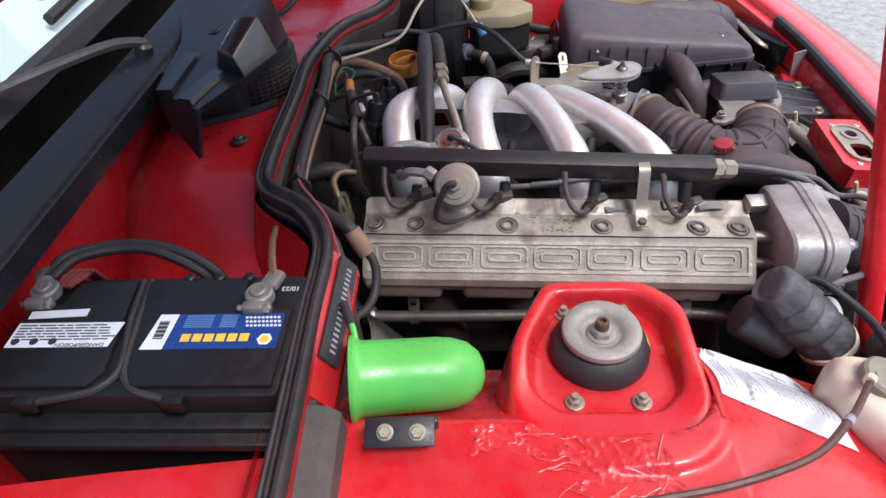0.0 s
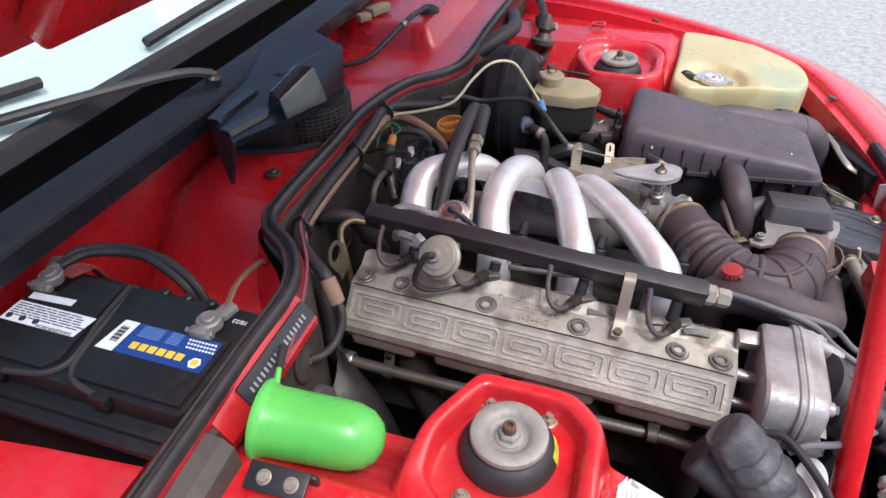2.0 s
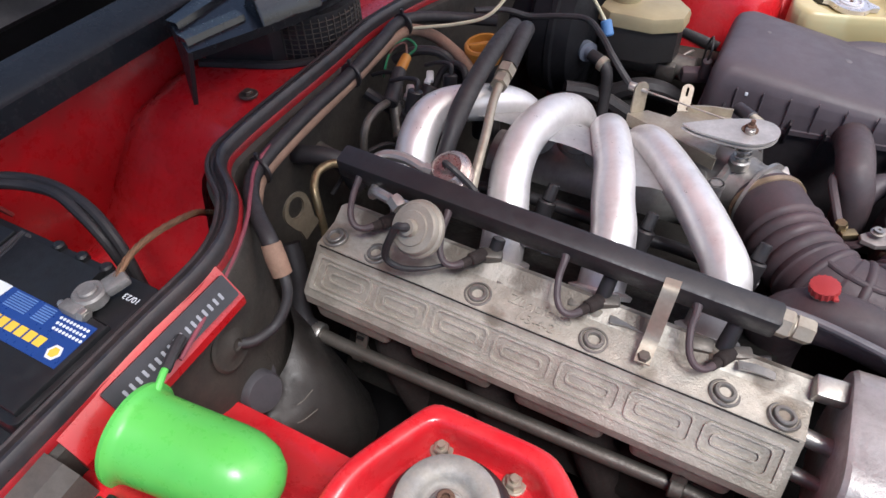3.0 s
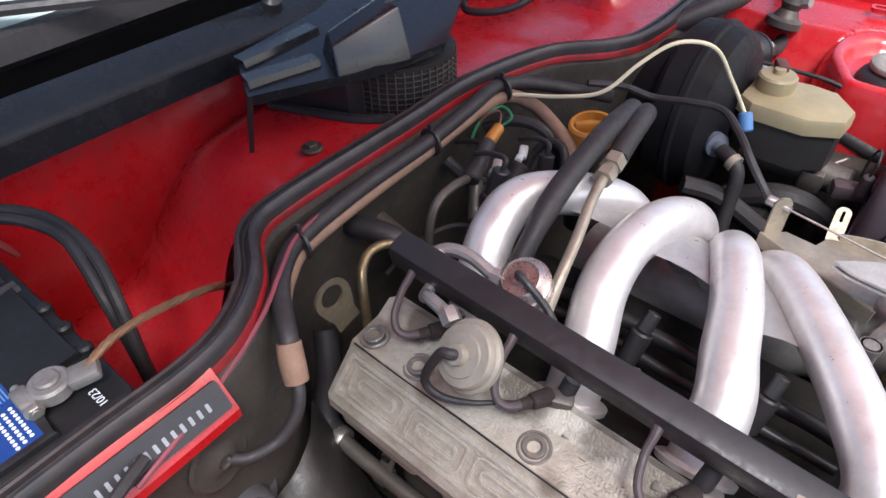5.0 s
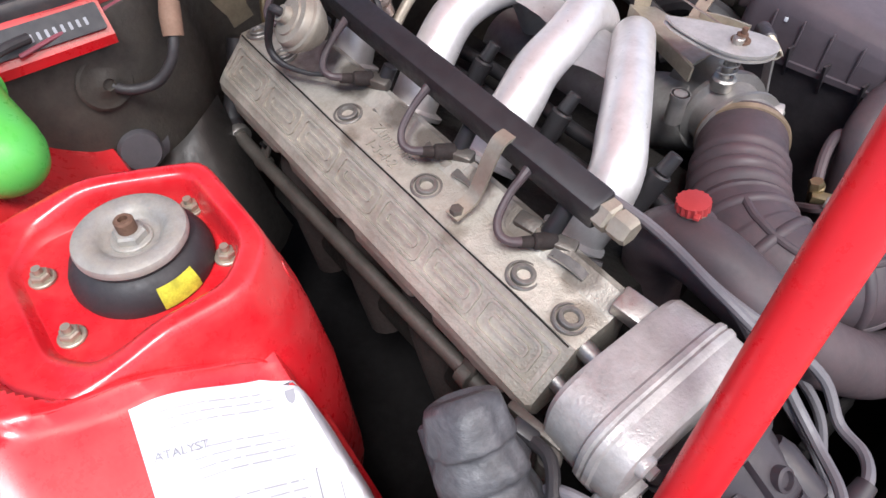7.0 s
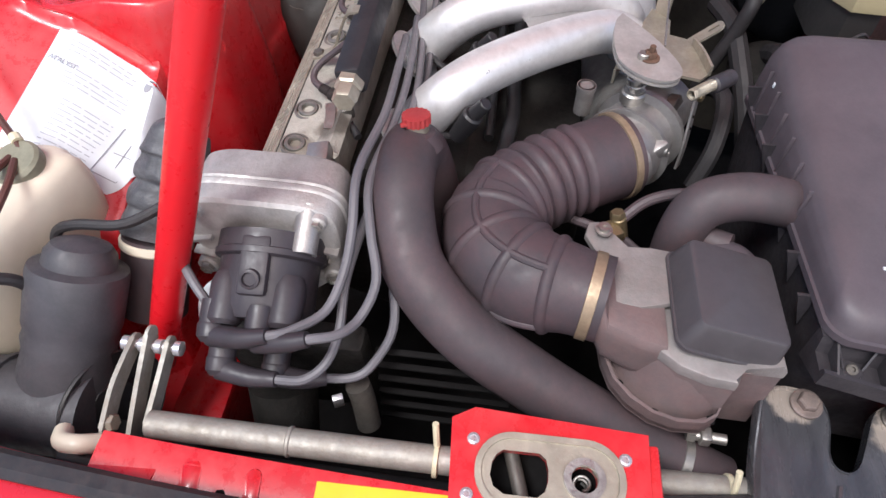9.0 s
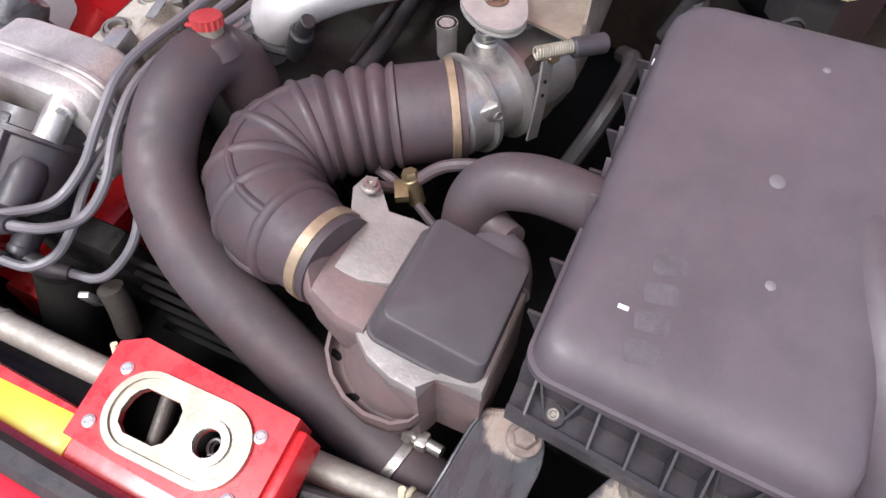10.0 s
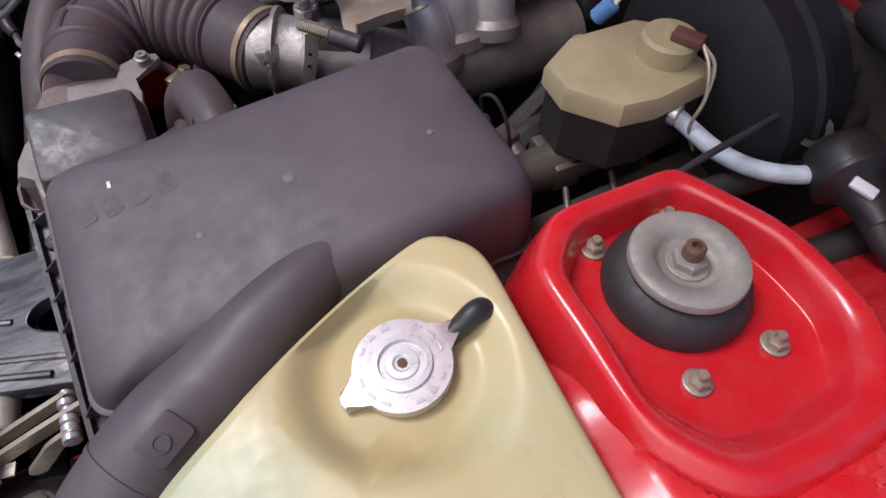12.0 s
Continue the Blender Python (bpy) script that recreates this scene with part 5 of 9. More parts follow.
bm = B()
lathe(bm, (0.436, 0.398, 0.563), (0.2, 0.9, -0.2), [(0.0285, -0.005), (0.030, -0.004), (0.030, 0.004), (0.0285, 0.005)], 32)
clip = part("hose_clamp", bm, STEEL, hose)
bm = B()
cyl(bm, (0.420, 0.402, 0.596), (0.424, 0.434, 0.600), 0.005)
hexagon(bm, (0.420, 0.400, 0.596), (0.1, 1, 0.1), 0.0075, 0.008)
box(bm, (0.422, 0.416, 0.598), (0.014, 0.010, 0.014), bev=0.002)
part("clamp_screw", bm, STEEL, clip)

meter = thing("air_flow_meter", (0.37, 0.38, 0.60), "air flow meter with a black lid and dusty body", "air flow meter")
METER = surf("dusty_meter_body", (0.165, 0.125, 0.122), 0.6, metal=0.15, var=0.3, scale=14, bump=0.25, dust=0.45, dustc=(0.25, 0.13, 0.12))
NECK = surf("dusty_neck_alloy", (0.27, 0.25, 0.24), 0.55, metal=0.25, var=0.3, scale=18, bump=0.4, dust=0.5, dustc=(0.28, 0.215, 0.20))
WALL = [(0.312, 0.330), (0.352, 0.336), (0.376, 0.341), (0.396, 0.351), (0.411, 0.370), (0.419, 0.392), (0.421, 0.414), (0.404, 0.420), (0.404, 0.455), (0.312, 0.455)]
bm = B()
prism(bm, [(0.36 + (x - 0.36) * 0.985, 0.39 + (y - 0.39) * 0.985) for x, y in WALL], 0.600, 0.684, bev=0.002)
body = part("meter_body", bm, METER, meter, angle=0.5)
bm = B()
prism(bm, WALL, 0.682, 0.694, bev=0.003)
part("top_plate", bm, NECK, body, "grey alloy top plate")
# foot flange that follows the curved wall
FOOT = [(0.360, 0.314), (0.382, 0.317), (0.403, 0.324), (0.420, 0.338), (0.432, 0.356), (0.4375, 0.376), (0.436, 0.398), (0.428, 0.410), (0.420, 0.414)]
INNER = [(0.360, 0.336), (0.376, 0.340), (0.388, 0.348), (0.398, 0.358), (0.405, 0.368), (0.410, 0.380), (0.412, 0.392), (0.413, 0.404), (0.414, 0.414)]
bm = B()
prism(bm, FOOT + INNER[::-1], 0.632, 0.637)
foot = part("foot_flange", bm, METER, body)
bm = B()
prism(bm, FOOT + [(0.395 + (x - 0.395) * 0.93, 0.395 + (y - 0.395) * 0.955) for x, y in FOOT[::-1]], 0.630, 0.650)
part("flange_lip", bm, METER, foot)
bm = B()
loft(bm, [[V(u * (1 - f) + x * f, v * (1 - f) + y * f, z) for (x, y), (u, v) in zip(FOOT, INNER)] for f, z in ((-0.25, 0.684), (0.04, 0.682), (0.16, 0.674), (0.50, 0.645), (0.62, 0.6365))], False, False)
part("curved_skirt", bm, METER, body, angle=0.9)
for k in (2, 4, 7):
    bm = B()
    (x, y), (u, v) = FOOT[k], INNER[k]
    prism(bm, rounded(0.006, 0.012, 0.0025, 4), 0.6370, 0.6378, Matrix.Translation((x * 0.74 + u * 0.26, y * 0.74 + v * 0.26, 0)) @ pose(0, 0, 0, 0, 0, -60 + 22 * k))
    part("slot", bm, DARK, foot)
# square neck between the boot's clamp and the body
bm = B()
rings = []
for y, cx, cz, hw, hh, p in ((0.300, 0.3475, 0.6895, 0.0375, 0.0375, 2.0), (0.306, 0.3490, 0.6885, 0.0375, 0.0370, 2.2), (0.311, 0.3510, 0.679, 0.0370, 0.0260, 6.0), (0.338, 0.356, 0.676, 0.0420, 0.0270, 9.0), (0.360, 0.355, 0.674, 0.0440, 0.0240, 9.0)):
    ring_ = []
    for k in range(40):
        t = 2 * math.pi * k / 40
        c, s = math.cos(t), math.sin(t)
        q = (abs(c) ** p + abs(s) ** p) ** (-1 / p)
        ring_.append(V(cx + hw * q * c, y, cz + hh * q * s))
    rings.append(ring_)
loft(bm, rings)
neck = part("alloy_neck", bm, METER, meter, angle=0.5)
bm = B()
prism(bm, [(0.272, 0.296), (0.288, 0.292), (0.304, 0.300), (0.319, 0.309), (0.362, 0.310), (0.364, 0.340), (0.352, 0.380), (0.300, 0.380), (0.296, 0.350), (0.300, 0.330), (0.279, 0.314), (0.270, 0.306)], 0.6985, 0.7045, bev=0.0015)
part("neck_plate", bm, NECK, neck, "grey alloy plate with a screwed ear")
bm = B()
lm = Matrix.Translation((0.350, 0.411, 0.7085)) @ pose(0, 0, 0, -13.5, -1, 0)
loft(bm, [[lm @ V(x, y, z) for x, y in rounded(w, h, r, 6)] for w, h, r, z in ((0.100, 0.086, 0.010, -0.016), (0.106, 0.092, 0.012, -0.0155), (0.106, 0.092, 0.012, -0.0125), (0.102, 0.088, 0.010, -0.012), (0.093, 0.079, 0.008, 0.0120), (0.0905, 0.0765, 0.007, 0.0142), (0.087, 0.073, 0.006, 0.0150))])
lid = part("meter_lid", bm, surf("grey_black_lid", (0.062, 0.055, 0.060), 0.45, var=0.2, scale=12, bump=0.06, dust=0.25, dustc=(0.11, 0.10, 0.105)), meter, "dark grey plastic lid")
bm = B()
lathe(bm, (0.286, 0.308, 0.710), (0, 0, 1), [(0.008, 0), (0.008, 0.002), (0.0055, 0.0025), (0.0055, 0.006), (0.002, 0.006), (0.002, 0.004), (0, 0.004)], 18)
part("screw", bm, STEEL, meter)
bm = B()
cyl(bm, (0.255, 0.333, 0.668), (0.252, 0.326, 0.694), 0.0075, bev=0.001)
hexagon(bm, (0.252, 0.326, 0.690), (-0.2, -0.2, 1), 0.0075, 0.010)
box(bm, (0.262, 0.322, 0.686), (0.020, 0.012, 0.008), pose(0, 0, 0, 0, 0, 30), bev=0.001)
part("brass_fitting", bm, BRASS, meter)
bm = B()
tube(bm, [(0.250, 0.33, 0.690), (0.238, 0.352, 0.706), (0.230, 0.385, 0.712), (0.236, 0.41, 0.708)], 0.0055, seg=10)
part("grey_tube", bm, HOSE, meter)
bm = B()
tube(bm, [(0.260, 0.335, 0.672), (0.268, 0.36, 0.660), (0.262, 0.385, 0.665), (0.250, 0.395, 0.68)], 0.0042, seg=8)
part("grey_tube", bm, HOSE, meter)
bm = B()
tube(bm, [(0.320, 0.438, 0.690, 0.020), (0.300, 0.435, 0.690, 0.017), (0.285, 0.425, 0.688, 0.016), (0.27, 0.40, 0.675, 0.015)], seg=16)
part("plug_boot", bm, MAUVE, meter)
bm = B()
tube(bm, [(0.215, 0.19, 0.688), (0.230, 0.26, 0.672), (0.245, 0.31, 0.668), (0.27, 0.30, 0.690), (0.285, 0.312, 0.700)], 0.005, seg=8)
part("grey_tube", bm, HOSE, meter)

breather = thing("breather_hose", (0.25, 0.43, 0.66), "short bent rubber hose into the filter box", "hose")
bm = B()
tube(bm, [(0.238, 0.500, 0.708), (0.242, 0.470, 0.724), (0.246, 0.430, 0.730), (0.252, 0.398, 0.720), (0.262, 0.385, 0.690), (0.270, 0.385, 0.62)], 0.0225, seg=28, n=8)
part("hose_body", bm, HOSE, breather)
bm = B()
lathe(bm, (0.2385, 0.494, 0.7125), (-0.1, 0.85, -0.45), [(0.0228, -0.006), (0.0250, -0.005), (0.0250, 0.005), (0.0228, 0.006)], 28)
part("hose_lip", bm, HOSE, breather)
bm = B()
tube(bm, [(0.262, 0.398, 0.690, 0.017), (0.268, 0.412, 0.690, 0.014), (0.276, 0.428, 0.694, 0.012)], seg=16)
part("side_stub", bm, HOSE, breather)

# air filter box
airbox = thing("air_filter_box", (0.22, 0.58, 0.5), "aged grey plastic air filter box with a moulded snout", "air filter box")
def lid_low(x, y):
    """Height of the joint between lid and base."""
    return 0.706 + 0.068 * (x - 0.06) - 0.14 * (y - 0.48) * max(0.0, (x - 0.06) / 0.33)
def lid_high(x, y):
    """Height of the lid's crown, which falls towards the front."""
    return 0.743 - 0.045 * (x - 0.06) - 0.091 * (y - 0.48) * max(0.0, (x - 0.06) / 0.33) + ramp(x, (0.12, 0.046), (0.37, 0.025))
def ring(d, f, grow=0.0, drop=0.0):
    """Rounded outline in plan, drawn in by d (least at the front), at the share f of the lid's height."""
    x0, x1, ya, yb = 0.040 + 0.8 * d - grow, 0.390 - 1.9 * d + grow, 0.476 + d - grow, 0.682 - 0.92 * d + grow
    o = []
    for x, y in rounded(x1 - x0, yb - ya, min(0.020 + 0.15 * d, (yb - ya) * 0.45), 7, (x0 + x1) / 2, (ya + yb) / 2):
        o.append(V(x, y, lid_low(x, y) * (1 - f) + lid_high(x, y) * f - drop))
    return o
LIDPROFILE = ((0, 0), (0.0012, 0.35), (0.0030, 0.62), (0.0065, 0.79), (0.0115, 0.89), (0.018, 0.95), (0.027, 0.978), (0.040, 0.992), (0.060, 0.998), (0.080, 1.0), (0.100, 1.003))
bm = B()
loft(bm, [ring(d, f) for d, f in LIDPROFILE], cap0=False)
lid = part("lid", bm, MAUVE, airbox, angle=0.9)
bm = B()
loft(bm, [ring(0, 0, 0.0, -0.001), ring(0, 0, 0.0025, 0.0), ring(0, 0, 0.0025, 0.007), ring(0, 0, 0.0, 0.008)])
part("flange", bm, MAUVE, airbox)
for x in (0.085, 0.120, 0.155, 0.190, 0.225, 0.262):
    bm = B()
    box(bm, (x, 0.4765, (lid_low(x, 0.476) + 0.775) / 2 - 0.010), (0.0016, 0.004, 0.775 - lid_low(x, 0.476) - 0.012), bev=0.0005)
    part("side_rib", bm, MAUVE, lid)
bm = B()
loft(bm, [ring(0, 0, -0.002, 0.008), ring(0.016, 0, 0, 0.20)])
part("base", bm, DUSTBLACK, airbox)
# screwed ledge at the front, stiffened by fins
def ledge_z(y):
    return 0.700 - 0.30 * (y - 0.503)
bm = B()
rows = []
for k in range(15):
    y = 0.474 + 0.196 * k / 14
    zl, zd = lid_low(0.386, y), ledge_z(y)
    rows.append([V(x, y, z) for x, z in ((0.376, zl - 0.008), (0.385, zl - 0.008), (0.389, zd - 0.004), (0.406, zd - 0.006), (0.408, zd + 0.001), (0.412, zd + 0.001), (0.412, zd - 0.016), (0.376, zd - 0.03))])
loft(bm, rows)
ledge = part("front_ledge", bm, DUSTBLACK, airbox, "dusty screwed ledge with fins", angle=0.5)
for y in (0.486, 0.530, 0.556, 0.582, 0.606, 0.650):
    bm = B()
    zl, zd = lid_low(0.386, y), ledge_z(y)
    prism(bm, [(0.384, zl - 0.006), (0.410, zd + 0.001), (0.410, zd - 0.004), (0.384, zd - 0.008)], y - 0.0009, y + 0.0009, Matrix(((1, 0, 0, 0), (0, 0, 1, 0), (0, 1, 0, 0), (0, 0, 0, 1))))
    part("fin", bm, DUSTBLACK, ledge)
for (x, y), sy in (((0.398, 0.503), 1), ((0.396, 0.624), 1)):
    z = ledge_z(y) - 0.003
    bm = B()
    cyl(bm, (x, y, z - 0.012), (x, y, z), 0.0095, 0.0085, bev=0.001)
    for dy in (-0.016, 0.018):
        a, b = V(0.385, y + dy, lid_low(0.385, y) - 0.008), V(x, y + dy * 0.45, z)
        sweep(bm, [a, b], [(-0.0008, -0.012), (-0.0008, 0.001), (0.0008, 0.001), (0.0008, -0.012)], n=2)
    lug = part("lug", bm, DUSTBLACK, airbox)
    bm = B()
    lathe(bm, (x, y, z), (0.35, 0, 1), [(0.0048, -0.001), (0.0048, 0.0015), (0.0038, 0.0022), (0.0024, 0.0022), (0.0020, 0.0006), (0, 0.0006)], 16)
    part("screw", bm, PIPE, lug)
bm = B()
prism(bm, [(0, 0), (0.030, 0), (0, -0.040)], -0.0015, 0.0015)
gusset = mesh_of("gusset", bm, DUSTBLACK)
for k in range(7):
    piece("gusset", gusset, (0.075 + 0.045 * k, 0.478, 0.733 - 0.045 * (0.015 + 0.045 * k)), airbox, Matrix(((0, 0, 1, 0), (-0.5, 0, 0, 0), (0, 1, 0, 0), (0, 0, 0, 1))))
# moulded marks and paint flecks on the lid
def on_lid(x, y, up=0.0):
    """Place and turn on the lid's crown."""
    d = max(0.0, min(y - 0.476, (0.390 - x) / 1.9, 0.09))
    f = float(np.interp(d, [p[0] for p in LIDPROFILE], [p[1] for p in LIDPROFILE]))
    return V(x, y, lid_low(x, y) * (1 - f) + lid_high(x, y) * f + up)
def lid_turn(x, y):
    n = (on_lid(x + 0.005, y) - on_lid(x - 0.005, y)).cross(on_lid(x, y + 0.005) - on_lid(x, y - 0.005)).normalized()
    u = (on_lid(x + 0.005, y) - on_lid(x - 0.005, y)).normalized()
    return Matrix((u, n.cross(u), n)).transposed().to_4x4()
for k in range(4):
    bm = B()
    x, y = 0.298 + 0.0205 * k, 0.539
    prism(bm, rounded(0.015, 0.022, 0.004, 3), -0.0015, 0.0004, Matrix.Translation(on_lid(x, y)) @ lid_turn(x, y) @ pose(0, 0, 0, 0, 0, 12))
    part("moulded_mark", bm, surf("scuffed_plastic", (0.090, 0.077, 0.086), 0.60, var=0.3, scale=60, bump=0.2) if k == 0 else bpy.data.materials["scuffed_plastic"], lid)
for x, y, r in ((0.211, 0.587, 0.0055), (0.10, 0.60, 0.003), (0.285, 0.60, 0.0035)):
    bm = B()
    lathe(bm, on_lid(x, y, -0.0004), lid_turn(x, y).to_3x3() @ V(0, 0, 1), [(r, -0.003), (r, 0.0006), (r * 0.7, 0.0012), (0, 0.0012)], 14)
    part("moulded_pip", bm, surf("pale_pip", (0.15, 0.135, 0.145), 0.6, bump=0.1) if r == 0.0055 else bpy.data.materials["pale_pip"], lid)
for x, y, s in ((0.337, 0.520, (0.003, 0.007, 0.002)), (0.098, 0.4785, (0.004, 0.005, 0.002))):
    bm = B()
    box(bm, on_lid(x, y), s, lid_turn(x, y), bev=0.0004)
    part("paint_fleck", bm, WHITE, lid)
bm = B()
tube(bm, [(0.140, 0.624, 0.750, 0.008), (0.172, 0.636, 0.7480, 0.0150), (0.205, 0.651, 0.7435, 0.0220), (0.240, 0.667, 0.7370, 0.0285), (0.275, 0.682, 0.7245, 0.0340), (0.310, 0.698, 0.7105, 0.0375), (0.345, 0.7145, 0.7040, 0.0390), (0.380, 0.7345, 0.6920, 0.0385), (0.402, 0.749, 0.678, 0.0380), (0.420, 0.764, 0.652, 0.0370), (0.432, 0.778, 0.605, 0.0365)], seg=36, n=7)
snout = part("snout", bm, MAUVE, airbox, "moulded intake snout")
bm = B()
lathe(bm, (0.3720, 0.7297, 0.6952), (0.82, 0.47, -0.33), [(0.0382, -0.0025), (0.0397, -0.0018), (0.0397, 0.0018), (0.0382, 0.0025)], 36)
part("snout_joint", bm, MAUVE, snout)
bm = B()
tc, td = V(0.3445, 0.7143, 0.7040), V(0.85, 0.46, -0.25).normalized()
tu = (V(0, 0, 1) - td * td.z).normalized()
tn = (tu * 0.90 - td.cross(tu) * 0.44).normalized()
sm = Matrix.Translation(tc + tn * 0.0388) @ Matrix((td, tn.cross(td), tn)).transposed().to_4x4()
prism(bm, rounded(0.030, 0.024, 0.004), -0.004, 0.0016, sm, bev=0.0008)
lathe(bm, sm @ V(0.003, 0, 0.0012), tn, [(0.0062, 0), (0.0060, 0.0017), (0.0047, 0.0017), (0.0045, 0.0009), (0, 0.0009)], 18)
part("snout_tab", bm, MAUVE, snout)

# ---- strut mounts ----
bm = B()
hexagon(bm, (0, 0, 0), (0, 0, 1), 0.0072, 0.006)
washer(bm, (0, 0, -0.002), (0, 0, 1), 0.0098, 0.0025)
cyl(bm, (0, 0, 0.004), (0, 0, 0.011), 0.0036, 0.0034, seg=12)
mount_bolt = mesh_of("mount_bolt", bm, ZINC)


def strut_mount(yc, side, label):
    t = thing("strut_mount", (0, yc, 0.7585), label, "strut mount", "strut mounts")
    c = V(0, yc, 0)
    bm = B()
    lathe(bm, c, (0, 0, 1), [(0.040, 0.752), (0.0505, 0.756), (0.0520, 0.762), (0.0515, 0.768), (0.0475, 0.777), (0.0420, 0.783), (0.0385, 0.7845), (0.0395, 0.7855), (0.0395, 0.7865)], 48)
    part("rubber_cushion", bm, RUBBER, t)
    bm = B()
    lathe(bm, c, (0, 0, 1), [(0.030, 0.7862), (0.0390, 0.7868), (0.0403, 0.7885), (0.0405, 0.7925), (0.0396, 0.7946), (0.0375, 0.7958), (0.0330, 0.7962), (0.0285, 0.7955), (0.0248, 0.7938), (0.0220, 0.7912), (0.0202, 0.7886), (0.0180, 0.7876), (0.0, 0.7874)], 56)
    part("cup_plate", bm, MOUNT, t, "grey oxidised dished plate")
    bm = B()
    hexagon(bm, (0, yc, 0.787), (0, 0, 1), 0.0118, 0.010)
    washer(bm, (0, yc, 0.7872), (0, 0, 1), 0.0150, 0.0025)
    nut = part("nut", bm, MOUNT, t)
    bm = B()
    lathe(bm, c, (0, 0, 1), [(0.0070, 0.795), (0.0070, 0.806), (0.0058, 0.8075), (0.0035, 0.8075), (0.0035, 0.803), (0.0, 0.803)], 20)
    part("stud", bm, RUSTY, nut, "rusty stud end")
    for x, v in ((-0.032, -0.051), (0.033, -0.051), (-0.032, 0.065), (0.033, 0.065)):
        piece("mount_bolt", mount_bolt, (x, yc + side * v, 0.7615), t, pose(0, 0, 0, 0, 0, 20 + 900 * x))
    return t


near_mount = strut_mount(-0.236, -1, "grey strut mount with a yellow mark on its rubber")
strut_mount(0.786, 1, "grey strut mount on a dusty red tower")
bm = B()
vs = []
for k in range(9):
    a = radians(-6 + 34 * k / 8)
    vs.append([bm.verts.new((r * math.cos(a), -0.236 + r * math.sin(a), z)) for r, z in ((0.0527, 0.761), (0.0524, 0.767), (0.0500, 0.7735), (0.0472, 0.7785))])
for a, b in zip(vs, vs[1:]):
    for i in range(3):
        bm.faces.new((a[i], a[i + 1], b[i + 1], b[i]))
part("paint_mark", bm, YELLOWCHALK, near_mount, "yellow paint mark")

# torn clear tape left on the near wing: wrinkled glossy patches and a few loose strips
TAPEFILM = surf("torn_clear_tape", (0.62, 0.022, 0.030), 0.22, var=0.10, scale=60, bump=0.25, grain=260, dust=0.30, dustc=(0.68, 0.17, 0.17), spec=0.7)
rnd = random.Random(4)
near_wing, far_wing = wing_height(0, -1), wing_height(0, 1)
for x0, x1, y0, y1, seed in ((-0.095, 0.010, 0.898, 0.955, 12), (-0.062, 0.046, -0.404, -0.338, 1), (-0.135, -0.058, -0.372, -0.336, 5), (-0.020, 0.062, -0.440, -0.402, 9)):
    bm = B()
    xs, ys = steps(x0, x1, 64), steps(y0, y1, 44)
    grid = {}
    for i, x in enumerate(xs):
        for j, y in enumerate(ys):
            e = max(abs(2 * (x - x0) / (x1 - x0) - 1), abs(2 * (y - y0) / (y1 - y0) - 1))
            if noise.noise((x * 42, y * 60, seed)) + 0.45 * noise.noise((x * 120, y * 150, seed)) > -0.42 + 0.75 * e ** 3:
                crumple = abs(noise.noise((x * 70 + y * 50, y * 40 - x * 22, seed + 3))) + 0.5 * abs(noise.noise((x * 170, y * 190, seed + 7)))
                grid[i, j] = bm.verts.new((x, y, (near_wing if y < 0 else far_wing)(x, y) + 0.0006 + 0.0015 * max(0.0, 0.22 - crumple) / 0.22))
    for i in range(63):
        for j in range(43):
            q = [(i, j), (i + 1, j), (i + 1, j + 1), (i, j + 1)]
            if all(k in grid for k in q):
                bm.faces.new([grid[k] for k in q])
    part("tape_patch", bm, TAPEFILM, car, "torn glossy patch of clear tape", angle=1.2)
for k in range(22):
    bm = B()
    x, y = rnd.uniform(-0.10, 0.04), rnd.uniform(-0.425, -0.345)
    a, w = rnd.uniform(-0.5, 0.5) + (0.9 if k % 4 == 0 else 0.0), rnd.uniform(0.0004, 0.0011)
    way = []
    for j in range(5):
        px, py = x + 0.009 * j * math.cos(a), y + 0.007 * j * math.sin(a) + rnd.uniform(-0.002, 0.002)
        way.append((px, py, near_wing(px, py) + 0.0010))
    sweep(bm, way, [(-w, 0.0), (-w * 0.4, 0.0004), (w * 0.5, 0.0002), (w, 0.0)], n=4)
    part("tape_strip", bm, TAPEFILM, car)

# ---- battery ----
battery = thing("car_battery", (-0.445, -0.27, 0.655), "black car battery with a blue label in the well", "battery")
BX0, BX1, BY0, BY1 = -0.590, -0.303, -0.346, -0.194
bm = B()
box(bm, ((BX0 + BX1) / 2, (BY0 + BY1) / 2 - 0.008, 0.735), (BX1 - BX0, BY1 - BY0 + 0.018, 0.155), bev=0.005)
box(bm, ((BX0 + BX1) / 2, (BY0 + BY1) / 2 - 0.014, 0.800), (BX1 - BX0 + 0.004, BY1 - BY0 + 0.032, 0.012), bev=0.003)
part("case", bm, BATT, battery)
bm = B()
prism(bm, rounded(BX1 - BX0, BY1 - BY0, 0.008, cx=(BX0 + BX1) / 2, cy=(BY0 + BY1) / 2), 0.805, 0.838, bev=0.004)
lid = part("lid", bm, BATT, battery)
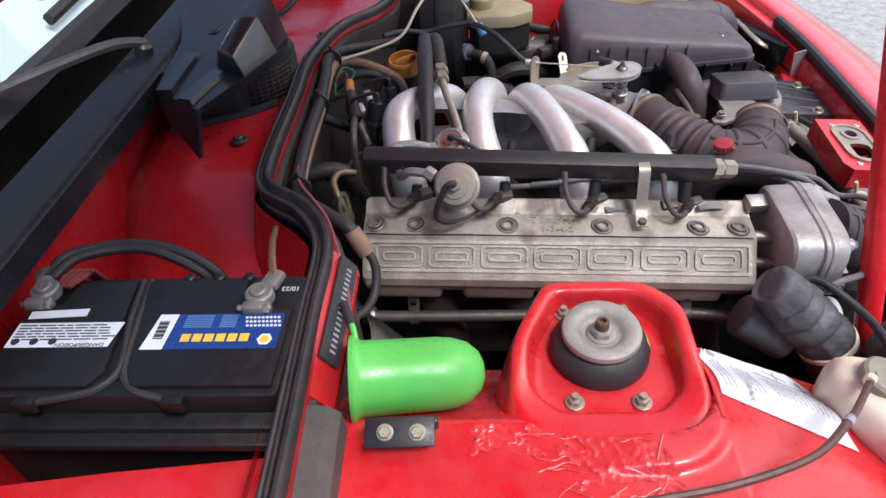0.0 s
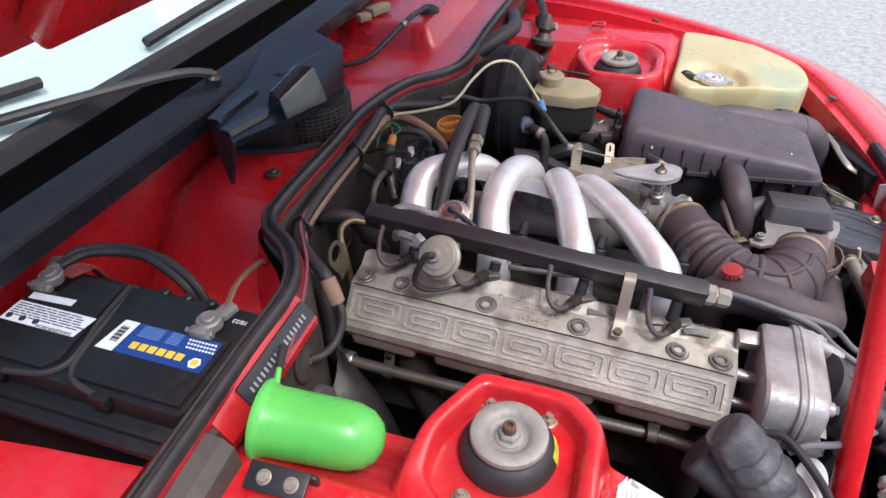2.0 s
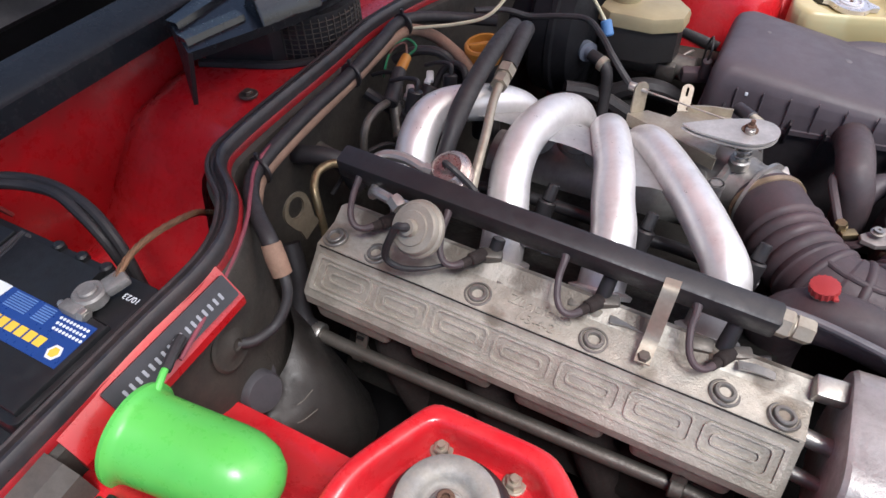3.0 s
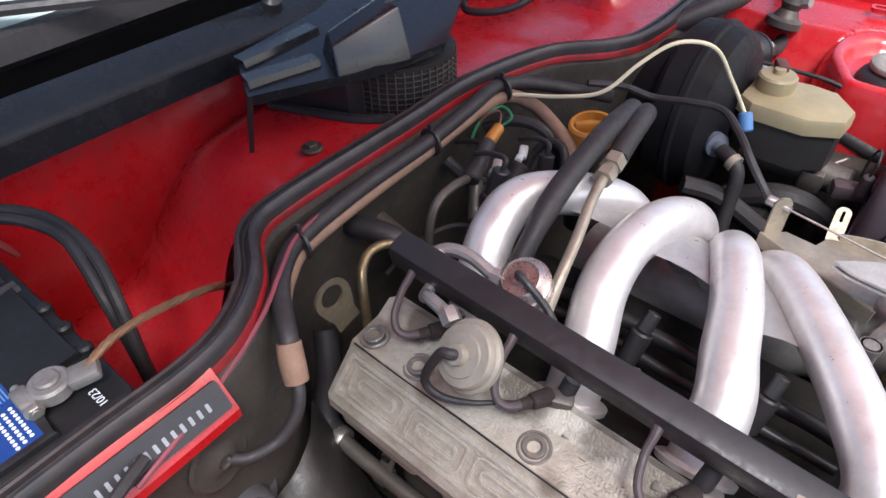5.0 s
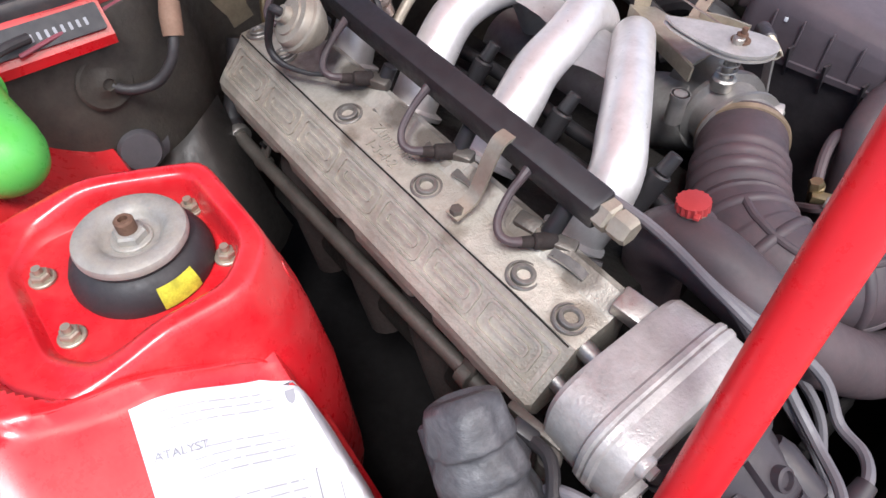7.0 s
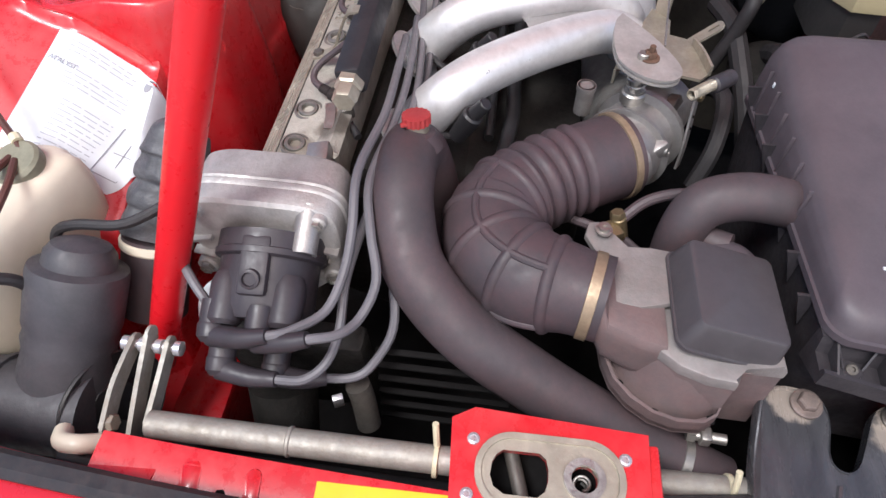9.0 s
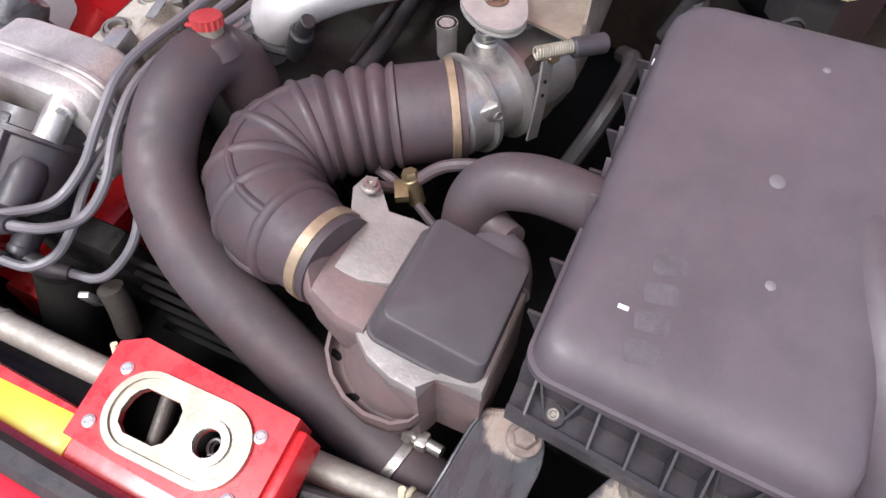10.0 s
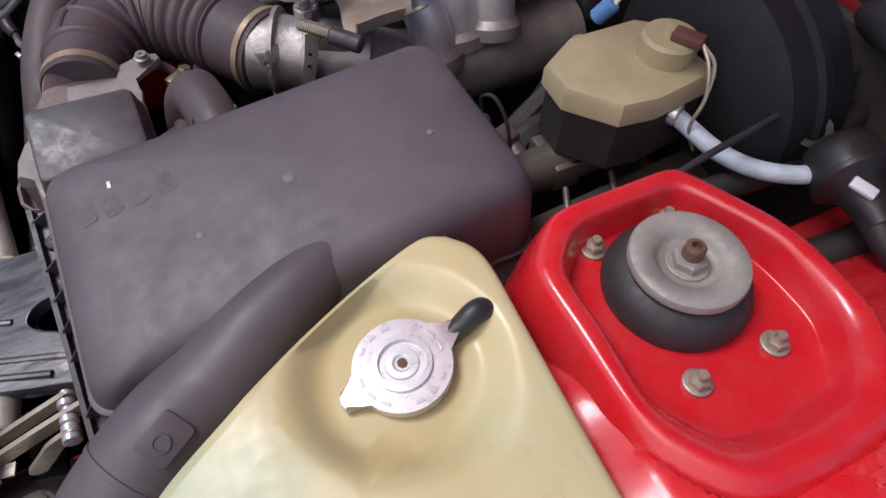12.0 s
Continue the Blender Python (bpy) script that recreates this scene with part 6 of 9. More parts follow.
for x0, x1 in ((-0.584, -0.466), (-0.449, -0.309)):
    bm = B()
    w = x1 - x0
    left = x0 < -0.5
    s = 0.016
    poly = [(x0, -0.338), (x1 - (s if left else 0), -0.338), (x1, -0.318), (x1 + (0 if not left else -0.006), -0.204), (x0 + (0 if left else -0.006), -0.204)] if left else [(x0 + s * 0.6, -0.338), (x1, -0.338), (x1, -0.246), (-0.362, -0.246), (-0.362, -0.204), (x0 - 0.022, -0.204), (x0, -0.318)]
    if left:
        poly = [(x0, -0.338), (x1 - s, -0.338), (x1 - 0.004, -0.322), (-0.484, -0.204), (-0.548, -0.204), (-0.548, -0.240), (x0, -0.240)]
    prism(bm, poly, 0.837, 0.8435, bev=0.002)
    part("lid_panel", bm, BATT, lid)
for pts in ([(-0.480, -0.200, 0.838), (-0.470, -0.26, 0.841), (-0.457, -0.315, 0.841), (-0.470, -0.338, 0.839), (-0.50, -0.345, 0.836), (-0.54, -0.349, 0.832)], [(-0.472, -0.200, 0.838), (-0.462, -0.26, 0.841), (-0.452, -0.318, 0.841), (-0.438, -0.339, 0.839), (-0.41, -0.346, 0.835), (-0.392, -0.350, 0.832)]):
    bm = B()
    tube(bm, pts, 0.0038, seg=8)
    part("carry_handle", bm, RUBBER, battery)
for x in (-0.535, -0.397):
    bm = B()
    box(bm, (x, -0.350, 0.832), (0.020, 0.010, 0.016), bev=0.002)
    part("handle_lug", bm, BATT, battery)
bm = B()
prism(bm, [(-0.423, -0.297), (-0.314, -0.297), (-0.314, -0.253), (-0.420, -0.253)], 0.8432, 0.8440)
blue = part("blue_label", bm, BLUE, battery, "blue label with upside-down gold shapes")
bm = B()
prism(bm, [(-0.446, -0.297), (-0.424, -0.297), (-0.421, -0.253), (-0.440, -0.253)], 0.8432, 0.8440)
white = part("white_label", bm, WHITE, battery, "white label with a bar code")
bm = B()
for k in range(14):
    box(bm, (-0.4325, -0.262 - 0.0017 * k, 0.8441), (0.010, 0.0006 + 0.0006 * (k * 7 % 3), 0.0003), bev=0)
part("bar_code", bm, INK, white)
for k in range(6):
    bm = B()
    box(bm, (-0.405 + 0.0115 * k, -0.2835, 0.8441), (0.009, 0.0095, 0.0004), bev=0)
    part("gold_bar", bm, GOLD, blue)
bm = B()
lathe(bm, (-0.327, -0.2860, 0.8439), (0, 0, 1), [(0.0075, 0), (0.0075, 0.0004)], 6)
part("badge_shape", bm, WHITE, blue)
bm = B()
lathe(bm, (-0.327, -0.2860, 0.8443), (0, 0, 1), [(0.005, 0), (0.005, 0.0003)], 6)
part("badge_core", bm, GOLD, blue)
bm = B()
for j in range(3):
    for k in range(9):
        lathe(bm, (-0.351 + 0.0040 * k + 0.0014 * j, -0.2585 - 0.0052 * j, 0.8440), (0, 0, 1), [(0.0016, 0), (0.0016, 0.0003)], 6)
part("label_dots", bm, WHITE, blue)
for j in range(7):
    for x, w in ((-0.398, 0.028), (-0.368, 0.016)):
        bm = B()
        box(bm, (x, -0.2555 - 0.0024 * j, 0.8441), (w, 0.0011, 0.0003), bev=0)
        part("label_bar", bm, PALEBLUE, blue)
lettering("date_mark", "10/23", 0.0085, pose(-0.318, -0.2145, 0.8388, 0, 0, 180), WHITE, battery, 0.0002)
bm = B()
prism(bm, [(-0.583, -0.293), (-0.479, -0.293), (-0.474, -0.262), (-0.500, -0.262), (-0.583, -0.262)], 0.8432, 0.8440)
warn = part("warning_label", bm, WHITE, battery, "white warning label printed upside down")
bm = B()
box(bm, (-0.548, -0.250, 0.8438), (0.060, 0.010, 0.0008), pose(0, 0, 0, 0, 0, 3), bev=0)
part("warning_strip", bm, WHITE, battery)
lettering("warning_words", "DANGER/POISON", 0.0062, pose(-0.508, -0.2905, 0.8443, 0, 0, 180), INK, warn, 0.0002)
bm = B()
rr = random.Random(2)
for j in range(6):
    x = -0.580
    while x < -0.490:
        w = rr.uniform(0.006, 0.018)
        box(bm, (x + w / 2, -0.2655 - 0.0036 * j, 0.8442), (w, 0.0014, 0.0003), bev=0)
        x += w + 0.002
part("warning_bars", bm, INK, warn)
for k, x in enumerate((-0.575, -0.556, -0.537)):
    bm = B()
    lathe(bm, (x, -0.286, 0.8441), (0, 0, 1), [(0.0042, 0), (0.0042, 0.0003)], 20)
    part("warning_sign", bm, INK, warn)
for k in range(3):
    bm = B()
    lathe(bm, (-0.40 + 0.032 * k - 0.03, -0.1985, 0.836), (0, 0, 1), [(0.0065, 0), (0.006, 0.006), (0.004, 0.008)], 12)
    part("vent_plug", bm, BATT, lid)


LEAD = surf("dull_lead", (0.24, 0.23, 0.22), 0.5, metal=0.4, var=0.35, scale=50, bump=0.3, dust=0.4, dustc=(0.15, 0.12, 0.10))


def clamp(x, y, side, label):
    t = thing("battery_clamp", (x, y, 0.838), label, "battery clamp", "battery clamps")
    bm = B()
    lathe(bm, (x, y, 0.836), (0, 0, 1), [(0.0095, 0), (0.0085, 0.020), (0.007, 0.0215), (0, 0.0215)], 24)
    part("post", bm, LEAD, t)
    bm = B()
    lathe(bm, (x, y, 0.841), (0, 0, 1), [(0.0125, 0), (0.0145, 0.002), (0.0145, 0.011), (0.0125, 0.013)], 24)
    box(bm, (x - 0.002, y - 0.017, 0.8475), (0.022, 0.012, 0.011), bev=0.0025)
    box(bm, (x + side * 0.010, y + 0.020, 0.850), (0.018, 0.022, 0.010), pose(0, 0, 0, 8, 0, -side * 22), bev=0.003)
    part("ring", bm, LEAD, t)
    bm = B()
    cyl(bm, (x - 0.018, y - 0.017, 0.8475), (x + 0.016, y - 0.017, 0.8475), 0.0032, seg=12)
    hexagon(bm, (x + 0.009, y - 0.017, 0.8475), (1, 0, 0), 0.0065, 0.006)
    part("bolt", bm, STEEL, t)
    return t


neg = clamp(-0.344, -0.232, 1, "dull lead clamp on a battery post with a copper braid")
bm = B()
for k in range(5):
    a0 = 2 * math.pi * k / 5
    pts = [(-0.334, -0.212, 0.853), (-0.341, -0.183, 0.857), (-0.351, -0.148, 0.847), (-0.361, -0.110, 0.830), (-0.372, -0.085, 0.812), (-0.386, -0.060, 0.785)]
    S = spline(pts, 8)
    tube(bm, [(*(s + 0.0023 * np.array((math.cos(a0 + i * 0.55), math.sin(a0 + i * 0.55), 0.4 * math.sin(a0 + i * 0.55)))), 0.0019) for i, s in enumerate(S)], seg=6, n=1)
part("braid", bm, COPPER, neg, "twisted copper earth braid")
pos = clamp(-0.574, -0.222, -1, "dull lead clamp on a battery post with black cables")
for k, off in enumerate((0.0, 0.014)):
    bm = B()
    tube(bm, [(-0.580 + off * 0.3, -0.204, 0.850), (-0.578 + off, -0.172 - off * 0.2, 0.850), (-0.552 + off, -0.146 - off * 0.5, 0.842), (-0.510 + off * 0.4, -0.136 - off * 0.6, 0.836), (-0.466 - off * 0.4, -0.138 - off * 0.7, 0.824), (-0.428 - off * 0.8, -0.148 - off * 0.4, 0.800), (-0.412 - off, -0.155, 0.75), (-0.41 - off, -0.155, 0.69)], 0.0058, seg=10)
    part("cable", bm, RUBBER, pos, "black battery cable")

for k in range(4):
    bm = B()
    tube(bm, [(-0.566 + 0.004 * k, -0.214, 0.846), (-0.560 + 0.006 * k, -0.204 + 0.003 * k, 0.852 - 0.002 * k), (-0.553 + 0.005 * k, -0.190, 0.846), (-0.552 + 0.004 * k, -0.178, 0.82)], 0.0026, seg=7)
    part("red_wire", bm, REDWIRE, pos, "dirty red wire")

# ---- green pot on the near wing ----
pot = thing("green_pot", (-0.19, -0.29, 0.74), "bright green plastic pot lying on the inner wing", "plastic pot")
pa, pb = V(-0.250, -0.297, 0.795), V(-0.122, -0.280, 0.785)
ax = (pb - pa).normalized()
bm = B()
lathe(bm, pa, ax, [(0.030, 0.002), (0.0425, 0.0), (0.0430, 0.0015), (0.0430, 0.004), (0.0395, 0.006), (0.0372, 0.012), (0.0365, 0.05), (0.0360, 0.085), (0.0345, 0.100), (0.0295, 0.115), (0.020, 0.126), (0.010, 0.1305), (0, 0.1315)], 56)
part("pot_body", bm, GREEN, pot, angle=1.0)
bm = B()
tube(bm, [pa + V(0.004, 0.030, 0.022), pa + V(0.000, 0.042, 0.026), pa + V(-0.004, 0.052, 0.026)], 0.0032, seg=10)
part("nipple", bm, GREEN, pot)
bm = B()
tube(bm, [(-0.252, -0.250, 0.820), (-0.258, -0.236, 0.820), (-0.266, -0.218, 0.818)], 0.0048, seg=10)
part("sleeve", bm, RUBBER, pot)
bm = B()
box(bm, (-0.196, -0.360, 0.802), (0.063, 0.027, 0.004), pose(0, 0, 0, 24, 0, 2), bev=0.0015)
box(bm, (-0.196, -0.342, 0.783), (0.066, 0.006, 0.03), pose(0, 0, 0, 10, 0, 2), bev=0.002)
strap = part("pot_bracket", bm, BLACK, pot, "black bracket with two bolts")
for x in (-0.209, -0.180):
    bm = B()
    hexagon(bm, (x, -0.3615, 0.8035), (0, -0.4, 0.9), 0.0058, 0.005)
    washer(bm, (x, -0.361, 0.8030), (0, -0.4, 0.9), 0.0078, 0.0018)
    part("bolt", bm, ZINC, strap)

# purple wire from the pot along the bulkhead
bm = B()
tube(bm, [(-0.258, -0.232, 0.808), (-0.266, -0.195, 0.812), (-0.278, -0.155, 0.814), (-0.292, -0.115, 0.817), (-0.308, -0.078, 0.822), (-0.332, -0.042, 0.824), (-0.358, 0.0, 0.822), (-0.368, 0.06, 0.822)], 0.0022, seg=8)
tagged(part("purple_wire", bm, WIREPURPLE), "thin purple wire along the bulkhead", "wire")

# ---- wiring loom on the bulkhead ----
loom = thing("wiring_loom", (-0.37, 0.1, 0.79), "black wiring loom tied along the bulkhead", "wiring loom")
bm = B()
tube(bm, [(-0.272, -0.089, 0.790), (-0.283, -0.080, 0.806), (-0.316, -0.058, 0.813), (-0.347, -0.028, 0.812), (-0.362, 0.010, 0.814), (-0.367, 0.10, 0.819), (-0.366, 0.20, 0.822), (-0.370, 0.28, 0.826), (-0.374, 0.335, 0.828), (-0.360, 0.380, 0.820), (-0.32, 0.42, 0.808), (-0.27, 0.45, 0.80)], 0.0088, seg=12)
part("loom_run", bm, RUBBER, loom)
bm = B()
tube(bm, [(-0.318, -0.062, 0.792), (-0.344, -0.030, 0.798), (-0.362, 0.010, 0.801), (-0.367, 0.10, 0.806), (-0.367, 0.20, 0.811), (-0.370, 0.30, 0.815), (-0.364, 0.350, 0.813), (-0.331, 0.362, 0.805), (-0.290, 0.348, 0.796), (-0.262, 0.334, 0.785), (-0.248, 0.320, 0.755)], 0.0086, seg=12)
part("taped_run", bm, TAPE, loom, "tan cloth-taped branch")
bm = B()
tube(bm, [(-0.279, -0.083, 0.804, 0.0105), (-0.271, -0.089, 0.791, 0.0112), (-0.263, -0.094, 0.776, 0.0105)], seg=14)
part("sleeve", bm, TAPE, loom)
bm = B()
tube(bm, [(-0.266, -0.092, 0.782), (-0.256, -0.099, 0.770), (-0.252, -0.110, 0.754), (-0.255, -0.130, 0.738), (-0.264, -0.155, 0.736), (-0.278, -0.170, 0.742)], 0.0056, seg=14)
part("hose_tail", bm, RUBBER, loom)
bm = B()
lathe(bm, (-0.276, -0.172, 0.746), (0.9, 0.15, 0.1), [(0.0290, -0.001), (0.0300, 0.002), (0.0270, 0.0038), (0.0200, 0.0030), (0.0120, 0.0065), (0.0065, 0.0085), (0.0055, 0.006)], 32)
part("grommet", bm, UNDERSEAL, loom)
for x, y, z in ((-0.368, 0.204, 0.8175), (-0.360, 0.003, 0.809), (-0.371, 0.345, 0.8225)):
    bm = B()
    lathe(bm, (x, y - 0.002, z), (0.15, 1, 0), [(0.0155, 0), (0.0168, 0.0006), (0.0168, 0.0034), (0.0155, 0.004)], 20)
    box(bm, (x, y, z + 0.019), (0.005, 0.005, 0.008), bev=0.001)
    part("cable_tie", bm, BLACK, loom)
bm = B()
lathe(bm, (-0.285, -0.167, 0.655), (0.9, -0.1, 0.30), [(0.034, -0.002), (0.034, 0.003), (0.024, 0.005), (0.0235, 0.026), (0.021, 0.030), (0.0, 0.031)], 32)
tagged(part("rubber_plug", bm, DUCT), "black round plug in the grimy bulkhead", "plug")
FOIL = surf("dull_foil", (0.034, 0.031, 0.029), 0.48, metal=0.25, var=0.35, scale=14, bump=0.25, dust=0.5, dustc=(0.040, 0.035, 0.031))
shield = thing("heat_shield", (-0.24, -0.11, 0.45), "creased grey foil heat shield on the bulkhead", "heat shield")
TOPEDGE = spline([(-0.274, -0.178, 0.618), (-0.272, -0.150, 0.634), (-0.270, -0.118, 0.650), (-0.282, -0.088, 0.660), (-0.318, -0.052, 0.655)], 8)
LOWEDGE = spline([(-0.246, -0.172, 0.540), (-0.212, -0.140, 0.500), (-0.196, -0.105, 0.480), (-0.205, -0.065, 0.470), (-0.245, -0.025, 0.460)], 8)
def on_foil(u, w):
    """A place on the bulging sheet, u along its top edge and w down from it."""
    k = min(u, 0.9999) * (len(TOPEDGE) - 1)
    i, f = int(k), k - int(k)
    a = V(*TOPEDGE[i][:3]) * (1 - f) + V(*TOPEDGE[i + 1][:3]) * f
    b = V(*LOWEDGE[i][:3]) * (1 - f) + V(*LOWEDGE[i + 1][:3]) * f
    p = a * (1 - w) + b * w + V(0.022, -0.010, 0.012) * math.sin(math.pi * w) ** 0.8
    c = Vector((p.x * 20, p.y * 20, p.z * 9))
    return p + V(1.0, -0.4, 0.5) * (0.0040 * noise.noise(c) + 0.0014 * abs(noise.noise(c * 2.0)))
bm = B()
rows = [[bm.verts.new(on_foil(i / 39, j / 39)) for j in range(40)] for i in range(40)]
for a, b in zip(rows, rows[1:]):
    for j in range(39):
        bm.faces.new((a[j], b[j], b[j + 1], a[j + 1]))
part("foil_sheet", bm, FOIL, shield, angle=1.0)
for u0, w0, u1, w1 in ((0.30, 0.20, 0.48, 0.22), (0.20, 0.30, 0.40, 0.33)):
    bm = B()
    tube(bm, [on_foil(u0 + (u1 - u0) * k / 4, w0 + (w1 - w0) * k / 4 + 0.004 * math.sin(k * 1.3)) + V(0.0003, 0, 0.0003) for k in range(5)], 0.0008, seg=6, flat=0.6)
    part("foil_fold", bm, PIPE, shield, "bright fold in the foil")
bm = B()
tube(bm, [(-0.395, 0.085, 0.765), (-0.370, 0.088, 0.768), (-0.342, 0.096, 0.768), (-0.322, 0.104, 0.755), (-0.312, 0.110, 0.72)], 0.0125, seg=14)
tagged(part("heater_hose", bm, RUBBER), "black rubber heater hose out of the bulkhead", "hose")
bm = B()
tube(bm, [(-0.308, 0.102, 0.758), (-0.325, 0.086, 0.770), (-0.331, 0.063, 0.772), (-0.324, 0.043, 0.765), (-0.313, 0.031, 0.745), (-0.306, 0.025, 0.70)], 0.0052, seg=14)
tagged(part("brass_pipe", bm, BRASS), "bent tarnished brass pipe behind the rail", "pipe")
# sensors and plugs behind the first runner
for at, to, r, mt, nm, lb in (((-0.317, 0.211, 0.783), (-0.3325, 0.267, 0.800), 0.0105, RUBBER, "rubber_sleeve", "long black rubber sleeve"), ((-0.332, 0.265, 0.7995), (-0.3365, 0.294, 0.806), 0.0080, AMBER, "orange_plug", "orange wire plug"), ((-0.300, 0.255, 0.735), (-0.296, 0.285, 0.775), 0.013, RUBBER, "black_plug", "black rubber plug"), ((-0.300, 0.20, 0.74), (-0.318, 0.225, 0.775), 0.009, PIPE, "metal_sender", "dull metal sender")):
    bm = B()
    cyl(bm, at, to, r, r * 0.9, seg=16, bev=0.002)
    tagged(part(nm, bm, mt), lb + " near the bulkhead", "plug")
for k, (mt, w) in enumerate(((WIREGREEN, 0.010), (WIREBROWN, -0.006))):
    bm = B()
    tube(bm, [(-0.3365, 0.292, 0.805), (-0.338 + w, 0.306, 0.816), (-0.347, 0.300 + w, 0.822), (-0.356, 0.280, 0.812), (-0.358, 0.262, 0.785)], 0.0018, seg=6)
    tagged(part("thin_wire", bm, mt), "thin coloured wire at an orange plug", "wire")
bm = B()
tube(bm, [(-0.375, 0.335, 0.812), (-0.356, 0.351, 0.817), (-0.30, 0.368, 0.826), (-0.253, 0.382, 0.842), (-0.226, 0.412, 0.875), (-0.20, 0.443, 0.895), (-0.170, 0.484, 0.882), (-0.148, 0.510, 0.838), (-0.132, 0.523, 0.806), (-0.124, 0.525, 0.793)], 0.0025, seg=8)
tagged(part("cream_wire", bm, WIREWHITE), "cream sleeved wire arching to the brake reservoir", "wire")
bm = B()
cyl(bm, (-0.114, 0.515, 0.776), (-0.124, 0.524, 0.796), 0.0085, bev=0.002)
tagged(part("blue_connector", bm, CONNBLUE), "small blue connector beside the reservoir", "connector")

# ---- hoses over the intake ----
fuel = thing("fuel_hose", (-0.19, 0.25, 0.78), "black sleeved fuel hose with a brass union", "hose")
bm = B()
tube(bm, [(-0.200, 0.135, 0.775, 0.0105), (-0.200, 0.160, 0.798, 0.0105), (-0.202, 0.185, 0.813, 0.0125), (-0.204, 0.22, 0.826, 0.0125), (-0.206, 0.26, 0.834, 0.0120), (-0.210, 0.32, 0.838, 0.0125), (-0.214, 0.385, 0.832, 0.0125)], seg=16)
part("sleeved_hose", bm, RUBBER, fuel)
bm = B()
tube(bm, [(-0.145, 0.100, 0.765), (-0.150, 0.130, 0.792), (-0.160, 0.175, 0.806), (-0.174, 0.225, 0.815), (-0.181, 0.262, 0.819)], 0.0058, seg=12)
part("metal_pipe", bm, ZINC, fuel)
ud = V(-0.12, 1, 0.12).normalized()
bm = B()
hexagon(bm, (-0.181, 0.258, 0.8185), ud, 0.0115, 0.016)
lathe(bm, V(-0.181, 0.258, 0.8185) + ud * 0.015, ud, [(0.009, 0), (0.009, 0.006)], 18)
hexagon(bm, V(-0.181, 0.258, 0.8185) + ud * 0.020, ud, 0.0125, 0.020)
part("union", bm, ZINC, fuel)
bm = B()
tube(bm, [V(-0.181, 0.258, 0.8185) + ud * 0.038, (-0.190, 0.33, 0.829), (-0.196, 0.375, 0.832), (-0.205, 0.405, 0.82)], 0.0125, seg=14)
part("second_hose", bm, RUBBER, fuel)
for x, y in ((-0.075, 0.172), (0.045, 0.172), (0.166, 0.175)):
    bm = B()
    cyl(bm, (x - 0.004, y - 0.018, 0.700), (x, y, 0.735), 0.010, 0.0115, bev=0.002)
    cyl(bm, (x, y, 0.735), (x + 0.003, y + 0.012, 0.752), 0.008, 0.007, bev=0.001)
    inj = tagged(part("injector_plug", bm, BLACK), "black injector plug between the runners", "plug")
    bm = B()
    tube(bm, [(x - 0.004, y - 0.02, 0.70), (x + 0.006, y - 0.045, 0.71), (x - 0.01, y - 0.07, 0.725)], 0.0042, seg=8)
    part("lead", bm, RUBBER, inj)

under = thing("injector_loom", (-0.02, 0.20, 0.68), "black sleeved cables lying under the intake runners", "wiring loom")
for way, r in (([(-0.22, 0.205, 0.685), (-0.14, 0.212, 0.692), (-0.06, 0.214, 0.690), (0.02, 0.212, 0.684), (0.10, 0.214, 0.680), (0.18, 0.205, 0.670)], 0.0085), ([(-0.20, 0.180, 0.690), (-0.10, 0.190, 0.680), (0.00, 0.188, 0.674), (0.12, 0.190, 0.666)], 0.0055)):
    bm = B()
    tube(bm, way, r, seg=12)
    part("cable", bm, BLACK, under)

# oil filler
oil = thing("oil_filler", (-0.25, 0.37, 0.70), "yellowed oil filler cap on a black neck", "oil cap")
bm = B()
cyl(bm, (-0.245, 0.36, 0.66), (-0.251, 0.368, 0.79), 0.022, 0.024)
part("neck", bm, BLACK, oil)
bm = B()
lathe(bm, (-0.251, 0.368, 0.785), (-0.05, -0.1, 1), [(0.027, 0), (0.0285, 0.002), (0.0285, 0.021), (0.026, 0.024), (0.0225, 0.0235), (0.0215, 0.014), (0.0, 0.013)], 32)
cap = part("cap", bm, AMBER, oil)
bm = B()
box(bm, (-0.252, 0.366, 0.803), (0.043, 0.009, 0.014), pose(0, 0, 0, 0, 0, 40), bev=0.003)
part("cap_bar", bm, AMBER, cap)

# ---- brakes ----
booster = thing("brake_booster", (-0.235, 0.60, 0.62), "black brake booster drum on the bulkhead", "brake booster")
bm = B()
lathe(bm, (-0.246, 0.605, 0.742), (1, 0, 0), [(0.070, -0.05), (0.085, 0), (0.108, 0.006), (0.116, 0.014), (0.118, 0.040), (0.121, 0.042), (0.121, 0.050), (0.116, 0.053), (0.112, 0.075), (0.092, 0.090), (0.060, 0.094), (0.045, 0.100), (0.0, 0.100)], 56)
part("drum", bm, surf("satin_black_drum", (0.011, 0.011, 0.013), 0.62, var=0.2, scale=14, bump=0.08, dust=0.05, dustc=(0.04, 0.04, 0.045), spec=0.25), booster)
bm = B()
lathe(bm, (-0.160, 0.535, 0.738), (0.75, -0.62, 0.1), [(0.013, 0), (0.013, 0.010), (0.016, 0.011), (0.016, 0.022), (0.010, 0.024), (0.008, 0.034)], 18)
part("check_valve", bm, surf("blue_grey_plastic", (0.13, 0.15, 0.19), 0.45, var=0.15, bump=0.1), booster, "blue-grey check valve")
bm = B()
tube(bm, [(-0.136, 0.514, 0.741), (-0.115, 0.503, 0.738), (-0.103, 0.497, 0.722), (-0.100, 0.488, 0.69), (-0.095, 0.47, 0.64)], 0.0095, seg=12)
part("vacuum_hose", bm, RUBBER, booster)
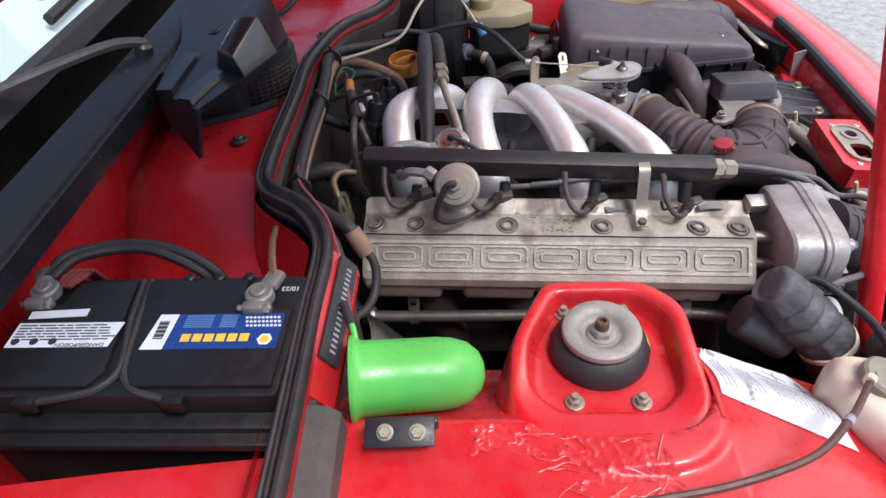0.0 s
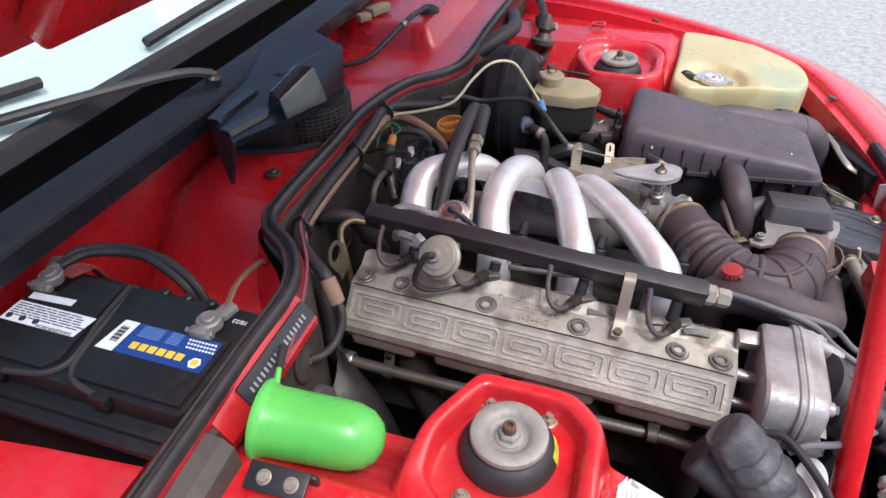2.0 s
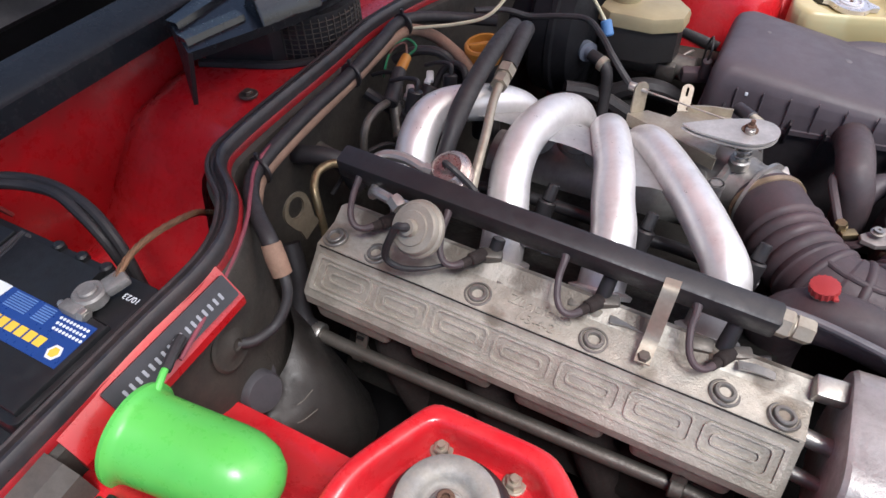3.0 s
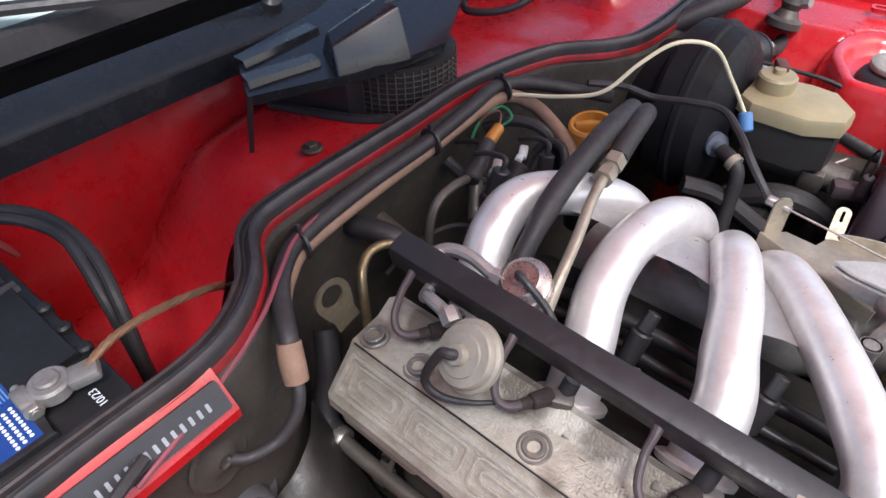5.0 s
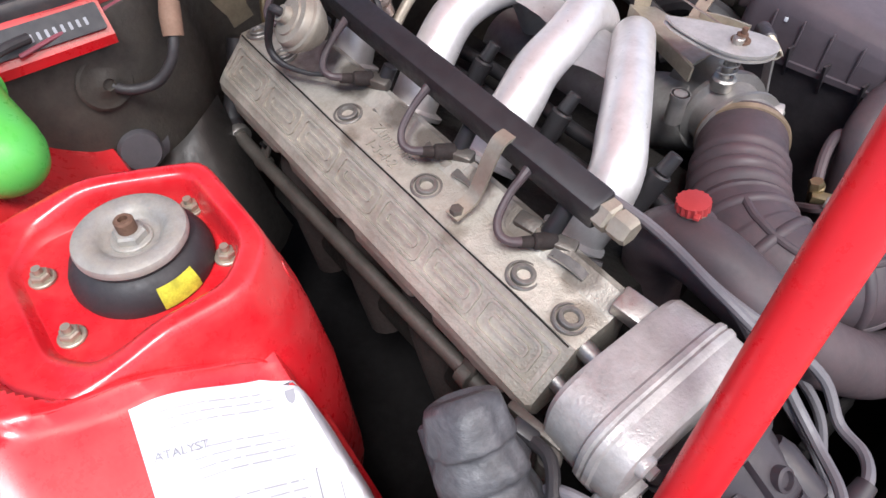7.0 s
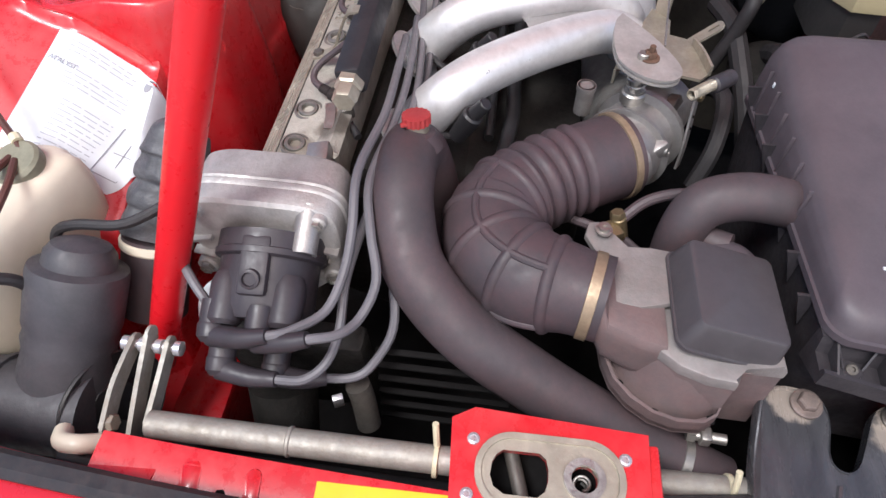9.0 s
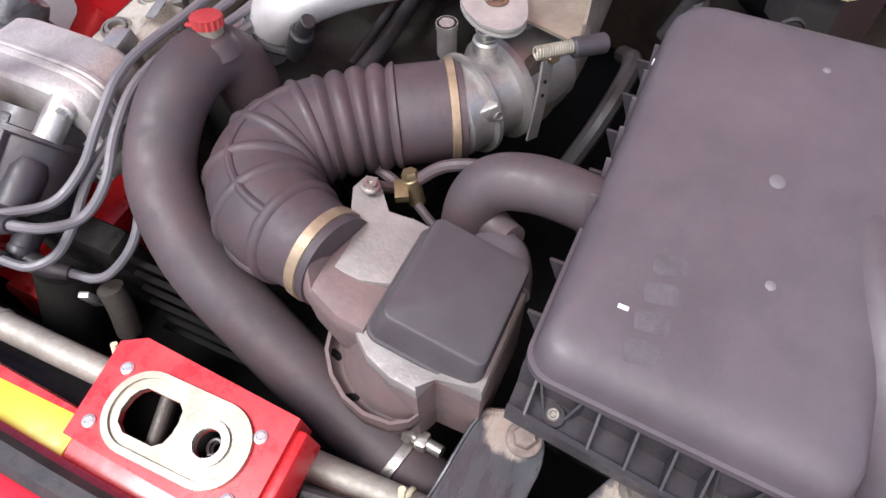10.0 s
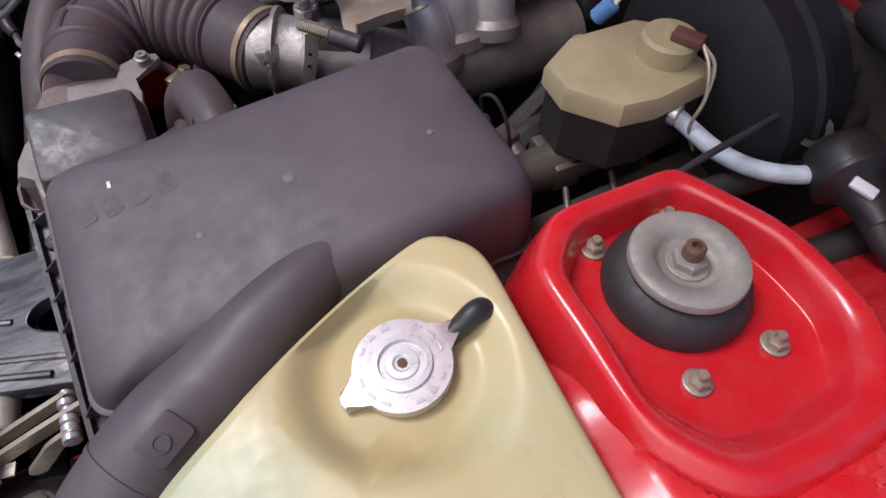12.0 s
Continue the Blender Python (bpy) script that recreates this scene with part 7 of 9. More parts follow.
bm = B()
lathe(bm, (-0.118, 0.504, 0.738), (1, -0.4, -0.3), [(0.0105, 0), (0.0118, 0.001), (0.0118, 0.009), (0.0105, 0.010)], 18)
part("hose_clip", bm, ZINC, booster)
master = thing("brake_master_cylinder", (-0.08, 0.60, 0.66), "alloy master cylinder with an aged translucent reservoir", "brake cylinder")
bm = B()
cyl(bm, (-0.20, 0.604, 0.705), (0.012, 0.604, 0.700), 0.022, 0.020, bev=0.003)
box(bm, (-0.03, 0.60, 0.70), (0.03, 0.05, 0.03), bev=0.004)
cyl(bm, (0.002, 0.60, 0.703), (0.002, 0.565, 0.708), 0.010, bev=0.002)
part("cylinder", bm, PIPE, master)
RES = [(-0.150, 0.565), (-0.128, 0.548), (-0.055, 0.548), (-0.015, 0.572), (-0.012, 0.610), (-0.045, 0.650), (-0.080, 0.655), (-0.150, 0.645)]
bm = B()
prism(bm, [(-0.085 + (x + 0.085) * 0.88, 0.60 + (y - 0.60) * 0.88) for x, y in RES], 0.722, 0.777, bev=0)
part("lower_half", bm, surf("dark_reservoir_half", (0.030, 0.028, 0.027), 0.5, var=0.2, bump=0.1), master)
bm = B()
prism(bm, [(-0.085 + (x + 0.085) * 0.95, 0.60 + (y - 0.60) * 0.94) for x, y in RES], 0.774, 0.797, bev=0.007)
part("upper_half", bm, BUFF, master, "yellowed upper reservoir half")
bm = B()
lathe(bm, (-0.117, 0.607, 0.796), (0, 0, 1), [(0.024, 0), (0.0245, 0.004), (0.0245, 0.018), (0.022, 0.021), (0.008, 0.022), (0.007, 0.028), (0.0, 0.029)], 28)
part("filler_cap", bm, BUFF, master)
bm = B()
box(bm, (-0.120, 0.622, 0.822), (0.014, 0.026, 0.009), pose(0, 0, 0, 0, 0, 30), bev=0.002)
part("cap_plug", bm, WIREBROWN, master)
for k in (0, 1):
    bm = B()
    tube(bm, [(-0.125, 0.634, 0.822), (-0.122 - 0.006 * k, 0.650, 0.812), (-0.118, 0.662, 0.79), (-0.110, 0.665, 0.765), (-0.12, 0.67, 0.74)], 0.0016, seg=6)
    part("thin_wire", bm, ZINC, master)
for k in (0, 1):
    bm = B()
    tube(bm, [(-0.02 - 0.05 * k, 0.635, 0.70), (-0.005 - 0.05 * k, 0.665, 0.70), (-0.01 - 0.05 * k, 0.69, 0.675), (-0.06 - 0.05 * k, 0.71, 0.66)], 0.0028, seg=8)
    part("brake_pipe", bm, STEEL, master)
bm = B()
box(bm, (0.020, 0.572, 0.712), (0.050, 0.022, 0.020), pose(0, 0, 0, 0, 0, 20), bev=0.004)
cyl(bm, (0.030, 0.566, 0.715), (0.030, 0.562, 0.745), 0.009, 0.007, bev=0.002)
part("switch_plug", bm, HOSE, master)
bm = B()
tube(bm, [(0.030, 0.562, 0.745), (0.032, 0.560, 0.765), (0.028, 0.575, 0.775), (0.022, 0.59, 0.755), (0.02, 0.60, 0.72)], 0.0018, seg=6)
part("switch_wire", bm, RUBBER, master)
bm = B()
tube(bm, [(-0.112, 0.638, 0.762), (-0.117, 0.662, 0.758), (-0.123, 0.690, 0.755), (-0.136, 0.717, 0.755), (-0.158, 0.738, 0.757), (-0.182, 0.752, 0.762)], 0.0078, seg=18)
tagged(part("braided_hose", bm, BRAID), "clear braided hose from the brake reservoir", "hose")
bm = B()
lathe(bm, (-0.109, 0.642, 0.764), (-0.4, 0.9, 0), [(0.009, 0), (0.0100, 0.001), (0.0100, 0.007), (0.009, 0.008)], 18)
tagged(part("hose_clip", bm, CAPSTEEL), "small bright hose clip", "clip")
valve = thing("black_valve", (-0.17, 0.80, 0.70), "black rubber-capped valve behind the strut tower", "valve")
bm = B()
lathe(bm, (-0.200, 0.738, 0.768), (0.22, 0.85, -0.12), [(0.012, -0.008), (0.024, -0.003), (0.029, 0.004), (0.031, 0.012), (0.031, 0.026), (0.0325, 0.027), (0.0325, 0.031), (0.026, 0.036), (0.018, 0.043), (0.015, 0.060), (0.013, 0.075)], 32)
part("bulb", bm, BLACK, valve)
bm = B()
lathe(bm, (-0.196, 0.716, 0.772), (0.7, 0.5, 0.6), [(0.0085, -0.003), (0.014, -0.003), (0.014, 0.003), (0.0085, 0.003), (0.0085, -0.003)], 24)
part("loop", bm, RUBBER, valve)
bm = B()
tube(bm, [(-0.181, 0.800, 0.758), (-0.176, 0.835, 0.752), (-0.180, 0.88, 0.755), (-0.20, 0.94, 0.77), (-0.22, 1.0, 0.79)], 0.0115, seg=14)
part("hose", bm, RUBBER, valve)
bm = B()
box(bm, (-0.176, 0.783, 0.7775), (0.010, 0.020, 0.005), pose(0, 0, 0, -8, 20, 20), bev=0.0015)
part("sealant_smear", bm, WHITE, valve)
for w, r in (([(-0.29, 0.70, 0.76), (-0.20, 0.715, 0.735), (-0.08, 0.705, 0.725), (0.03, 0.695, 0.70)], 0.012), ([(-0.30, 0.680, 0.79), (-0.24, 0.687, 0.786), (-0.15, 0.700, 0.784), (-0.055, 0.711, 0.776), (0.0, 0.715, 0.74)], 0.0030), ([(-0.29, 0.80, 0.73), (-0.18, 0.79, 0.70), (-0.10, 0.76, 0.69), (0.0, 0.72, 0.68)], 0.016), ([(-0.29, 0.66, 0.82), (-0.25, 0.72, 0.84), (-0.24, 0.80, 0.835), (-0.27, 0.92, 0.82)], 0.016)):
    bm = B()
    tube(bm, w, r, seg=12)
    tagged(part("black_hose", bm, RUBBER), "black hose between the bulkhead and strut tower", "hose")
regulator = thing("fuel_regulator", (-0.19, 0.9, 0.77), "dull metal valve with fittings beside the far wing", "valve")
bm = B()
lathe(bm, (-0.185, 0.86, 0.775), (0.1, 0.2, 1), [(0.020, 0), (0.028, 0.004), (0.028, 0.014), (0.020, 0.018), (0.014, 0.030), (0.018, 0.040), (0.012, 0.060), (0.006, 0.072)], 24)
part("valve_body", bm, PIPE, regulator)
bm = B()
tube(bm, [(-0.19, 0.88, 0.81), (-0.20, 0.93, 0.83), (-0.22, 1.0, 0.83), (-0.25, 1.08, 0.82)], 0.009, seg=10)
part("valve_hose", bm, RUBBER, regulator)
bm = B()
hexagon(bm, (-0.175, 0.87, 0.815), (1, -0.3, 0.3), 0.010, 0.022)
part("valve_union", bm, ALLOY, regulator)

# ---- coolant tank ----
tank = thing("coolant_tank", (0.24, 0.84, 0.60), "yellowed translucent plastic coolant expansion tank", "coolant tank")
TP = [(0.132, 0.692), (0.119, 0.708), (0.115, 0.730), (0.118, 0.782), (0.124, 0.89), (0.126, 0.985), (0.140, 1.010), (0.22, 1.010), (0.355, 0.970), (0.395, 0.935), (0.402, 0.87), (0.378, 0.802), (0.350, 0.774), (0.30, 0.748), (0.25, 0.723), (0.20, 0.702), (0.152, 0.687)]
TS = [Vector((*s, 0)) for s in spline([p for p in TP] + [TP[0]], 6)[:-1]]
cx, cy = 0.25, 0.84
def tz(x, y):
    return 0.787 - 0.07 * max(0.0, x - 0.14) - 0.14 * max(0, x - 0.29)
rings = []
for k, dz in ((0.93, -0.19), (0.985, -0.10), (1.0, -0.03), (0.998, -0.014), (0.985, -0.005), (0.965, -0.001), (0.94, 0.0)):
    rings.append([V(cx + (p.x - cx) * k, cy + (p.y - cy) * k, tz(p.x, p.y) + dz) for p in TS])
bm = B()
R = [[bm.verts.new(p) for p in r] for r in rings]
for a, b in zip(R, R[1:]):
    bridge(bm, a, b)
last = R[-1]
for k in [0.98 - 0.02 * i for i in range(36)] + [0.2, 0.1]:
    cur = []
    for v0 in R[6]:
        x, y = cx + (v0.co.x - cx) * k / 1.0, cy + (v0.co.y - cy) * k / 1.0
        d = math.hypot(x - 0.200, y - 0.770)
        cur.append(bm.verts.new((x, y, tz(x, y) - 0.015 * ramp(d, (0.048, 1.0), (0.072, 0.0)))))
    bridge(bm, last, cur)
    last = cur
bm.faces.new(last)
part("tank_body", bm, TANK, tank, angle=1.2)
bm = B()
lathe(bm, (0.199, 0.769, 0.759), (0.1, 0, 1), [(0.035, -0.01), (0.035, 0), (0.033, 0.005), (0.028, 0.006), (0.027, 0.012)], 36)
part("filler_neck", bm, TANK, tank)
cm = Matrix.Translation((0.198, 0.768, 0.7705)) @ pose(0, 0, 0, 0, 6, 0)
pts = []
for k in range(72):
    a = 2 * math.pi * k / 72
    r = 0.0308
    for e0 in (radians(192), radians(8)):
        dd = math.atan2(math.sin(a - e0), math.cos(a - e0))
        r = max(r, 0.0308 + 0.0125 * ramp(abs(dd), (0.10, 1.0), (0.26, 0.0)))
    pts.append((r * math.cos(a), r * math.sin(a)))
bm = B()
prism(bm, pts, 0.0, 0.0075, cm, bev=0.0018)
cap = part("pressure_cap", bm, CAPSTEEL, tank, "bright pressed metal pressure cap")
bm = B()
lathe(bm, cm @ V(0, 0, 0.0065), cm.to_3x3() @ V(0, 0, 1), [(0.0190, 0), (0.0184, 0.0034), (0.0150, 0.0038), (0.0140, 0.0004), (0.0112, 0.0002), (0.0100, 0.0026), (0.0062, 0.0028), (0.0045, 0.0016), (0, 0.0016)], 40)
part("cap_dome", bm, BRIGHT, cap, "bright ringed dome")
bm = B()
lathe(bm, cm @ V(0, 0, 0.0075), cm.to_3x3() @ V(0, 0, 1), [(0.003, 0), (0.003, 0.0022), (0, 0.0022)], 12)
part("rivet", bm, RUSTY, cap)
STAMPED = surf("stamped_grey", (0.42, 0.40, 0.42), 0.4, metal=0.6, var=0.1, bump=0)
for k in range(16):
    a = 2 * math.pi * k / 16
    if k % 4 == 3:
        continue
    bm = B()
    box(bm, cm @ V(0.0262 * math.cos(a), 0.0262 * math.sin(a), 0.0077), (0.0055, 0.0022, 0.0006), cm.to_3x3().to_4x4() @ pose(0, 0, 0, 0, 0, math.degrees(a) + 90), bev=0)
    part("stamped_bar", bm, STAMPED, cap)
bm = B()
tube(bm, [(0.168, 0.763, 0.773, 0.0062), (0.156, 0.760, 0.778, 0.0072), (0.146, 0.758, 0.783, 0.0080), (0.139, 0.757, 0.783, 0.0078), (0.134, 0.757, 0.776, 0.0066)], seg=14)
part("overflow_stub", bm, BLACK, tank)
bm = B()
lathe(bm, (0.360, 0.835, 0.7515), (0.12, 0, 1), [(0.003, 0), (0.003, 0.0006), (0, 0.0006)], 10)
part("stain_spot", bm, RUSTY, tank)

# ---- cowl: air intake, wipers ----
intakebox = thing("heater_intake", (-0.50, 0.22, 0.81), "black plastic heater air intake with a fin and a mesh", "air intake")
GLOSSY = surf("glossy_dark_plastic", (0.013, 0.0135, 0.016), 0.22, spec=0.8, rvar=0.08, var=0.15, scale=20, bump=0.04, dust=0.04, dustc=(0.08, 0.08, 0.085))


def slab(pts, thick, material, parent, name, bev=0.0015):
    """A flat moulded panel through four or more corners."""
    bm = B()
    n = (V(*pts[1]) - V(*pts[0])).cross(V(*pts[2]) - V(*pts[0])).normalized()
    if n.z < 0:
        n = -n
    lo = [bm.verts.new(V(*p) - n * thick) for p in pts]
    hi = [bm.verts.new(V(*p)) for p in pts]
    bm.faces.new(lo)
    bm.faces.new(hi)
    k = len(pts)
    for i in range(k):
        bm.faces.new((lo[i], lo[(i + 1) % k], hi[(i + 1) % k], hi[i]))
    bmesh.ops.recalc_face_normals(bm, faces=bm.faces)
    bmesh.ops.bevel(bm, geom=bm.edges[:], offset=bev, segments=2, affect="EDGES", profile=0.5)
    return part(name, bm, material, parent)


HA, HB, HCN, HD = V(-0.559, 0.104, 0.903), V(-0.492, 0.065, 0.892), V(-0.436, 0.195, 0.890), V(-0.565, 0.232, 0.912)
EDGE = [HA, HB, HCN, V(-0.424, 0.300, 0.884), V(-0.470, 0.400, 0.915), V(-0.540, 0.420, 0.932), V(-0.590, 0.330, 0.926), HD]
bm = B()
mid = V(-0.500, 0.235, 0.906)
top = [bm.verts.new(p) for p in EDGE]
low = [bm.verts.new(p + (mid - p) * 0.02 - V(0, 0, 0.012)) for p in EDGE]
c0, c1 = bm.verts.new(mid), bm.verts.new(mid - V(0, 0, 0.012))
for i in range(8):
    j = (i + 1) % 8
    bm.faces.new((top[i], top[j], c0))
    bm.faces.new((low[j], low[i], c1))
    bm.faces.new((top[j], top[i], low[i], low[j]))
hood = part("hood", bm, GLOSSY, intakebox, "faceted black plastic hood", angle=0.2)
for s, e in ((0.24, 0.80), (0.70, 0.62)):
    a, b = HA.lerp(HB, s), HD.lerp(HCN, s)
    bm = B()
    sweep(bm, [a + (b - a) * 0.01, a + (b - a) * e * 0.5, a + (b - a) * e], [(-0.0125, -0.004), (-0.0095, 0.0065), (0.0095, 0.0065), (0.0125, -0.004)], n=3)
    part("hood_rib", bm, GLOSSY, hood)
bm = B()
loft(bm, [[HA, HA + V(0.004, 0.005, -0.002), HA + V(0.004, 0.005, -0.05), HA + V(0, 0, -0.05)],
          [HB, HB + V(0.003, 0.004, -0.002), V(-0.508, 0.067, 0.817), V(-0.512, 0.063, 0.817)]])
part("fin", bm, BLACK, intakebox, "pointed black fin", angle=0.3)
bm = B()
loft(bm, [[V(-0.497, 0.172, 0.898), V(-0.490, 0.176, 0.922), V(-0.482, 0.172, 0.927), V(-0.464, 0.160, 0.920), V(-0.450, 0.152, 0.890)],
          [V(-0.486, 0.236, 0.898), V(-0.476, 0.232, 0.943), V(-0.466, 0.236, 0.947), V(-0.444, 0.246, 0.941), V(-0.424, 0.242, 0.884)]])
bmesh.ops.bevel(bm, geom=bm.edges[:], offset=0.003, segments=2, affect="EDGES", profile=0.5)
part("raised_box", bm, GLOSSY, intakebox, angle=0.4)
slab([(-0.566, 0.240, 0.905), (-0.520, 0.262, 0.915), (-0.490, 0.360, 0.918), (-0.560, 0.390, 0.912)], 0.006, BLACK, intakebox, "back_plate")
bm = B()
prism(bm, [(-0.578, 0.158), (-0.490, 0.196), (-0.470, 0.230), (-0.490, 0.370), (-0.600, 0.400), (-0.605, 0.20)], 0.800, 0.900)
part("lower_wall", bm, BLACK, intakebox)
bm = B()
tube(bm, [(-0.585, 0.152, 0.812), (-0.53, 0.172, 0.812), (-0.478, 0.192, 0.812), (-0.440, 0.222, 0.812)], 0.007, seg=8)
part("wall_gasket", bm, RUBBER, intakebox)
bm = B()
lathe(bm, (-0.490, 0.285, 0.806), (0, 0, 1), [(0.074, 0), (0.072, 0.065)], 40)
part("mesh_drum", bm, BLACK, intakebox)
bm = B()
for k in range(44):
    a = 2 * math.pi * k / 44
    x, y = -0.490 + 0.0738 * math.cos(a), 0.285 + 0.0738 * math.sin(a)
    box(bm, (x, y, 0.838), (0.0016, 0.0016, 0.058), bev=0)
for j in range(8):
    lathe(bm, (-0.490, 0.285, 0.812 + 0.007 * j), (0, 0, 1), [(0.0735, 0), (0.0748, 0.0006), (0.0735, 0.0012)], 36)
part("wire_mesh", bm, PIPE, intakebox)
bm = B()
lathe(bm, (-0.490, 0.285, 0.803), (0, 0, 1), [(0.10, 0), (0.10, 0.004), (0.096, 0.006)], 36)
part("base_gasket", bm, RUBBER, intakebox)
bm = B()
hexagon(bm, (-0.473, 0.119, 0.812), (0, 0, 1), 0.007, 0.005)
washer(bm, (-0.473, 0.119, 0.8095), (0, 0, 1), 0.0125, 0.003)
tagged(part("cowl_bolt", bm, PIPE), "dull bolt and washer on the red pan", "bolt", "cowl bolts")
bm = B()
hexagon(bm, (-0.41, 0.47, 0.812), (0, 0, 1), 0.007, 0.005)
washer(bm, (-0.41, 0.47, 0.8095), (0, 0, 1), 0.0125, 0.003)
tagged(part("cowl_bolt", bm, PIPE), "dull bolt and washer on the red pan", "bolt", "cowl bolts")


def wiper(px, py, pts, blade, label):
    t = thing("wiper", (px, py, 0.91), label, "windscreen wiper", "wipers")
    bm = B()
    lathe(bm, (px, py, 0.908), (0.25, 0, 1), [(0.020, 0), (0.020, 0.004), (0.013, 0.006), (0.012, 0.018), (0.007, 0.022)], 24)
    piv = part("pivot", bm, BLACK, t)
    bm = B()
    hexagon(bm, (px + 0.005, py, 0.928), (0.25, 0, 1), 0.0065, 0.006)
    part("pivot_nut", bm, RUSTY, piv)
    bm = B()
    sweep(bm, pts, [(-0.010, 0.003), (-0.006, 0.007), (0.006, 0.007), (0.010, 0.003), (0.010, -0.003), (-0.010, -0.003)], n=5)
    part("arm", bm, BLACK, t)
    bm = B()
    sweep(bm, blade, [(-0.003, -0.006), (-0.008, 0.004), (-0.004, 0.010), (0.004, 0.010), (0.008, 0.004), (0.003, -0.006)], n=4)
    part("blade", bm, RUBBER, t)


wiper(-0.608, 0.196, [(-0.606, 0.200, 0.928), (-0.635, 0.165, 0.940), (-0.680, 0.08, 0.948), (-0.735, -0.05, 0.958), (-0.78, -0.20, 0.972)], [(-0.765, 0.02, 0.970), (-0.785, -0.10, 0.980), (-0.81, -0.30, 0.995), (-0.83, -0.50, 1.008)], "black wiper arm resting on the windscreen")
wiper(-0.62, 0.90, [(-0.62, 0.90, 0.928), (-0.660, 0.86, 0.938), (-0.710, 0.75, 0.948), (-0.74, 0.62, 0.956)], [(-0.735, 0.78, 0.956), (-0.745, 0.62, 0.960), (-0.748, 0.45, 0.962), (-0.742, 0.22, 0.958)], "black wiper arm at the far side of the screen")
# wiring at the far end of the cowl
farwire = thing("cowl_connector", (-0.49, 0.70, 0.85), "cream plug with black cables in the cowl", "connector")
bm = B()
box(bm, (-0.545, 0.74, 0.868), (0.026, 0.060, 0.018), pose(0, 0, 0, 0, 0, -20), bev=0.003)
box(bm, (-0.560, 0.69, 0.865), (0.022, 0.030, 0.016), pose(0, 0, 0, 0, 0, -35), bev=0.003)
part("plug_body", bm, BUFF, farwire)
bm = B()
tube(bm, [(-0.57, 0.52, 0.835), (-0.54, 0.50, 0.83), (-0.49, 0.54, 0.835), (-0.46, 0.62, 0.862), (-0.45, 0.70, 0.872), (-0.44, 0.78, 0.868)], 0.0055, seg=10)
part("cable", bm, RUBBER, farwire)
bm = B()
lathe(bm, (-0.44, 0.79, 0.855), (0, 0, 1), [(0.024, 0), (0.022, 0.008), (0.012, 0.014), (0.0, 0.015)], 24)
part("grommet", bm, RUBBER, farwire)
bm = B()
tube(bm, [(-0.455, 0.655, 0.868), (-0.452, 0.665, 0.870)], 0.0075, seg=10)
part("wire_clip", bm, ZINC, farwire)

# ---- hoses and plugs in the dark corners of the bay ----
def dark_hose(name, way, r, material, label):
    bm = B()
    tube(bm, way, r, seg=10, n=5)
    return tagged(part(name, bm, material), label, "hose")


dark_hose("grey_hose", [(-0.319, 0.208, 0.786), (-0.313, 0.176, 0.797), (-0.310, 0.148, 0.797), (-0.310, 0.135, 0.781), (-0.310, 0.130, 0.752), (-0.312, 0.130, 0.70)], 0.0052, PIPE, "thin grey-brown hose bending down behind the rail")
for x, y, z, m in ((-0.318, 0.265, 0.772, CAPSTEEL), (-0.312, 0.312, 0.770, WHITE)):
    bm = B()
    box(bm, (x, y, z), (0.011, 0.020, 0.008), pose(0, 0, 0, 15, 0, 25), bev=0.0025)
    lathe(bm, (x + 0.002, y - 0.010, z), (0.3, -1, -0.2), [(0.0048, 0), (0.0048, 0.008), (0.003, 0.009)], 12)
    tagged(part("wire_clip", bm, m), "bright clip on a wire near the bulkhead", "clip", "wire clips")
dark_hose("black_hose", [(-0.375, 0.24, 0.770), (-0.345, 0.245, 0.752), (-0.310, 0.25, 0.735), (-0.285, 0.26, 0.70)], 0.0085, RUBBER, "black hose from the bulkhead to the engine")
dark_hose("black_hose", [(-0.37, 0.31, 0.785), (-0.335, 0.325, 0.800), (-0.300, 0.335, 0.795), (-0.275, 0.335, 0.765), (-0.27, 0.33, 0.70)], 0.0068, RUBBER, "black hose beside the oil filler")
dark_hose("black_hose", [(-0.30, 0.30, 0.70), (-0.305, 0.31, 0.75), (-0.29, 0.325, 0.785), (-0.262, 0.32, 0.790), (-0.245, 0.30, 0.76)], 0.0055, RUBBER, "black vacuum hose behind the first runner")
dark_hose("heater_pipe", [(-0.385, 0.130, 0.745), (-0.35, 0.13, 0.735), (-0.32, 0.14, 0.71), (-0.31, 0.16, 0.66)], 0.010, PIPE, "dull heater pipe out of the bulkhead")
dark_hose("wire_pair", [(-0.35, 0.10, 0.70), (-0.335, 0.14, 0.73), (-0.315, 0.18, 0.738), (-0.30, 0.21, 0.72)], 0.0032, RUBBER, "pair of black wires behind the engine")
dark_hose("black_hose", [(-0.105, 0.545, 0.66), (-0.06, 0.545, 0.685), (-0.02, 0.555, 0.680), (0.01, 0.575, 0.65), (0.02, 0.60, 0.60)], 0.016, RUBBER, "thick black hose below the brake cylinder")
dark_hose("black_hose", [(-0.16, 0.47, 0.70), (-0.12, 0.49, 0.69), (-0.07, 0.50, 0.665), (-0.02, 0.51, 0.63), (0.02, 0.52, 0.58)], 0.013, RUBBER, "black hose running under the throttle cable")
dark_hose("black_hose", [(-0.02, 0.44, 0.66), (0.02, 0.455, 0.685), (0.06, 0.455, 0.685), (0.10, 0.445, 0.66), (0.12, 0.43, 0.62)], 0.010, RUBBER, "black hose arching below the throttle")
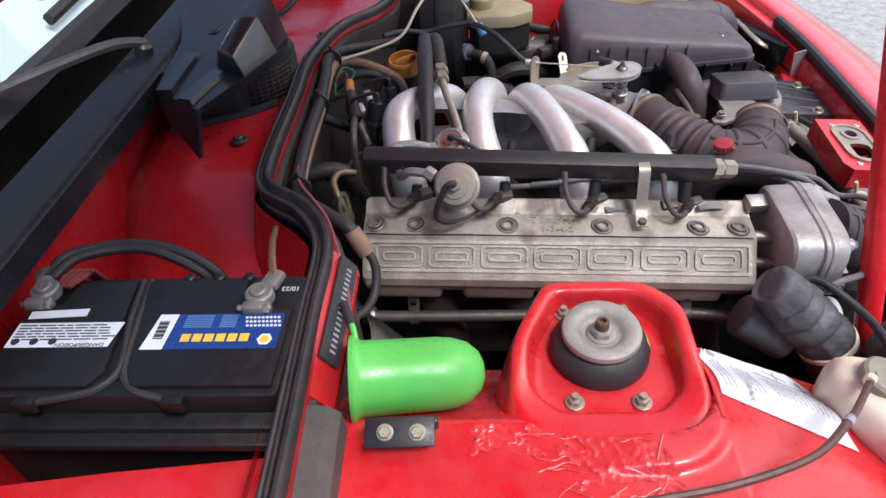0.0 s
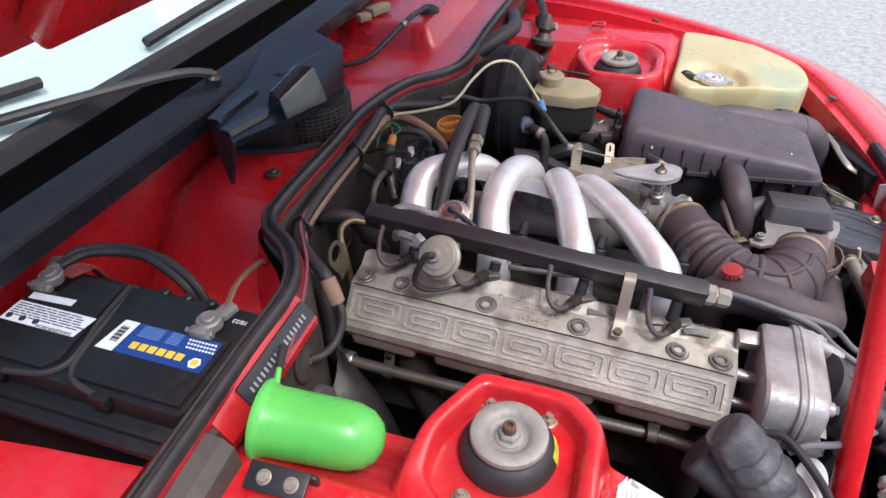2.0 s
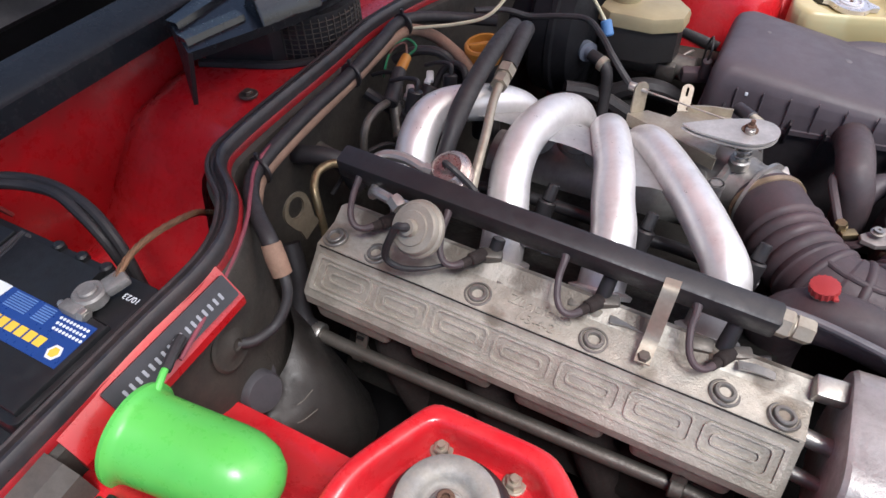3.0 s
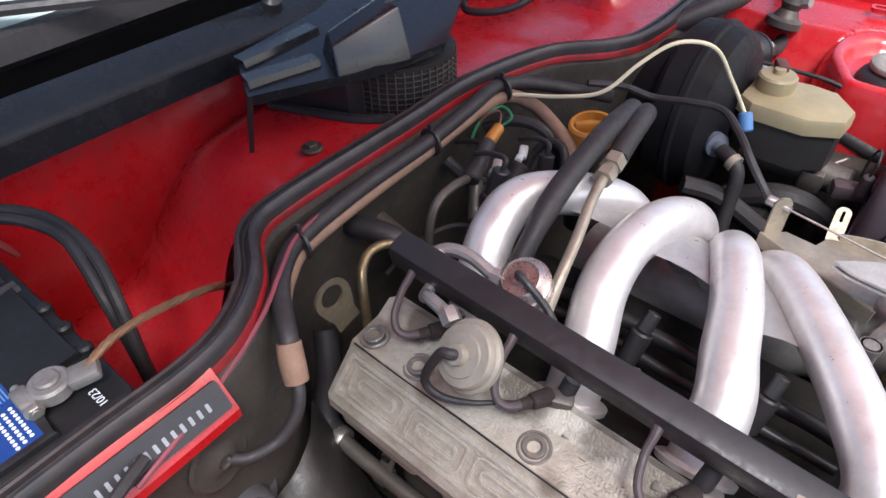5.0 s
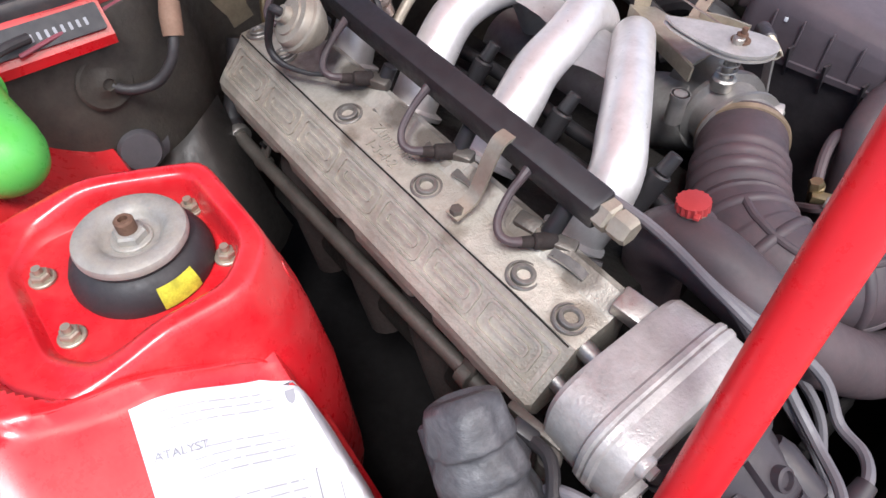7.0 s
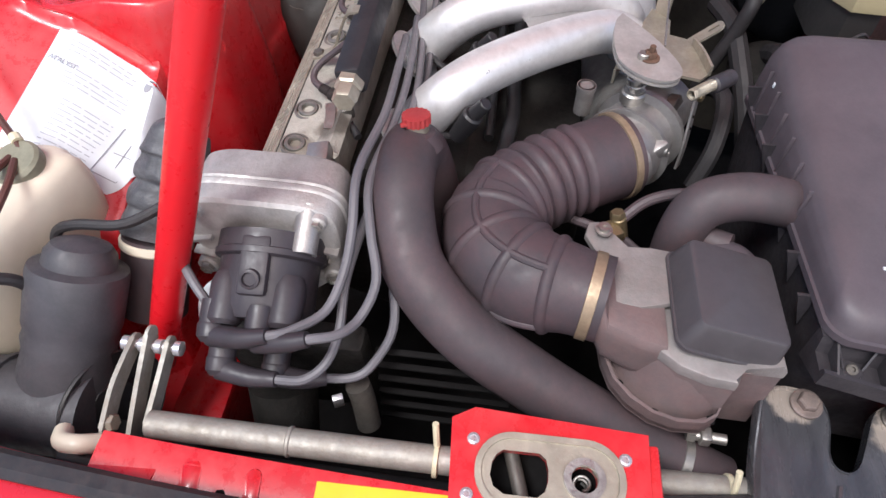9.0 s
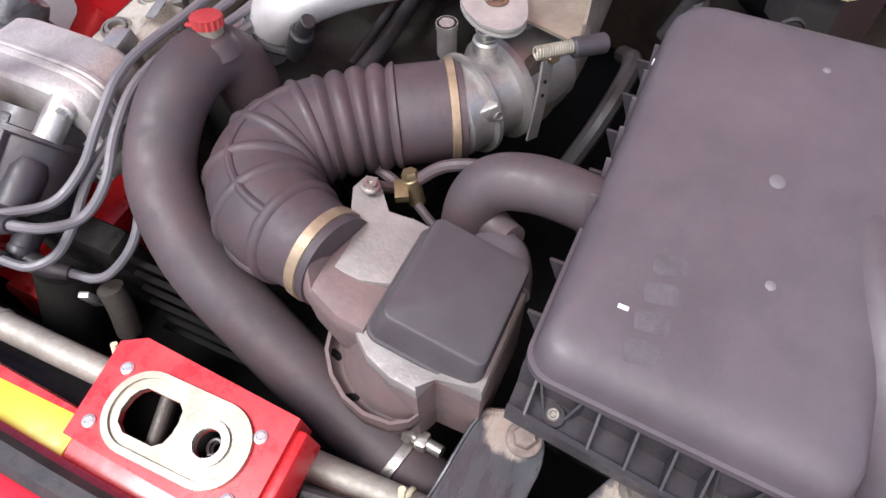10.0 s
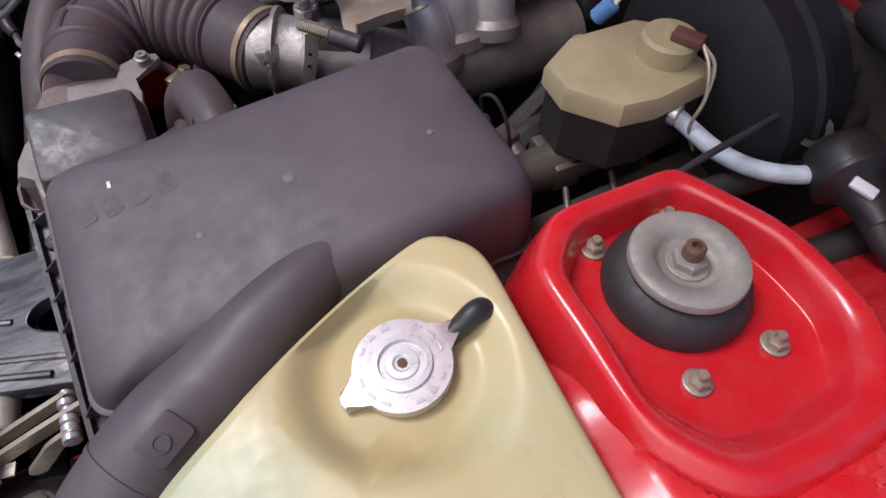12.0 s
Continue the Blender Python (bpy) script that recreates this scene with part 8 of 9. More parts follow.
for k, (a, b, r) in enumerate((((-0.292, 0.205, 0.748), (-0.283, 0.224, 0.805), 0.0105), ((-0.322, 0.225, 0.745), (-0.330, 0.250, 0.788), 0.0095), ((-0.268, 0.285, 0.745), (-0.272, 0.300, 0.790), 0.010))):
    plug = thing("sensor_plug", a, "black sensor plug with a wire behind the first runner", "plug", "sensor plugs")
    bm = B()
    cyl(bm, a, b, r * 0.85, r, seg=18, bev=0.0015)
    part("plug_body", bm, BLACK, plug)
    bm = B()
    d = (V(*b) - V(*a)).normalized()
    lathe(bm, V(*a) + d * 0.022, d, [(r, 0), (r * 1.2, 0.001), (r * 1.2, 0.006), (r, 0.007)], 18)
    part("collar", bm, RUBBER, plug)
    bm = B()
    tube(bm, [V(*b) - d * 0.004, V(*b) + d * 0.012, V(*b) + d * 0.014 + V(-0.02, 0.004, -0.004), V(*b) + V(-0.045, 0.01, -0.002)], 0.0032, seg=8)
    part("lead", bm, RUBBER, plug)
bm = B()
lathe(bm, (-0.10, 0.55, 0.60), (0.1, -0.3, 1), [(0.040, 0), (0.042, 0.02), (0.042, 0.055), (0.034, 0.066), (0.0, 0.068)], 28)
tagged(part("steering_cover", bm, GRIME), "grimy round cover below the brake cylinder", "cover")
bm = B()
box(bm, (-0.03, 0.655, 0.60), (0.30, 0.05, 0.20), pose(0, 0, 0, -8, 0, 4), bev=0.012)
tagged(part("chassis_rail", bm, UNDERSEAL), "grimy chassis rail below the brake cylinder", "chassis rail")

# ---- front: latch plate, tubes, braces ----
latch = thing("bonnet_latch", (0.505, 0.27, 0.63), "red latch box with a zinc keyhole plate", "bonnet latch")
bm = B()
lm = Matrix.Translation((0.505, 0.270, 0.667)) @ pose(0, 0, 0, 0, 6, 1)
LONG = [(-0.016, -0.036), (-0.016, -0.008), (-0.012, -0.003), (-0.004, -0.001), (0.004, -0.001), (0.012, -0.003), (0.017, -0.009), (0.017, -0.034), (0.012, -0.042), (0.004, -0.045), (-0.006, -0.044), (-0.012, -0.041)]
ROUND = [(0.0100 * math.cos(a * math.pi / 12), 0.026 + 0.0100 * math.sin(a * math.pi / 12)) for a in range(24)]
holed(bm, [(-0.038, -0.078), (0.034, -0.074), (0.040, 0.076), (-0.040, 0.076), (-0.048, -0.06)], [LONG, ROUND], -0.034, 0.0015, lm, -0.004)
part("latch_box", bm, RED, latch, angle=0.4)
bm = B()
prism(bm, rounded(0.066, 0.130, 0.006), -0.033, -0.030, lm)
part("box_floor", bm, DARK, latch)
bm = B()
band(bm, rounded(0.060, 0.114, 0.029, 8), rounded(0.050, 0.104, 0.024, 8), 0.0, 0.0050, lm)
holed(bm, rounded(0.052, 0.106, 0.025, 8), [LONG, ROUND], 0.0, 0.0028, lm, -0.003)
keyplate = part("keyhole_plate", bm, ZINC, latch, "dull zinc plate with two holes")
bm = B()
cyl(bm, lm @ V(-0.024, -0.030, -0.016), lm @ V(0.024, -0.016, -0.016), 0.006, seg=16)
part("catch_bar", bm, PIPE, latch)
bm = B()
tube(bm, [lm @ V(0.006 * math.cos(a * 0.9), 0.026 + 0.006 * math.sin(a * 0.9), -0.006 - 0.0012 * a) for a in range(18)], 0.0012, seg=6, n=3)
part("spring", bm, STEEL, latch)
bm = B()
band(bm, [(1.6 * x, 0.026 + 1.6 * (y - 0.026)) for x, y in ROUND], [(1.02 * x, 0.026 + 1.02 * (y - 0.026)) for x, y in ROUND], 0.0026, 0.0052, lm)
part("hole_rim", bm, STEEL, keyplate)
bm = B()
lathe(bm, (0, 0, 0), (0, 0, 1), [(0.0052, 0), (0.0048, 0.0016), (0.0030, 0.0022), (0.0024, 0.0012), (0, 0.0012)], 16)
rivet = mesh_of("rivet", bm, CAPSTEEL)
for x, y in ((0.484, 0.210), (0.526, 0.209), (0.486, 0.327), (0.530, 0.329)):
    piece("rivet", rivet, (x, y, 0.6685 - 0.105 * (x - 0.505)), latch)
bm = B()
box(bm, (0.505, 0.352, 0.650), (0.074, 0.012, 0.030), pose(0, 0, 0, 10, 4, 2), bev=0.003)
cheek = part("latch_cheek", bm, RED, latch)
bm = B()
lathe(bm, (0.520, 0.357, 0.652), (0, 1, 0.2), [(0.007, 0), (0.007, 0.004), (0.004, 0.006), (0, 0.006)], 16)
part("button", bm, STEEL, cheek)
bm = B()
prism(bm, [(0.585, 0.335), (0.505, 0.345), (0.506, 0.425), (0.585, 0.435)], 0.600, 0.608, Matrix(), bev=0.002)
shelf = part("shelf", bm, RED, latch, "red shelf beside the latch")
bm = B()
cyl(bm, (0.541, 0.382, 0.6080), (0.541, 0.382, 0.6086), 0.0052)
part("shelf_hole", bm, DARK, shelf)

bar = thing("headlight_tube", (0.48, 0.2, 0.60), "worn steel tube across the front", "tube")
bm = B()
tube(bm, [(0.490, -0.068, 0.630), (0.488, 0.06, 0.626), (0.485, 0.195, 0.622), (0.480, 0.30, 0.616), (0.472, 0.42, 0.605), (0.462, 0.56, 0.592)], 0.0120, seg=20)
part("tube", bm, GALV, bar)
bm = B()
lathe(bm, (0.488, 0.055, 0.626), (0, 1, -0.02), [(0.0125, -0.002), (0.0133, -0.001), (0.0133, 0.001), (0.0125, 0.002)], 20)
part("tube_joint", bm, GALV, bar)
for y, z in ((0.178, 0.6225), (0.425, 0.604)):
    bm = B()
    lathe(bm, (0.486 if y < 0.3 else 0.472, y, z), (0, 1, 0), [(0.0135, 0), (0.0145, 0.0005), (0.0145, 0.004), (0.0135, 0.0045)], 20)
    tube(bm, [(0.478, y + 0.002, z + 0.012), (0.474, y + 0.001, z + 0.026), (0.470, y, z + 0.036)], 0.0028, seg=8)
    part("cable_tie", bm, WIREWHITE, bar, "cream cable tie")
bm = B()
tube(bm, [(0.50, 0.36, 0.632), (0.488, 0.42, 0.622), (0.476, 0.48, 0.612), (0.46, 0.56, 0.60)], 0.0055, seg=10)
part("cable", bm, RUBBER, bar)
bm = B()
tube(bm, [(0.515, -0.15, 0.585), (0.510, 0.05, 0.585), (0.508, 0.20, 0.580), (0.49, 0.40, 0.575)], 0.020, seg=16)
tagged(part("lower_hose", bm, RUBBER), "black hose below the steel tube", "hose")
# lever pack at the tube's near end, and its like at the far end

near_pack = thing("headlight_lever", (0.424, -0.089, 0.644), "zinc lever plates on a pin at the tube's end", "lever", "headlight levers")
for way, h in (([(0.422, -0.072, 0.648), (0.455, -0.071, 0.637), (0.490, -0.070, 0.626)], 0.0085), ([(0.418, -0.090, 0.654), (0.462, -0.091, 0.626), (0.512, -0.093, 0.588)], 0.0095), ([(0.422, -0.106, 0.646), (0.446, -0.106, 0.644), (0.468, -0.109, 0.634), (0.494, -0.111, 0.618)], 0.0085)):
    bm = B()
    sweep(bm, way, [(-0.0022, -h), (-0.0022, h), (0.0022, h), (0.0022, -h)], n=5)
    for end in (way[0], way[-1]):
        lathe(bm, V(*end) - V(0, 0.0015, 0), (0, 1, 0), [(h, 0), (h, 0.003)], 18)
    part("plate", bm, GALV, near_pack)
bm = B()
cyl(bm, (0.424, -0.116, 0.646), (0.424, -0.062, 0.646), 0.0042, seg=16)
for dy in (-0.116, -0.100, -0.085, -0.067):
    lathe(bm, (0.424, dy, 0.646), (0, 1, 0), [(0.0068, 0), (0.0068, 0.006), (0.005, 0.007)], 14)
part("pin", bm, CAPSTEEL, near_pack, "bright pin")
bm = B()
hexagon(bm, (0.490, -0.1105, 0.620), (0, 1, 0.2), 0.0078, 0.008)
part("bolt", bm, ZINC, near_pack)
bm = B()
tube(bm, [(0.500, -0.150, 0.612), (0.512, -0.140, 0.622), (0.515, -0.122, 0.628), (0.508, -0.110, 0.618)], 0.0085, seg=12)
tagged(part("cream_hose", bm, IVORY), "short cream rubber hose beside the lever plates", "hose")
far_pack = thing("headlight_lever", (0.43, 0.632, 0.632), "zinc lever plates on a pin beside the filter box", "lever", "headlight levers")
for way, h in (([(0.426, 0.6125, 0.636), (0.457, 0.613, 0.624), (0.492, 0.613, 0.609)], 0.0062), ([(0.414, 0.6275, 0.638), (0.462, 0.628, 0.620), (0.521, 0.629, 0.596)], 0.0070), ([(0.428, 0.6445, 0.633), (0.444, 0.644, 0.624), (0.456, 0.643, 0.610), (0.470, 0.642, 0.594)], 0.0065)):
    bm = B()
    sweep(bm, way, [(-0.0022, -h), (-0.0022, h), (0.0022, h), (0.0022, -h)], n=5)
    for end in (way[0], way[-1]):
        lathe(bm, V(*end) - V(0, 0.0015, 0), (0, 1, 0), [(h, 0), (h, 0.003)], 18)
    part("plate", bm, ZINC, far_pack)
bm = B()
cyl(bm, (0.429, 0.606, 0.633), (0.429, 0.652, 0.633), 0.0042, seg=16)
for dy in (0.6155, 0.6305, 0.6385, 0.6470):
    lathe(bm, (0.429, dy, 0.633), (0, 1, 0), [(0.0050, -0.001), (0.0072, 0.0), (0.0072, 0.005), (0.005, 0.006)], 14)
part("pin", bm, CAPSTEEL, far_pack, "bright pin")
bm = B()
lathe(bm, (0.4815, 0.562, 0.609), (0.10, 1, 0.02), [(0.0105, 0.0), (0.0125, 0.001), (0.0125, 0.046), (0.0110, 0.048), (0.0095, 0.048), (0.0090, 0.040)], 22)
tagged(part("tube_stub", bm, GALV), "dull galvanised tube end below the brace", "tube")

brace = thing("black_brace", (0.47, 0.51, 0.61), "scuffed black steel brace bolted to the beam", "brace")
BR = [(0.580, 0.430), (0.540, 0.432), (0.490, 0.437), (0.440, 0.444), (0.398, 0.452), (0.388, 0.462), (0.386, 0.480), (0.392, 0.500), (0.412, 0.508), (0.436, 0.506), (0.448, 0.510), (0.452, 0.520), (0.446, 0.530), (0.428, 0.540), (0.404, 0.552), (0.388, 0.562), (0.382, 0.574), (0.386, 0.592), (0.398, 0.600), (0.440, 0.592), (0.490, 0.577), (0.522, 0.568), (0.532, 0.560), (0.536, 0.540), (0.551, 0.513), (0.568, 0.488)]
def brace_z(x, y):
    """The near arm rises to its bolt."""
    return 0.624 + 0.017 * ramp(x, (0.395, 1.0), (0.46, 0.0)) * ramp(y, (0.505, 1.0), (0.53, 0.0)) - 0.004 * ramp(x, (0.39, 1.0), (0.45, 0.0)) * ramp(y, (0.53, 0.0), (0.56, 1.0))
outline = [p[:2] for p in spline([(x, y, 0) for x, y in BR] + [(BR[0][0], BR[0][1], 0)], 3)[:-1]]
cx, cy = 0.492, 0.508
bm = B()
rings = []
for s, up in ((1.0, -0.012), (1.0, 0.0), (0.985, 0.0022), (0.965, 0.0022), (0.955, 0.0)):
    rings.append([V(cx + (x - cx) * s, cy + (y - cy) * s, brace_z(x, y) + up) for x, y in outline])
loft(bm, rings, cap0=False)
BRACE = surf("scuffed_black_steel", (0.050, 0.050, 0.056), 0.27, metal=0.20, var=0.4, scale=9, bump=0.06, dust=0.5, dustc=(0.19, 0.185, 0.195), spec=0.8, streak=(0.35, 1.6, 1))
main = part("brace_plate", bm, BRACE, brace, angle=0.5)
for pts in ([(0.575, 0.452), (0.50, 0.466), (0.44, 0.476)], [(0.560, 0.480), (0.50, 0.500), (0.465, 0.512)], [(0.560, 0.505), (0.50, 0.540), (0.42, 0.566)], [(0.555, 0.530), (0.50, 0.557), (0.44, 0.578)]):
    bm = B()
    tube(bm, [(x, y, brace_z(x, y) - 0.0012) for x, y in pts], 0.0040, seg=10)
    part("pressed_rib", bm, BRACE, main)
WORN = surf("bare_worn_steel", (0.26, 0.20, 0.175), 0.6, metal=0.3, var=0.5, scale=50, bump=0.3, dust=0.4, dustc=(0.12, 0.10, 0.10))
for at, reach, edge in (((0.398, 0.480, 0.64), 0.016, 0.024), ((0.394, 0.575, 0.62), 0.014, 0.020), ((0.415, 0.570, 0.62), 0.012, 0.020)):
    stain(BRACE, at, reach, edge, (0.42, 0.355, 0.30), 0.75, 0.009, 110)
stain(BRACE, (0.392, 0.590, 0.62), 0.006, 0.010, (0.45, 0.10, 0.10), 0.9, 0.006, 150)
for x, y in ((0.402, 0.490), (0.396, 0.577)):
    bm = B()
    z = brace_z(x, y) + 0.001
    hexagon(bm, (x, y, z + 0.003), (0.1, 0, 1), 0.009, 0.007)
    washer(bm, (x, y, z), (0.1, 0, 1), 0.0135, 0.003)
    part("bolt", bm, PIPE if y > 0.5 else WORN, main)
for x, y in ((0.524, 0.450), (0.520, 0.549)):
    bm = B()
    hexagon(bm, (x, y, 0.6265), (0, 0, 1), 0.0062, 0.006)
    washer(bm, (x, y, 0.624), (0, 0, 1), 0.0105, 0.003)
    part("bolt", bm, ZINC, main)
bm = B()
box(bm, (0.535, 0.588, 0.592), (0.066, 0.062, 0.05), pose(0, 0, 0, 0, 10, -8), bev=0.006)
bracket = thing("red_bracket", (0.535, 0.585, 0.57), "red bracket with a bolted ear below the black brace", "bracket")
part("bracket_block", bm, RED, bracket)
bm = B()
prism(bm, [(0.500, 0.540), (0.560, 0.520), (0.575, 0.545), (0.560, 0.570), (0.510, 0.572)], 0.6150, 0.6185, bev=0.001)
part("bracket_ear", bm, RED_WORN, bracket)
bm = B()
washer(bm, (0.548, 0.549, 0.6185), (0, 0, 1), 0.0115)
hexagon(bm, (0.548, 0.549, 0.6205), (0, 0, 1), 0.0072, 0.007)
part("bolt", bm, ZINC, bracket)
bm = B()
cyl(bm, (0.5045, 0.585, 0.600), (0.5015, 0.585, 0.600), 0.005, seg=14)
part("plug", bm, STEEL, bracket)
bm = B()
sweep(bm, [(0.550, 0.606, 0.655), (0.537, 0.604, 0.654), (0.522, 0.600, 0.652)], [(-0.001, -0.040), (-0.001, 0.020), (0.001, 0.020), (0.001, -0.040)], n=3)
tagged(part("metal_tag", bm, CAPSTEEL), "bright bent metal tag standing at the bracket", "tag")
horn = thing("horn", (0.46, 0.655, 0.53), "black round horn beside the intake snout", "horn")
HN = V(-0.10, -0.40, 0.91)
HC = V(0.4845, 0.6665, 0.570)
bm = B()
lathe(bm, HC, HN, [(0.022, -0.024), (0.048, -0.010), (0.056, -0.003), (0.0575, 0.0), (0.0565, 0.003), (0.052, 0.0045), (0.046, 0.003), (0.030, 0.005), (0.016, 0.008), (0.0, 0.008)], 48)
part("horn_body", bm, DUSTBLACK, horn)
bm = B()
lathe(bm, HC + HN * 0.008, HN, [(0.0165, -0.001), (0.0165, 0.001), (0.012, 0.0015), (0.0115, 0.004), (0.004, 0.0045), (0.0035, 0.003), (0, 0.003)], 24)
part("horn_nut", bm, STEEL, horn)
bm = B()
sweep(bm, [(0.492, 0.626, 0.580), (0.515, 0.622, 0.581), (0.540, 0.618, 0.582), (0.553, 0.610, 0.580), (0.560, 0.602, 0.579)], [(-0.006, -0.001), (0.006, -0.001), (0.006, 0.001), (-0.006, 0.001)], n=4)
sweep(bm, [(0.556, 0.609, 0.579), (0.551, 0.601, 0.588), (0.546, 0.594, 0.592)], [(-0.005, -0.001), (0.005, -0.001), (0.005, 0.001), (-0.005, 0.001)], n=4)
part("horn_bracket", bm, ZINC, horn)
for k in range(3):
    bm = B()
    tube(bm, [(0.42 + 0.01 * k, 0.86 - 0.02 * k, 0.66 - 0.01 * k), (0.455, 0.80, 0.665), (0.48, 0.74 - 0.02 * k, 0.655), (0.51, 0.69, 0.64)], 0.005, seg=8, flat=0.5)
    tagged(part("headlight_link", bm, ZINC), "zinc headlight linkage in the far corner", "linkage", "headlight links")
bm = B()
prism(bm, [(0.43, 0.84), (0.50, 0.82), (0.565, 0.64), (0.52, 0.66), (0.45, 0.78)], 0.59, 0.66, bev=0.006)
tagged(part("corner_liner", bm, COWL), "dark grey plastic liner in the front corner", "liner")

# black seal along the nose
way = [(x - 0.016, y, z + 0.001) for x, y, z in [(0.530, -0.33, 0.702), (0.564, -0.20, 0.682), (0.575, -0.07, 0.673), (0.582, 0.10, 0.667), (0.586, 0.275, 0.666), (0.582, 0.45, 0.666), (0.571, 0.62, 0.672), (0.545, 0.735, 0.684)]]
bm = B()
sweep(bm, way, [(-0.010, -0.010), (-0.011, 0.004), (-0.006, 0.009), (0.004, 0.009), (0.010, 0.003), (0.010, -0.010)], n=6)
part("nose_seal", bm, SEAL, car, "black rubber seal along the nose")

# clips and bosses along the far wing's edge
bm = B()
box(bm, (0, 0, 0), (0.016, 0.010, 0.006), bev=0.001)
clip = mesh_of("edge_clip", bm, PIPE)
for x, y, z in ((0.06, 1.07, 0.786), (0.37, 0.985, 0.735), (0.46, 0.885, 0.712)):
    piece("edge_clip", clip, (x, y, z), car, pose(0, 0, 0, 0, 8, -25))
bm = B()
band(bm, rounded(0.034, 0.022, 0.006), rounded(0.024, 0.012, 0.004), 0.0, 0.006, pose(-0.07, 0.985, 0.790, 0, 0, 10))
part("wing_bracket", bm, RED, car)

# ---- near front corner ----
prop = thing("bonnet_prop", (0.382, -0.117, 0.55), "red pole with a chrome tip propping the bonnet", "prop pole")
p0, p1 = V(0.3852, -0.1343, 0.540), V(0.3387, 0.0396, 1.011)
ax = (p1 - p0).normalized()
bm = B()
cyl(bm, p0, p1, 0.0150, 0.0150, seg=32, bev=0.002)
part("red_sleeve", bm, RED_CLEAN, prop)
bm = B()
lathe(bm, p1, ax, [(0.0148, -0.002), (0.0160, 0.0), (0.0160, 0.012), (0.0148, 0.014), (0.0160, 0.016), (0.0160, 0.026), (0.0130, 0.030), (0.0125, 0.075), (0.0133, 0.077), (0.0133, 0.095), (0.0100, 0.098), (0.0096, 0.92)], 28)
part("chrome_tip", bm, CAPSTEEL, prop, "chrome telescopic tip")

bottle = thing("washer_bottle", (0.30, -0.30, 0.55), "ivory plastic washer bottle with a yellow warning label", "washer bottle")
bm = B()
WB = [(0.255, -0.222), (0.264, -0.208), (0.300, -0.214), (0.345, -0.228), (0.40, -0.243), (0.438, -0.29), (0.45, -0.36), (0.40, -0.43), (0.33, -0.40), (0.262, -0.30), (0.248, -0.24)]
WS = [Vector((*s, 0)) for s in spline(WB + [WB[0]], 3)[:-1]]
wx, wy = 0.33, -0.30
rings = []
for k, z in ((0.80, 0.52), (0.95, 0.58), (1.0, 0.66), (1.0, 0.695), (0.97, 0.712), (0.90, 0.722), (0.75, 0.727), (0.3, 0.729)):
    rings.append([V(wx + (p.x - wx) * k, wy + (p.y - wy) * k, z - 0.10 * max(0, p.x - 0.30)) for p in WS])
loft(bm, rings)
part("bottle_body", bm, IVORY, bottle, angle=1.2)
bm = B()
lathe(bm, (0.292, -0.252, 0.722), (0.25, -0.1, 1), [(0.024, 0), (0.025, 0.003), (0.025, 0.012), (0.022, 0.015), (0.0, 0.016)], 28)
cap = part("bottle_cap", bm, surf("olive_grey_cap", (0.26, 0.25, 0.18), 0.5, var=0.25, scale=50, bump=0.1), bottle)
bm = B()
lathe(bm, (0.296, -0.262, 0.716), (0.25, -0.1, 1), [(0.028, 0), (0.028, 0.003)], 28)
part("cap_gasket", bm, CONNBLUE, bottle, "faded blue collar")
bm = B()
ym = Matrix.Translation((0.374, -0.283, 0.7205)) @ pose(0, 0, 0, 0, 5.7, 22)
prism(bm, rounded(0.092, 0.058, 0.003), 0.0, 0.0008, ym)
lab = part("yellow_label", bm, YELLOW, bottle, "yellow label with a red lightning flash")
bm = B()
prism(bm, [(-0.018, 0.004), (0.002, 0.012), (-0.002, 0.002), (0.020, 0.004), (0.000, -0.008), (0.003, 0.000)], 0.0008, 0.0012, ym @ Matrix.Translation((0.02, 0.010, 0)))
part("flash_sign", bm, REDINK, lab)
bm = B()
for k in range(5):
    box(bm, ym @ V(-0.03 + 0.016 * k - 0.01, -0.010, 0.0010), (0.003, 0.024 - 0.003 * (k % 2), 0.0004), ym.to_3x3().to_4x4(), bev=0)
part("label_bars", bm, REDINK, lab)
for k, w in enumerate(([(0.288, -0.246, 0.735), (0.272, -0.262, 0.740), (0.240, -0.300, 0.752), (0.200, -0.342, 0.790), (0.150, -0.385, 0.806), (0.08, -0.41, 0.805), (0.0, -0.425, 0.803)], [(0.292, -0.258, 0.736), (0.330, -0.255, 0.742), (0.380, -0.262, 0.730), (0.43, -0.290, 0.710), (0.48, -0.33, 0.69)], [(0.296, -0.250, 0.737), (0.335, -0.235, 0.738), (0.385, -0.235, 0.725), (0.44, -0.25, 0.700), (0.49, -0.27, 0.67)])):
    bm = B()
    tube(bm, w, 0.0036, seg=8)
    tagged(part("brown_hose", bm, WIREBROWN), "thin brown washer hose", "hose", "washer hoses")
bm = B()
tube(bm, [(0.274, -0.258, 0.7395), (0.268, -0.265, 0.7415)], 0.006, seg=10)
tagged(part("cream_joint", bm, WIREWHITE), "cream joint on a brown hose", "hose joint")
bm = B()
tube(bm, [(0.205, -0.337, 0.787), (0.197, -0.345, 0.7915)], 0.0046, seg=10)
tagged(part("clear_joint", bm, GREYINK), "pale joint on a brown hose", "hose joint")

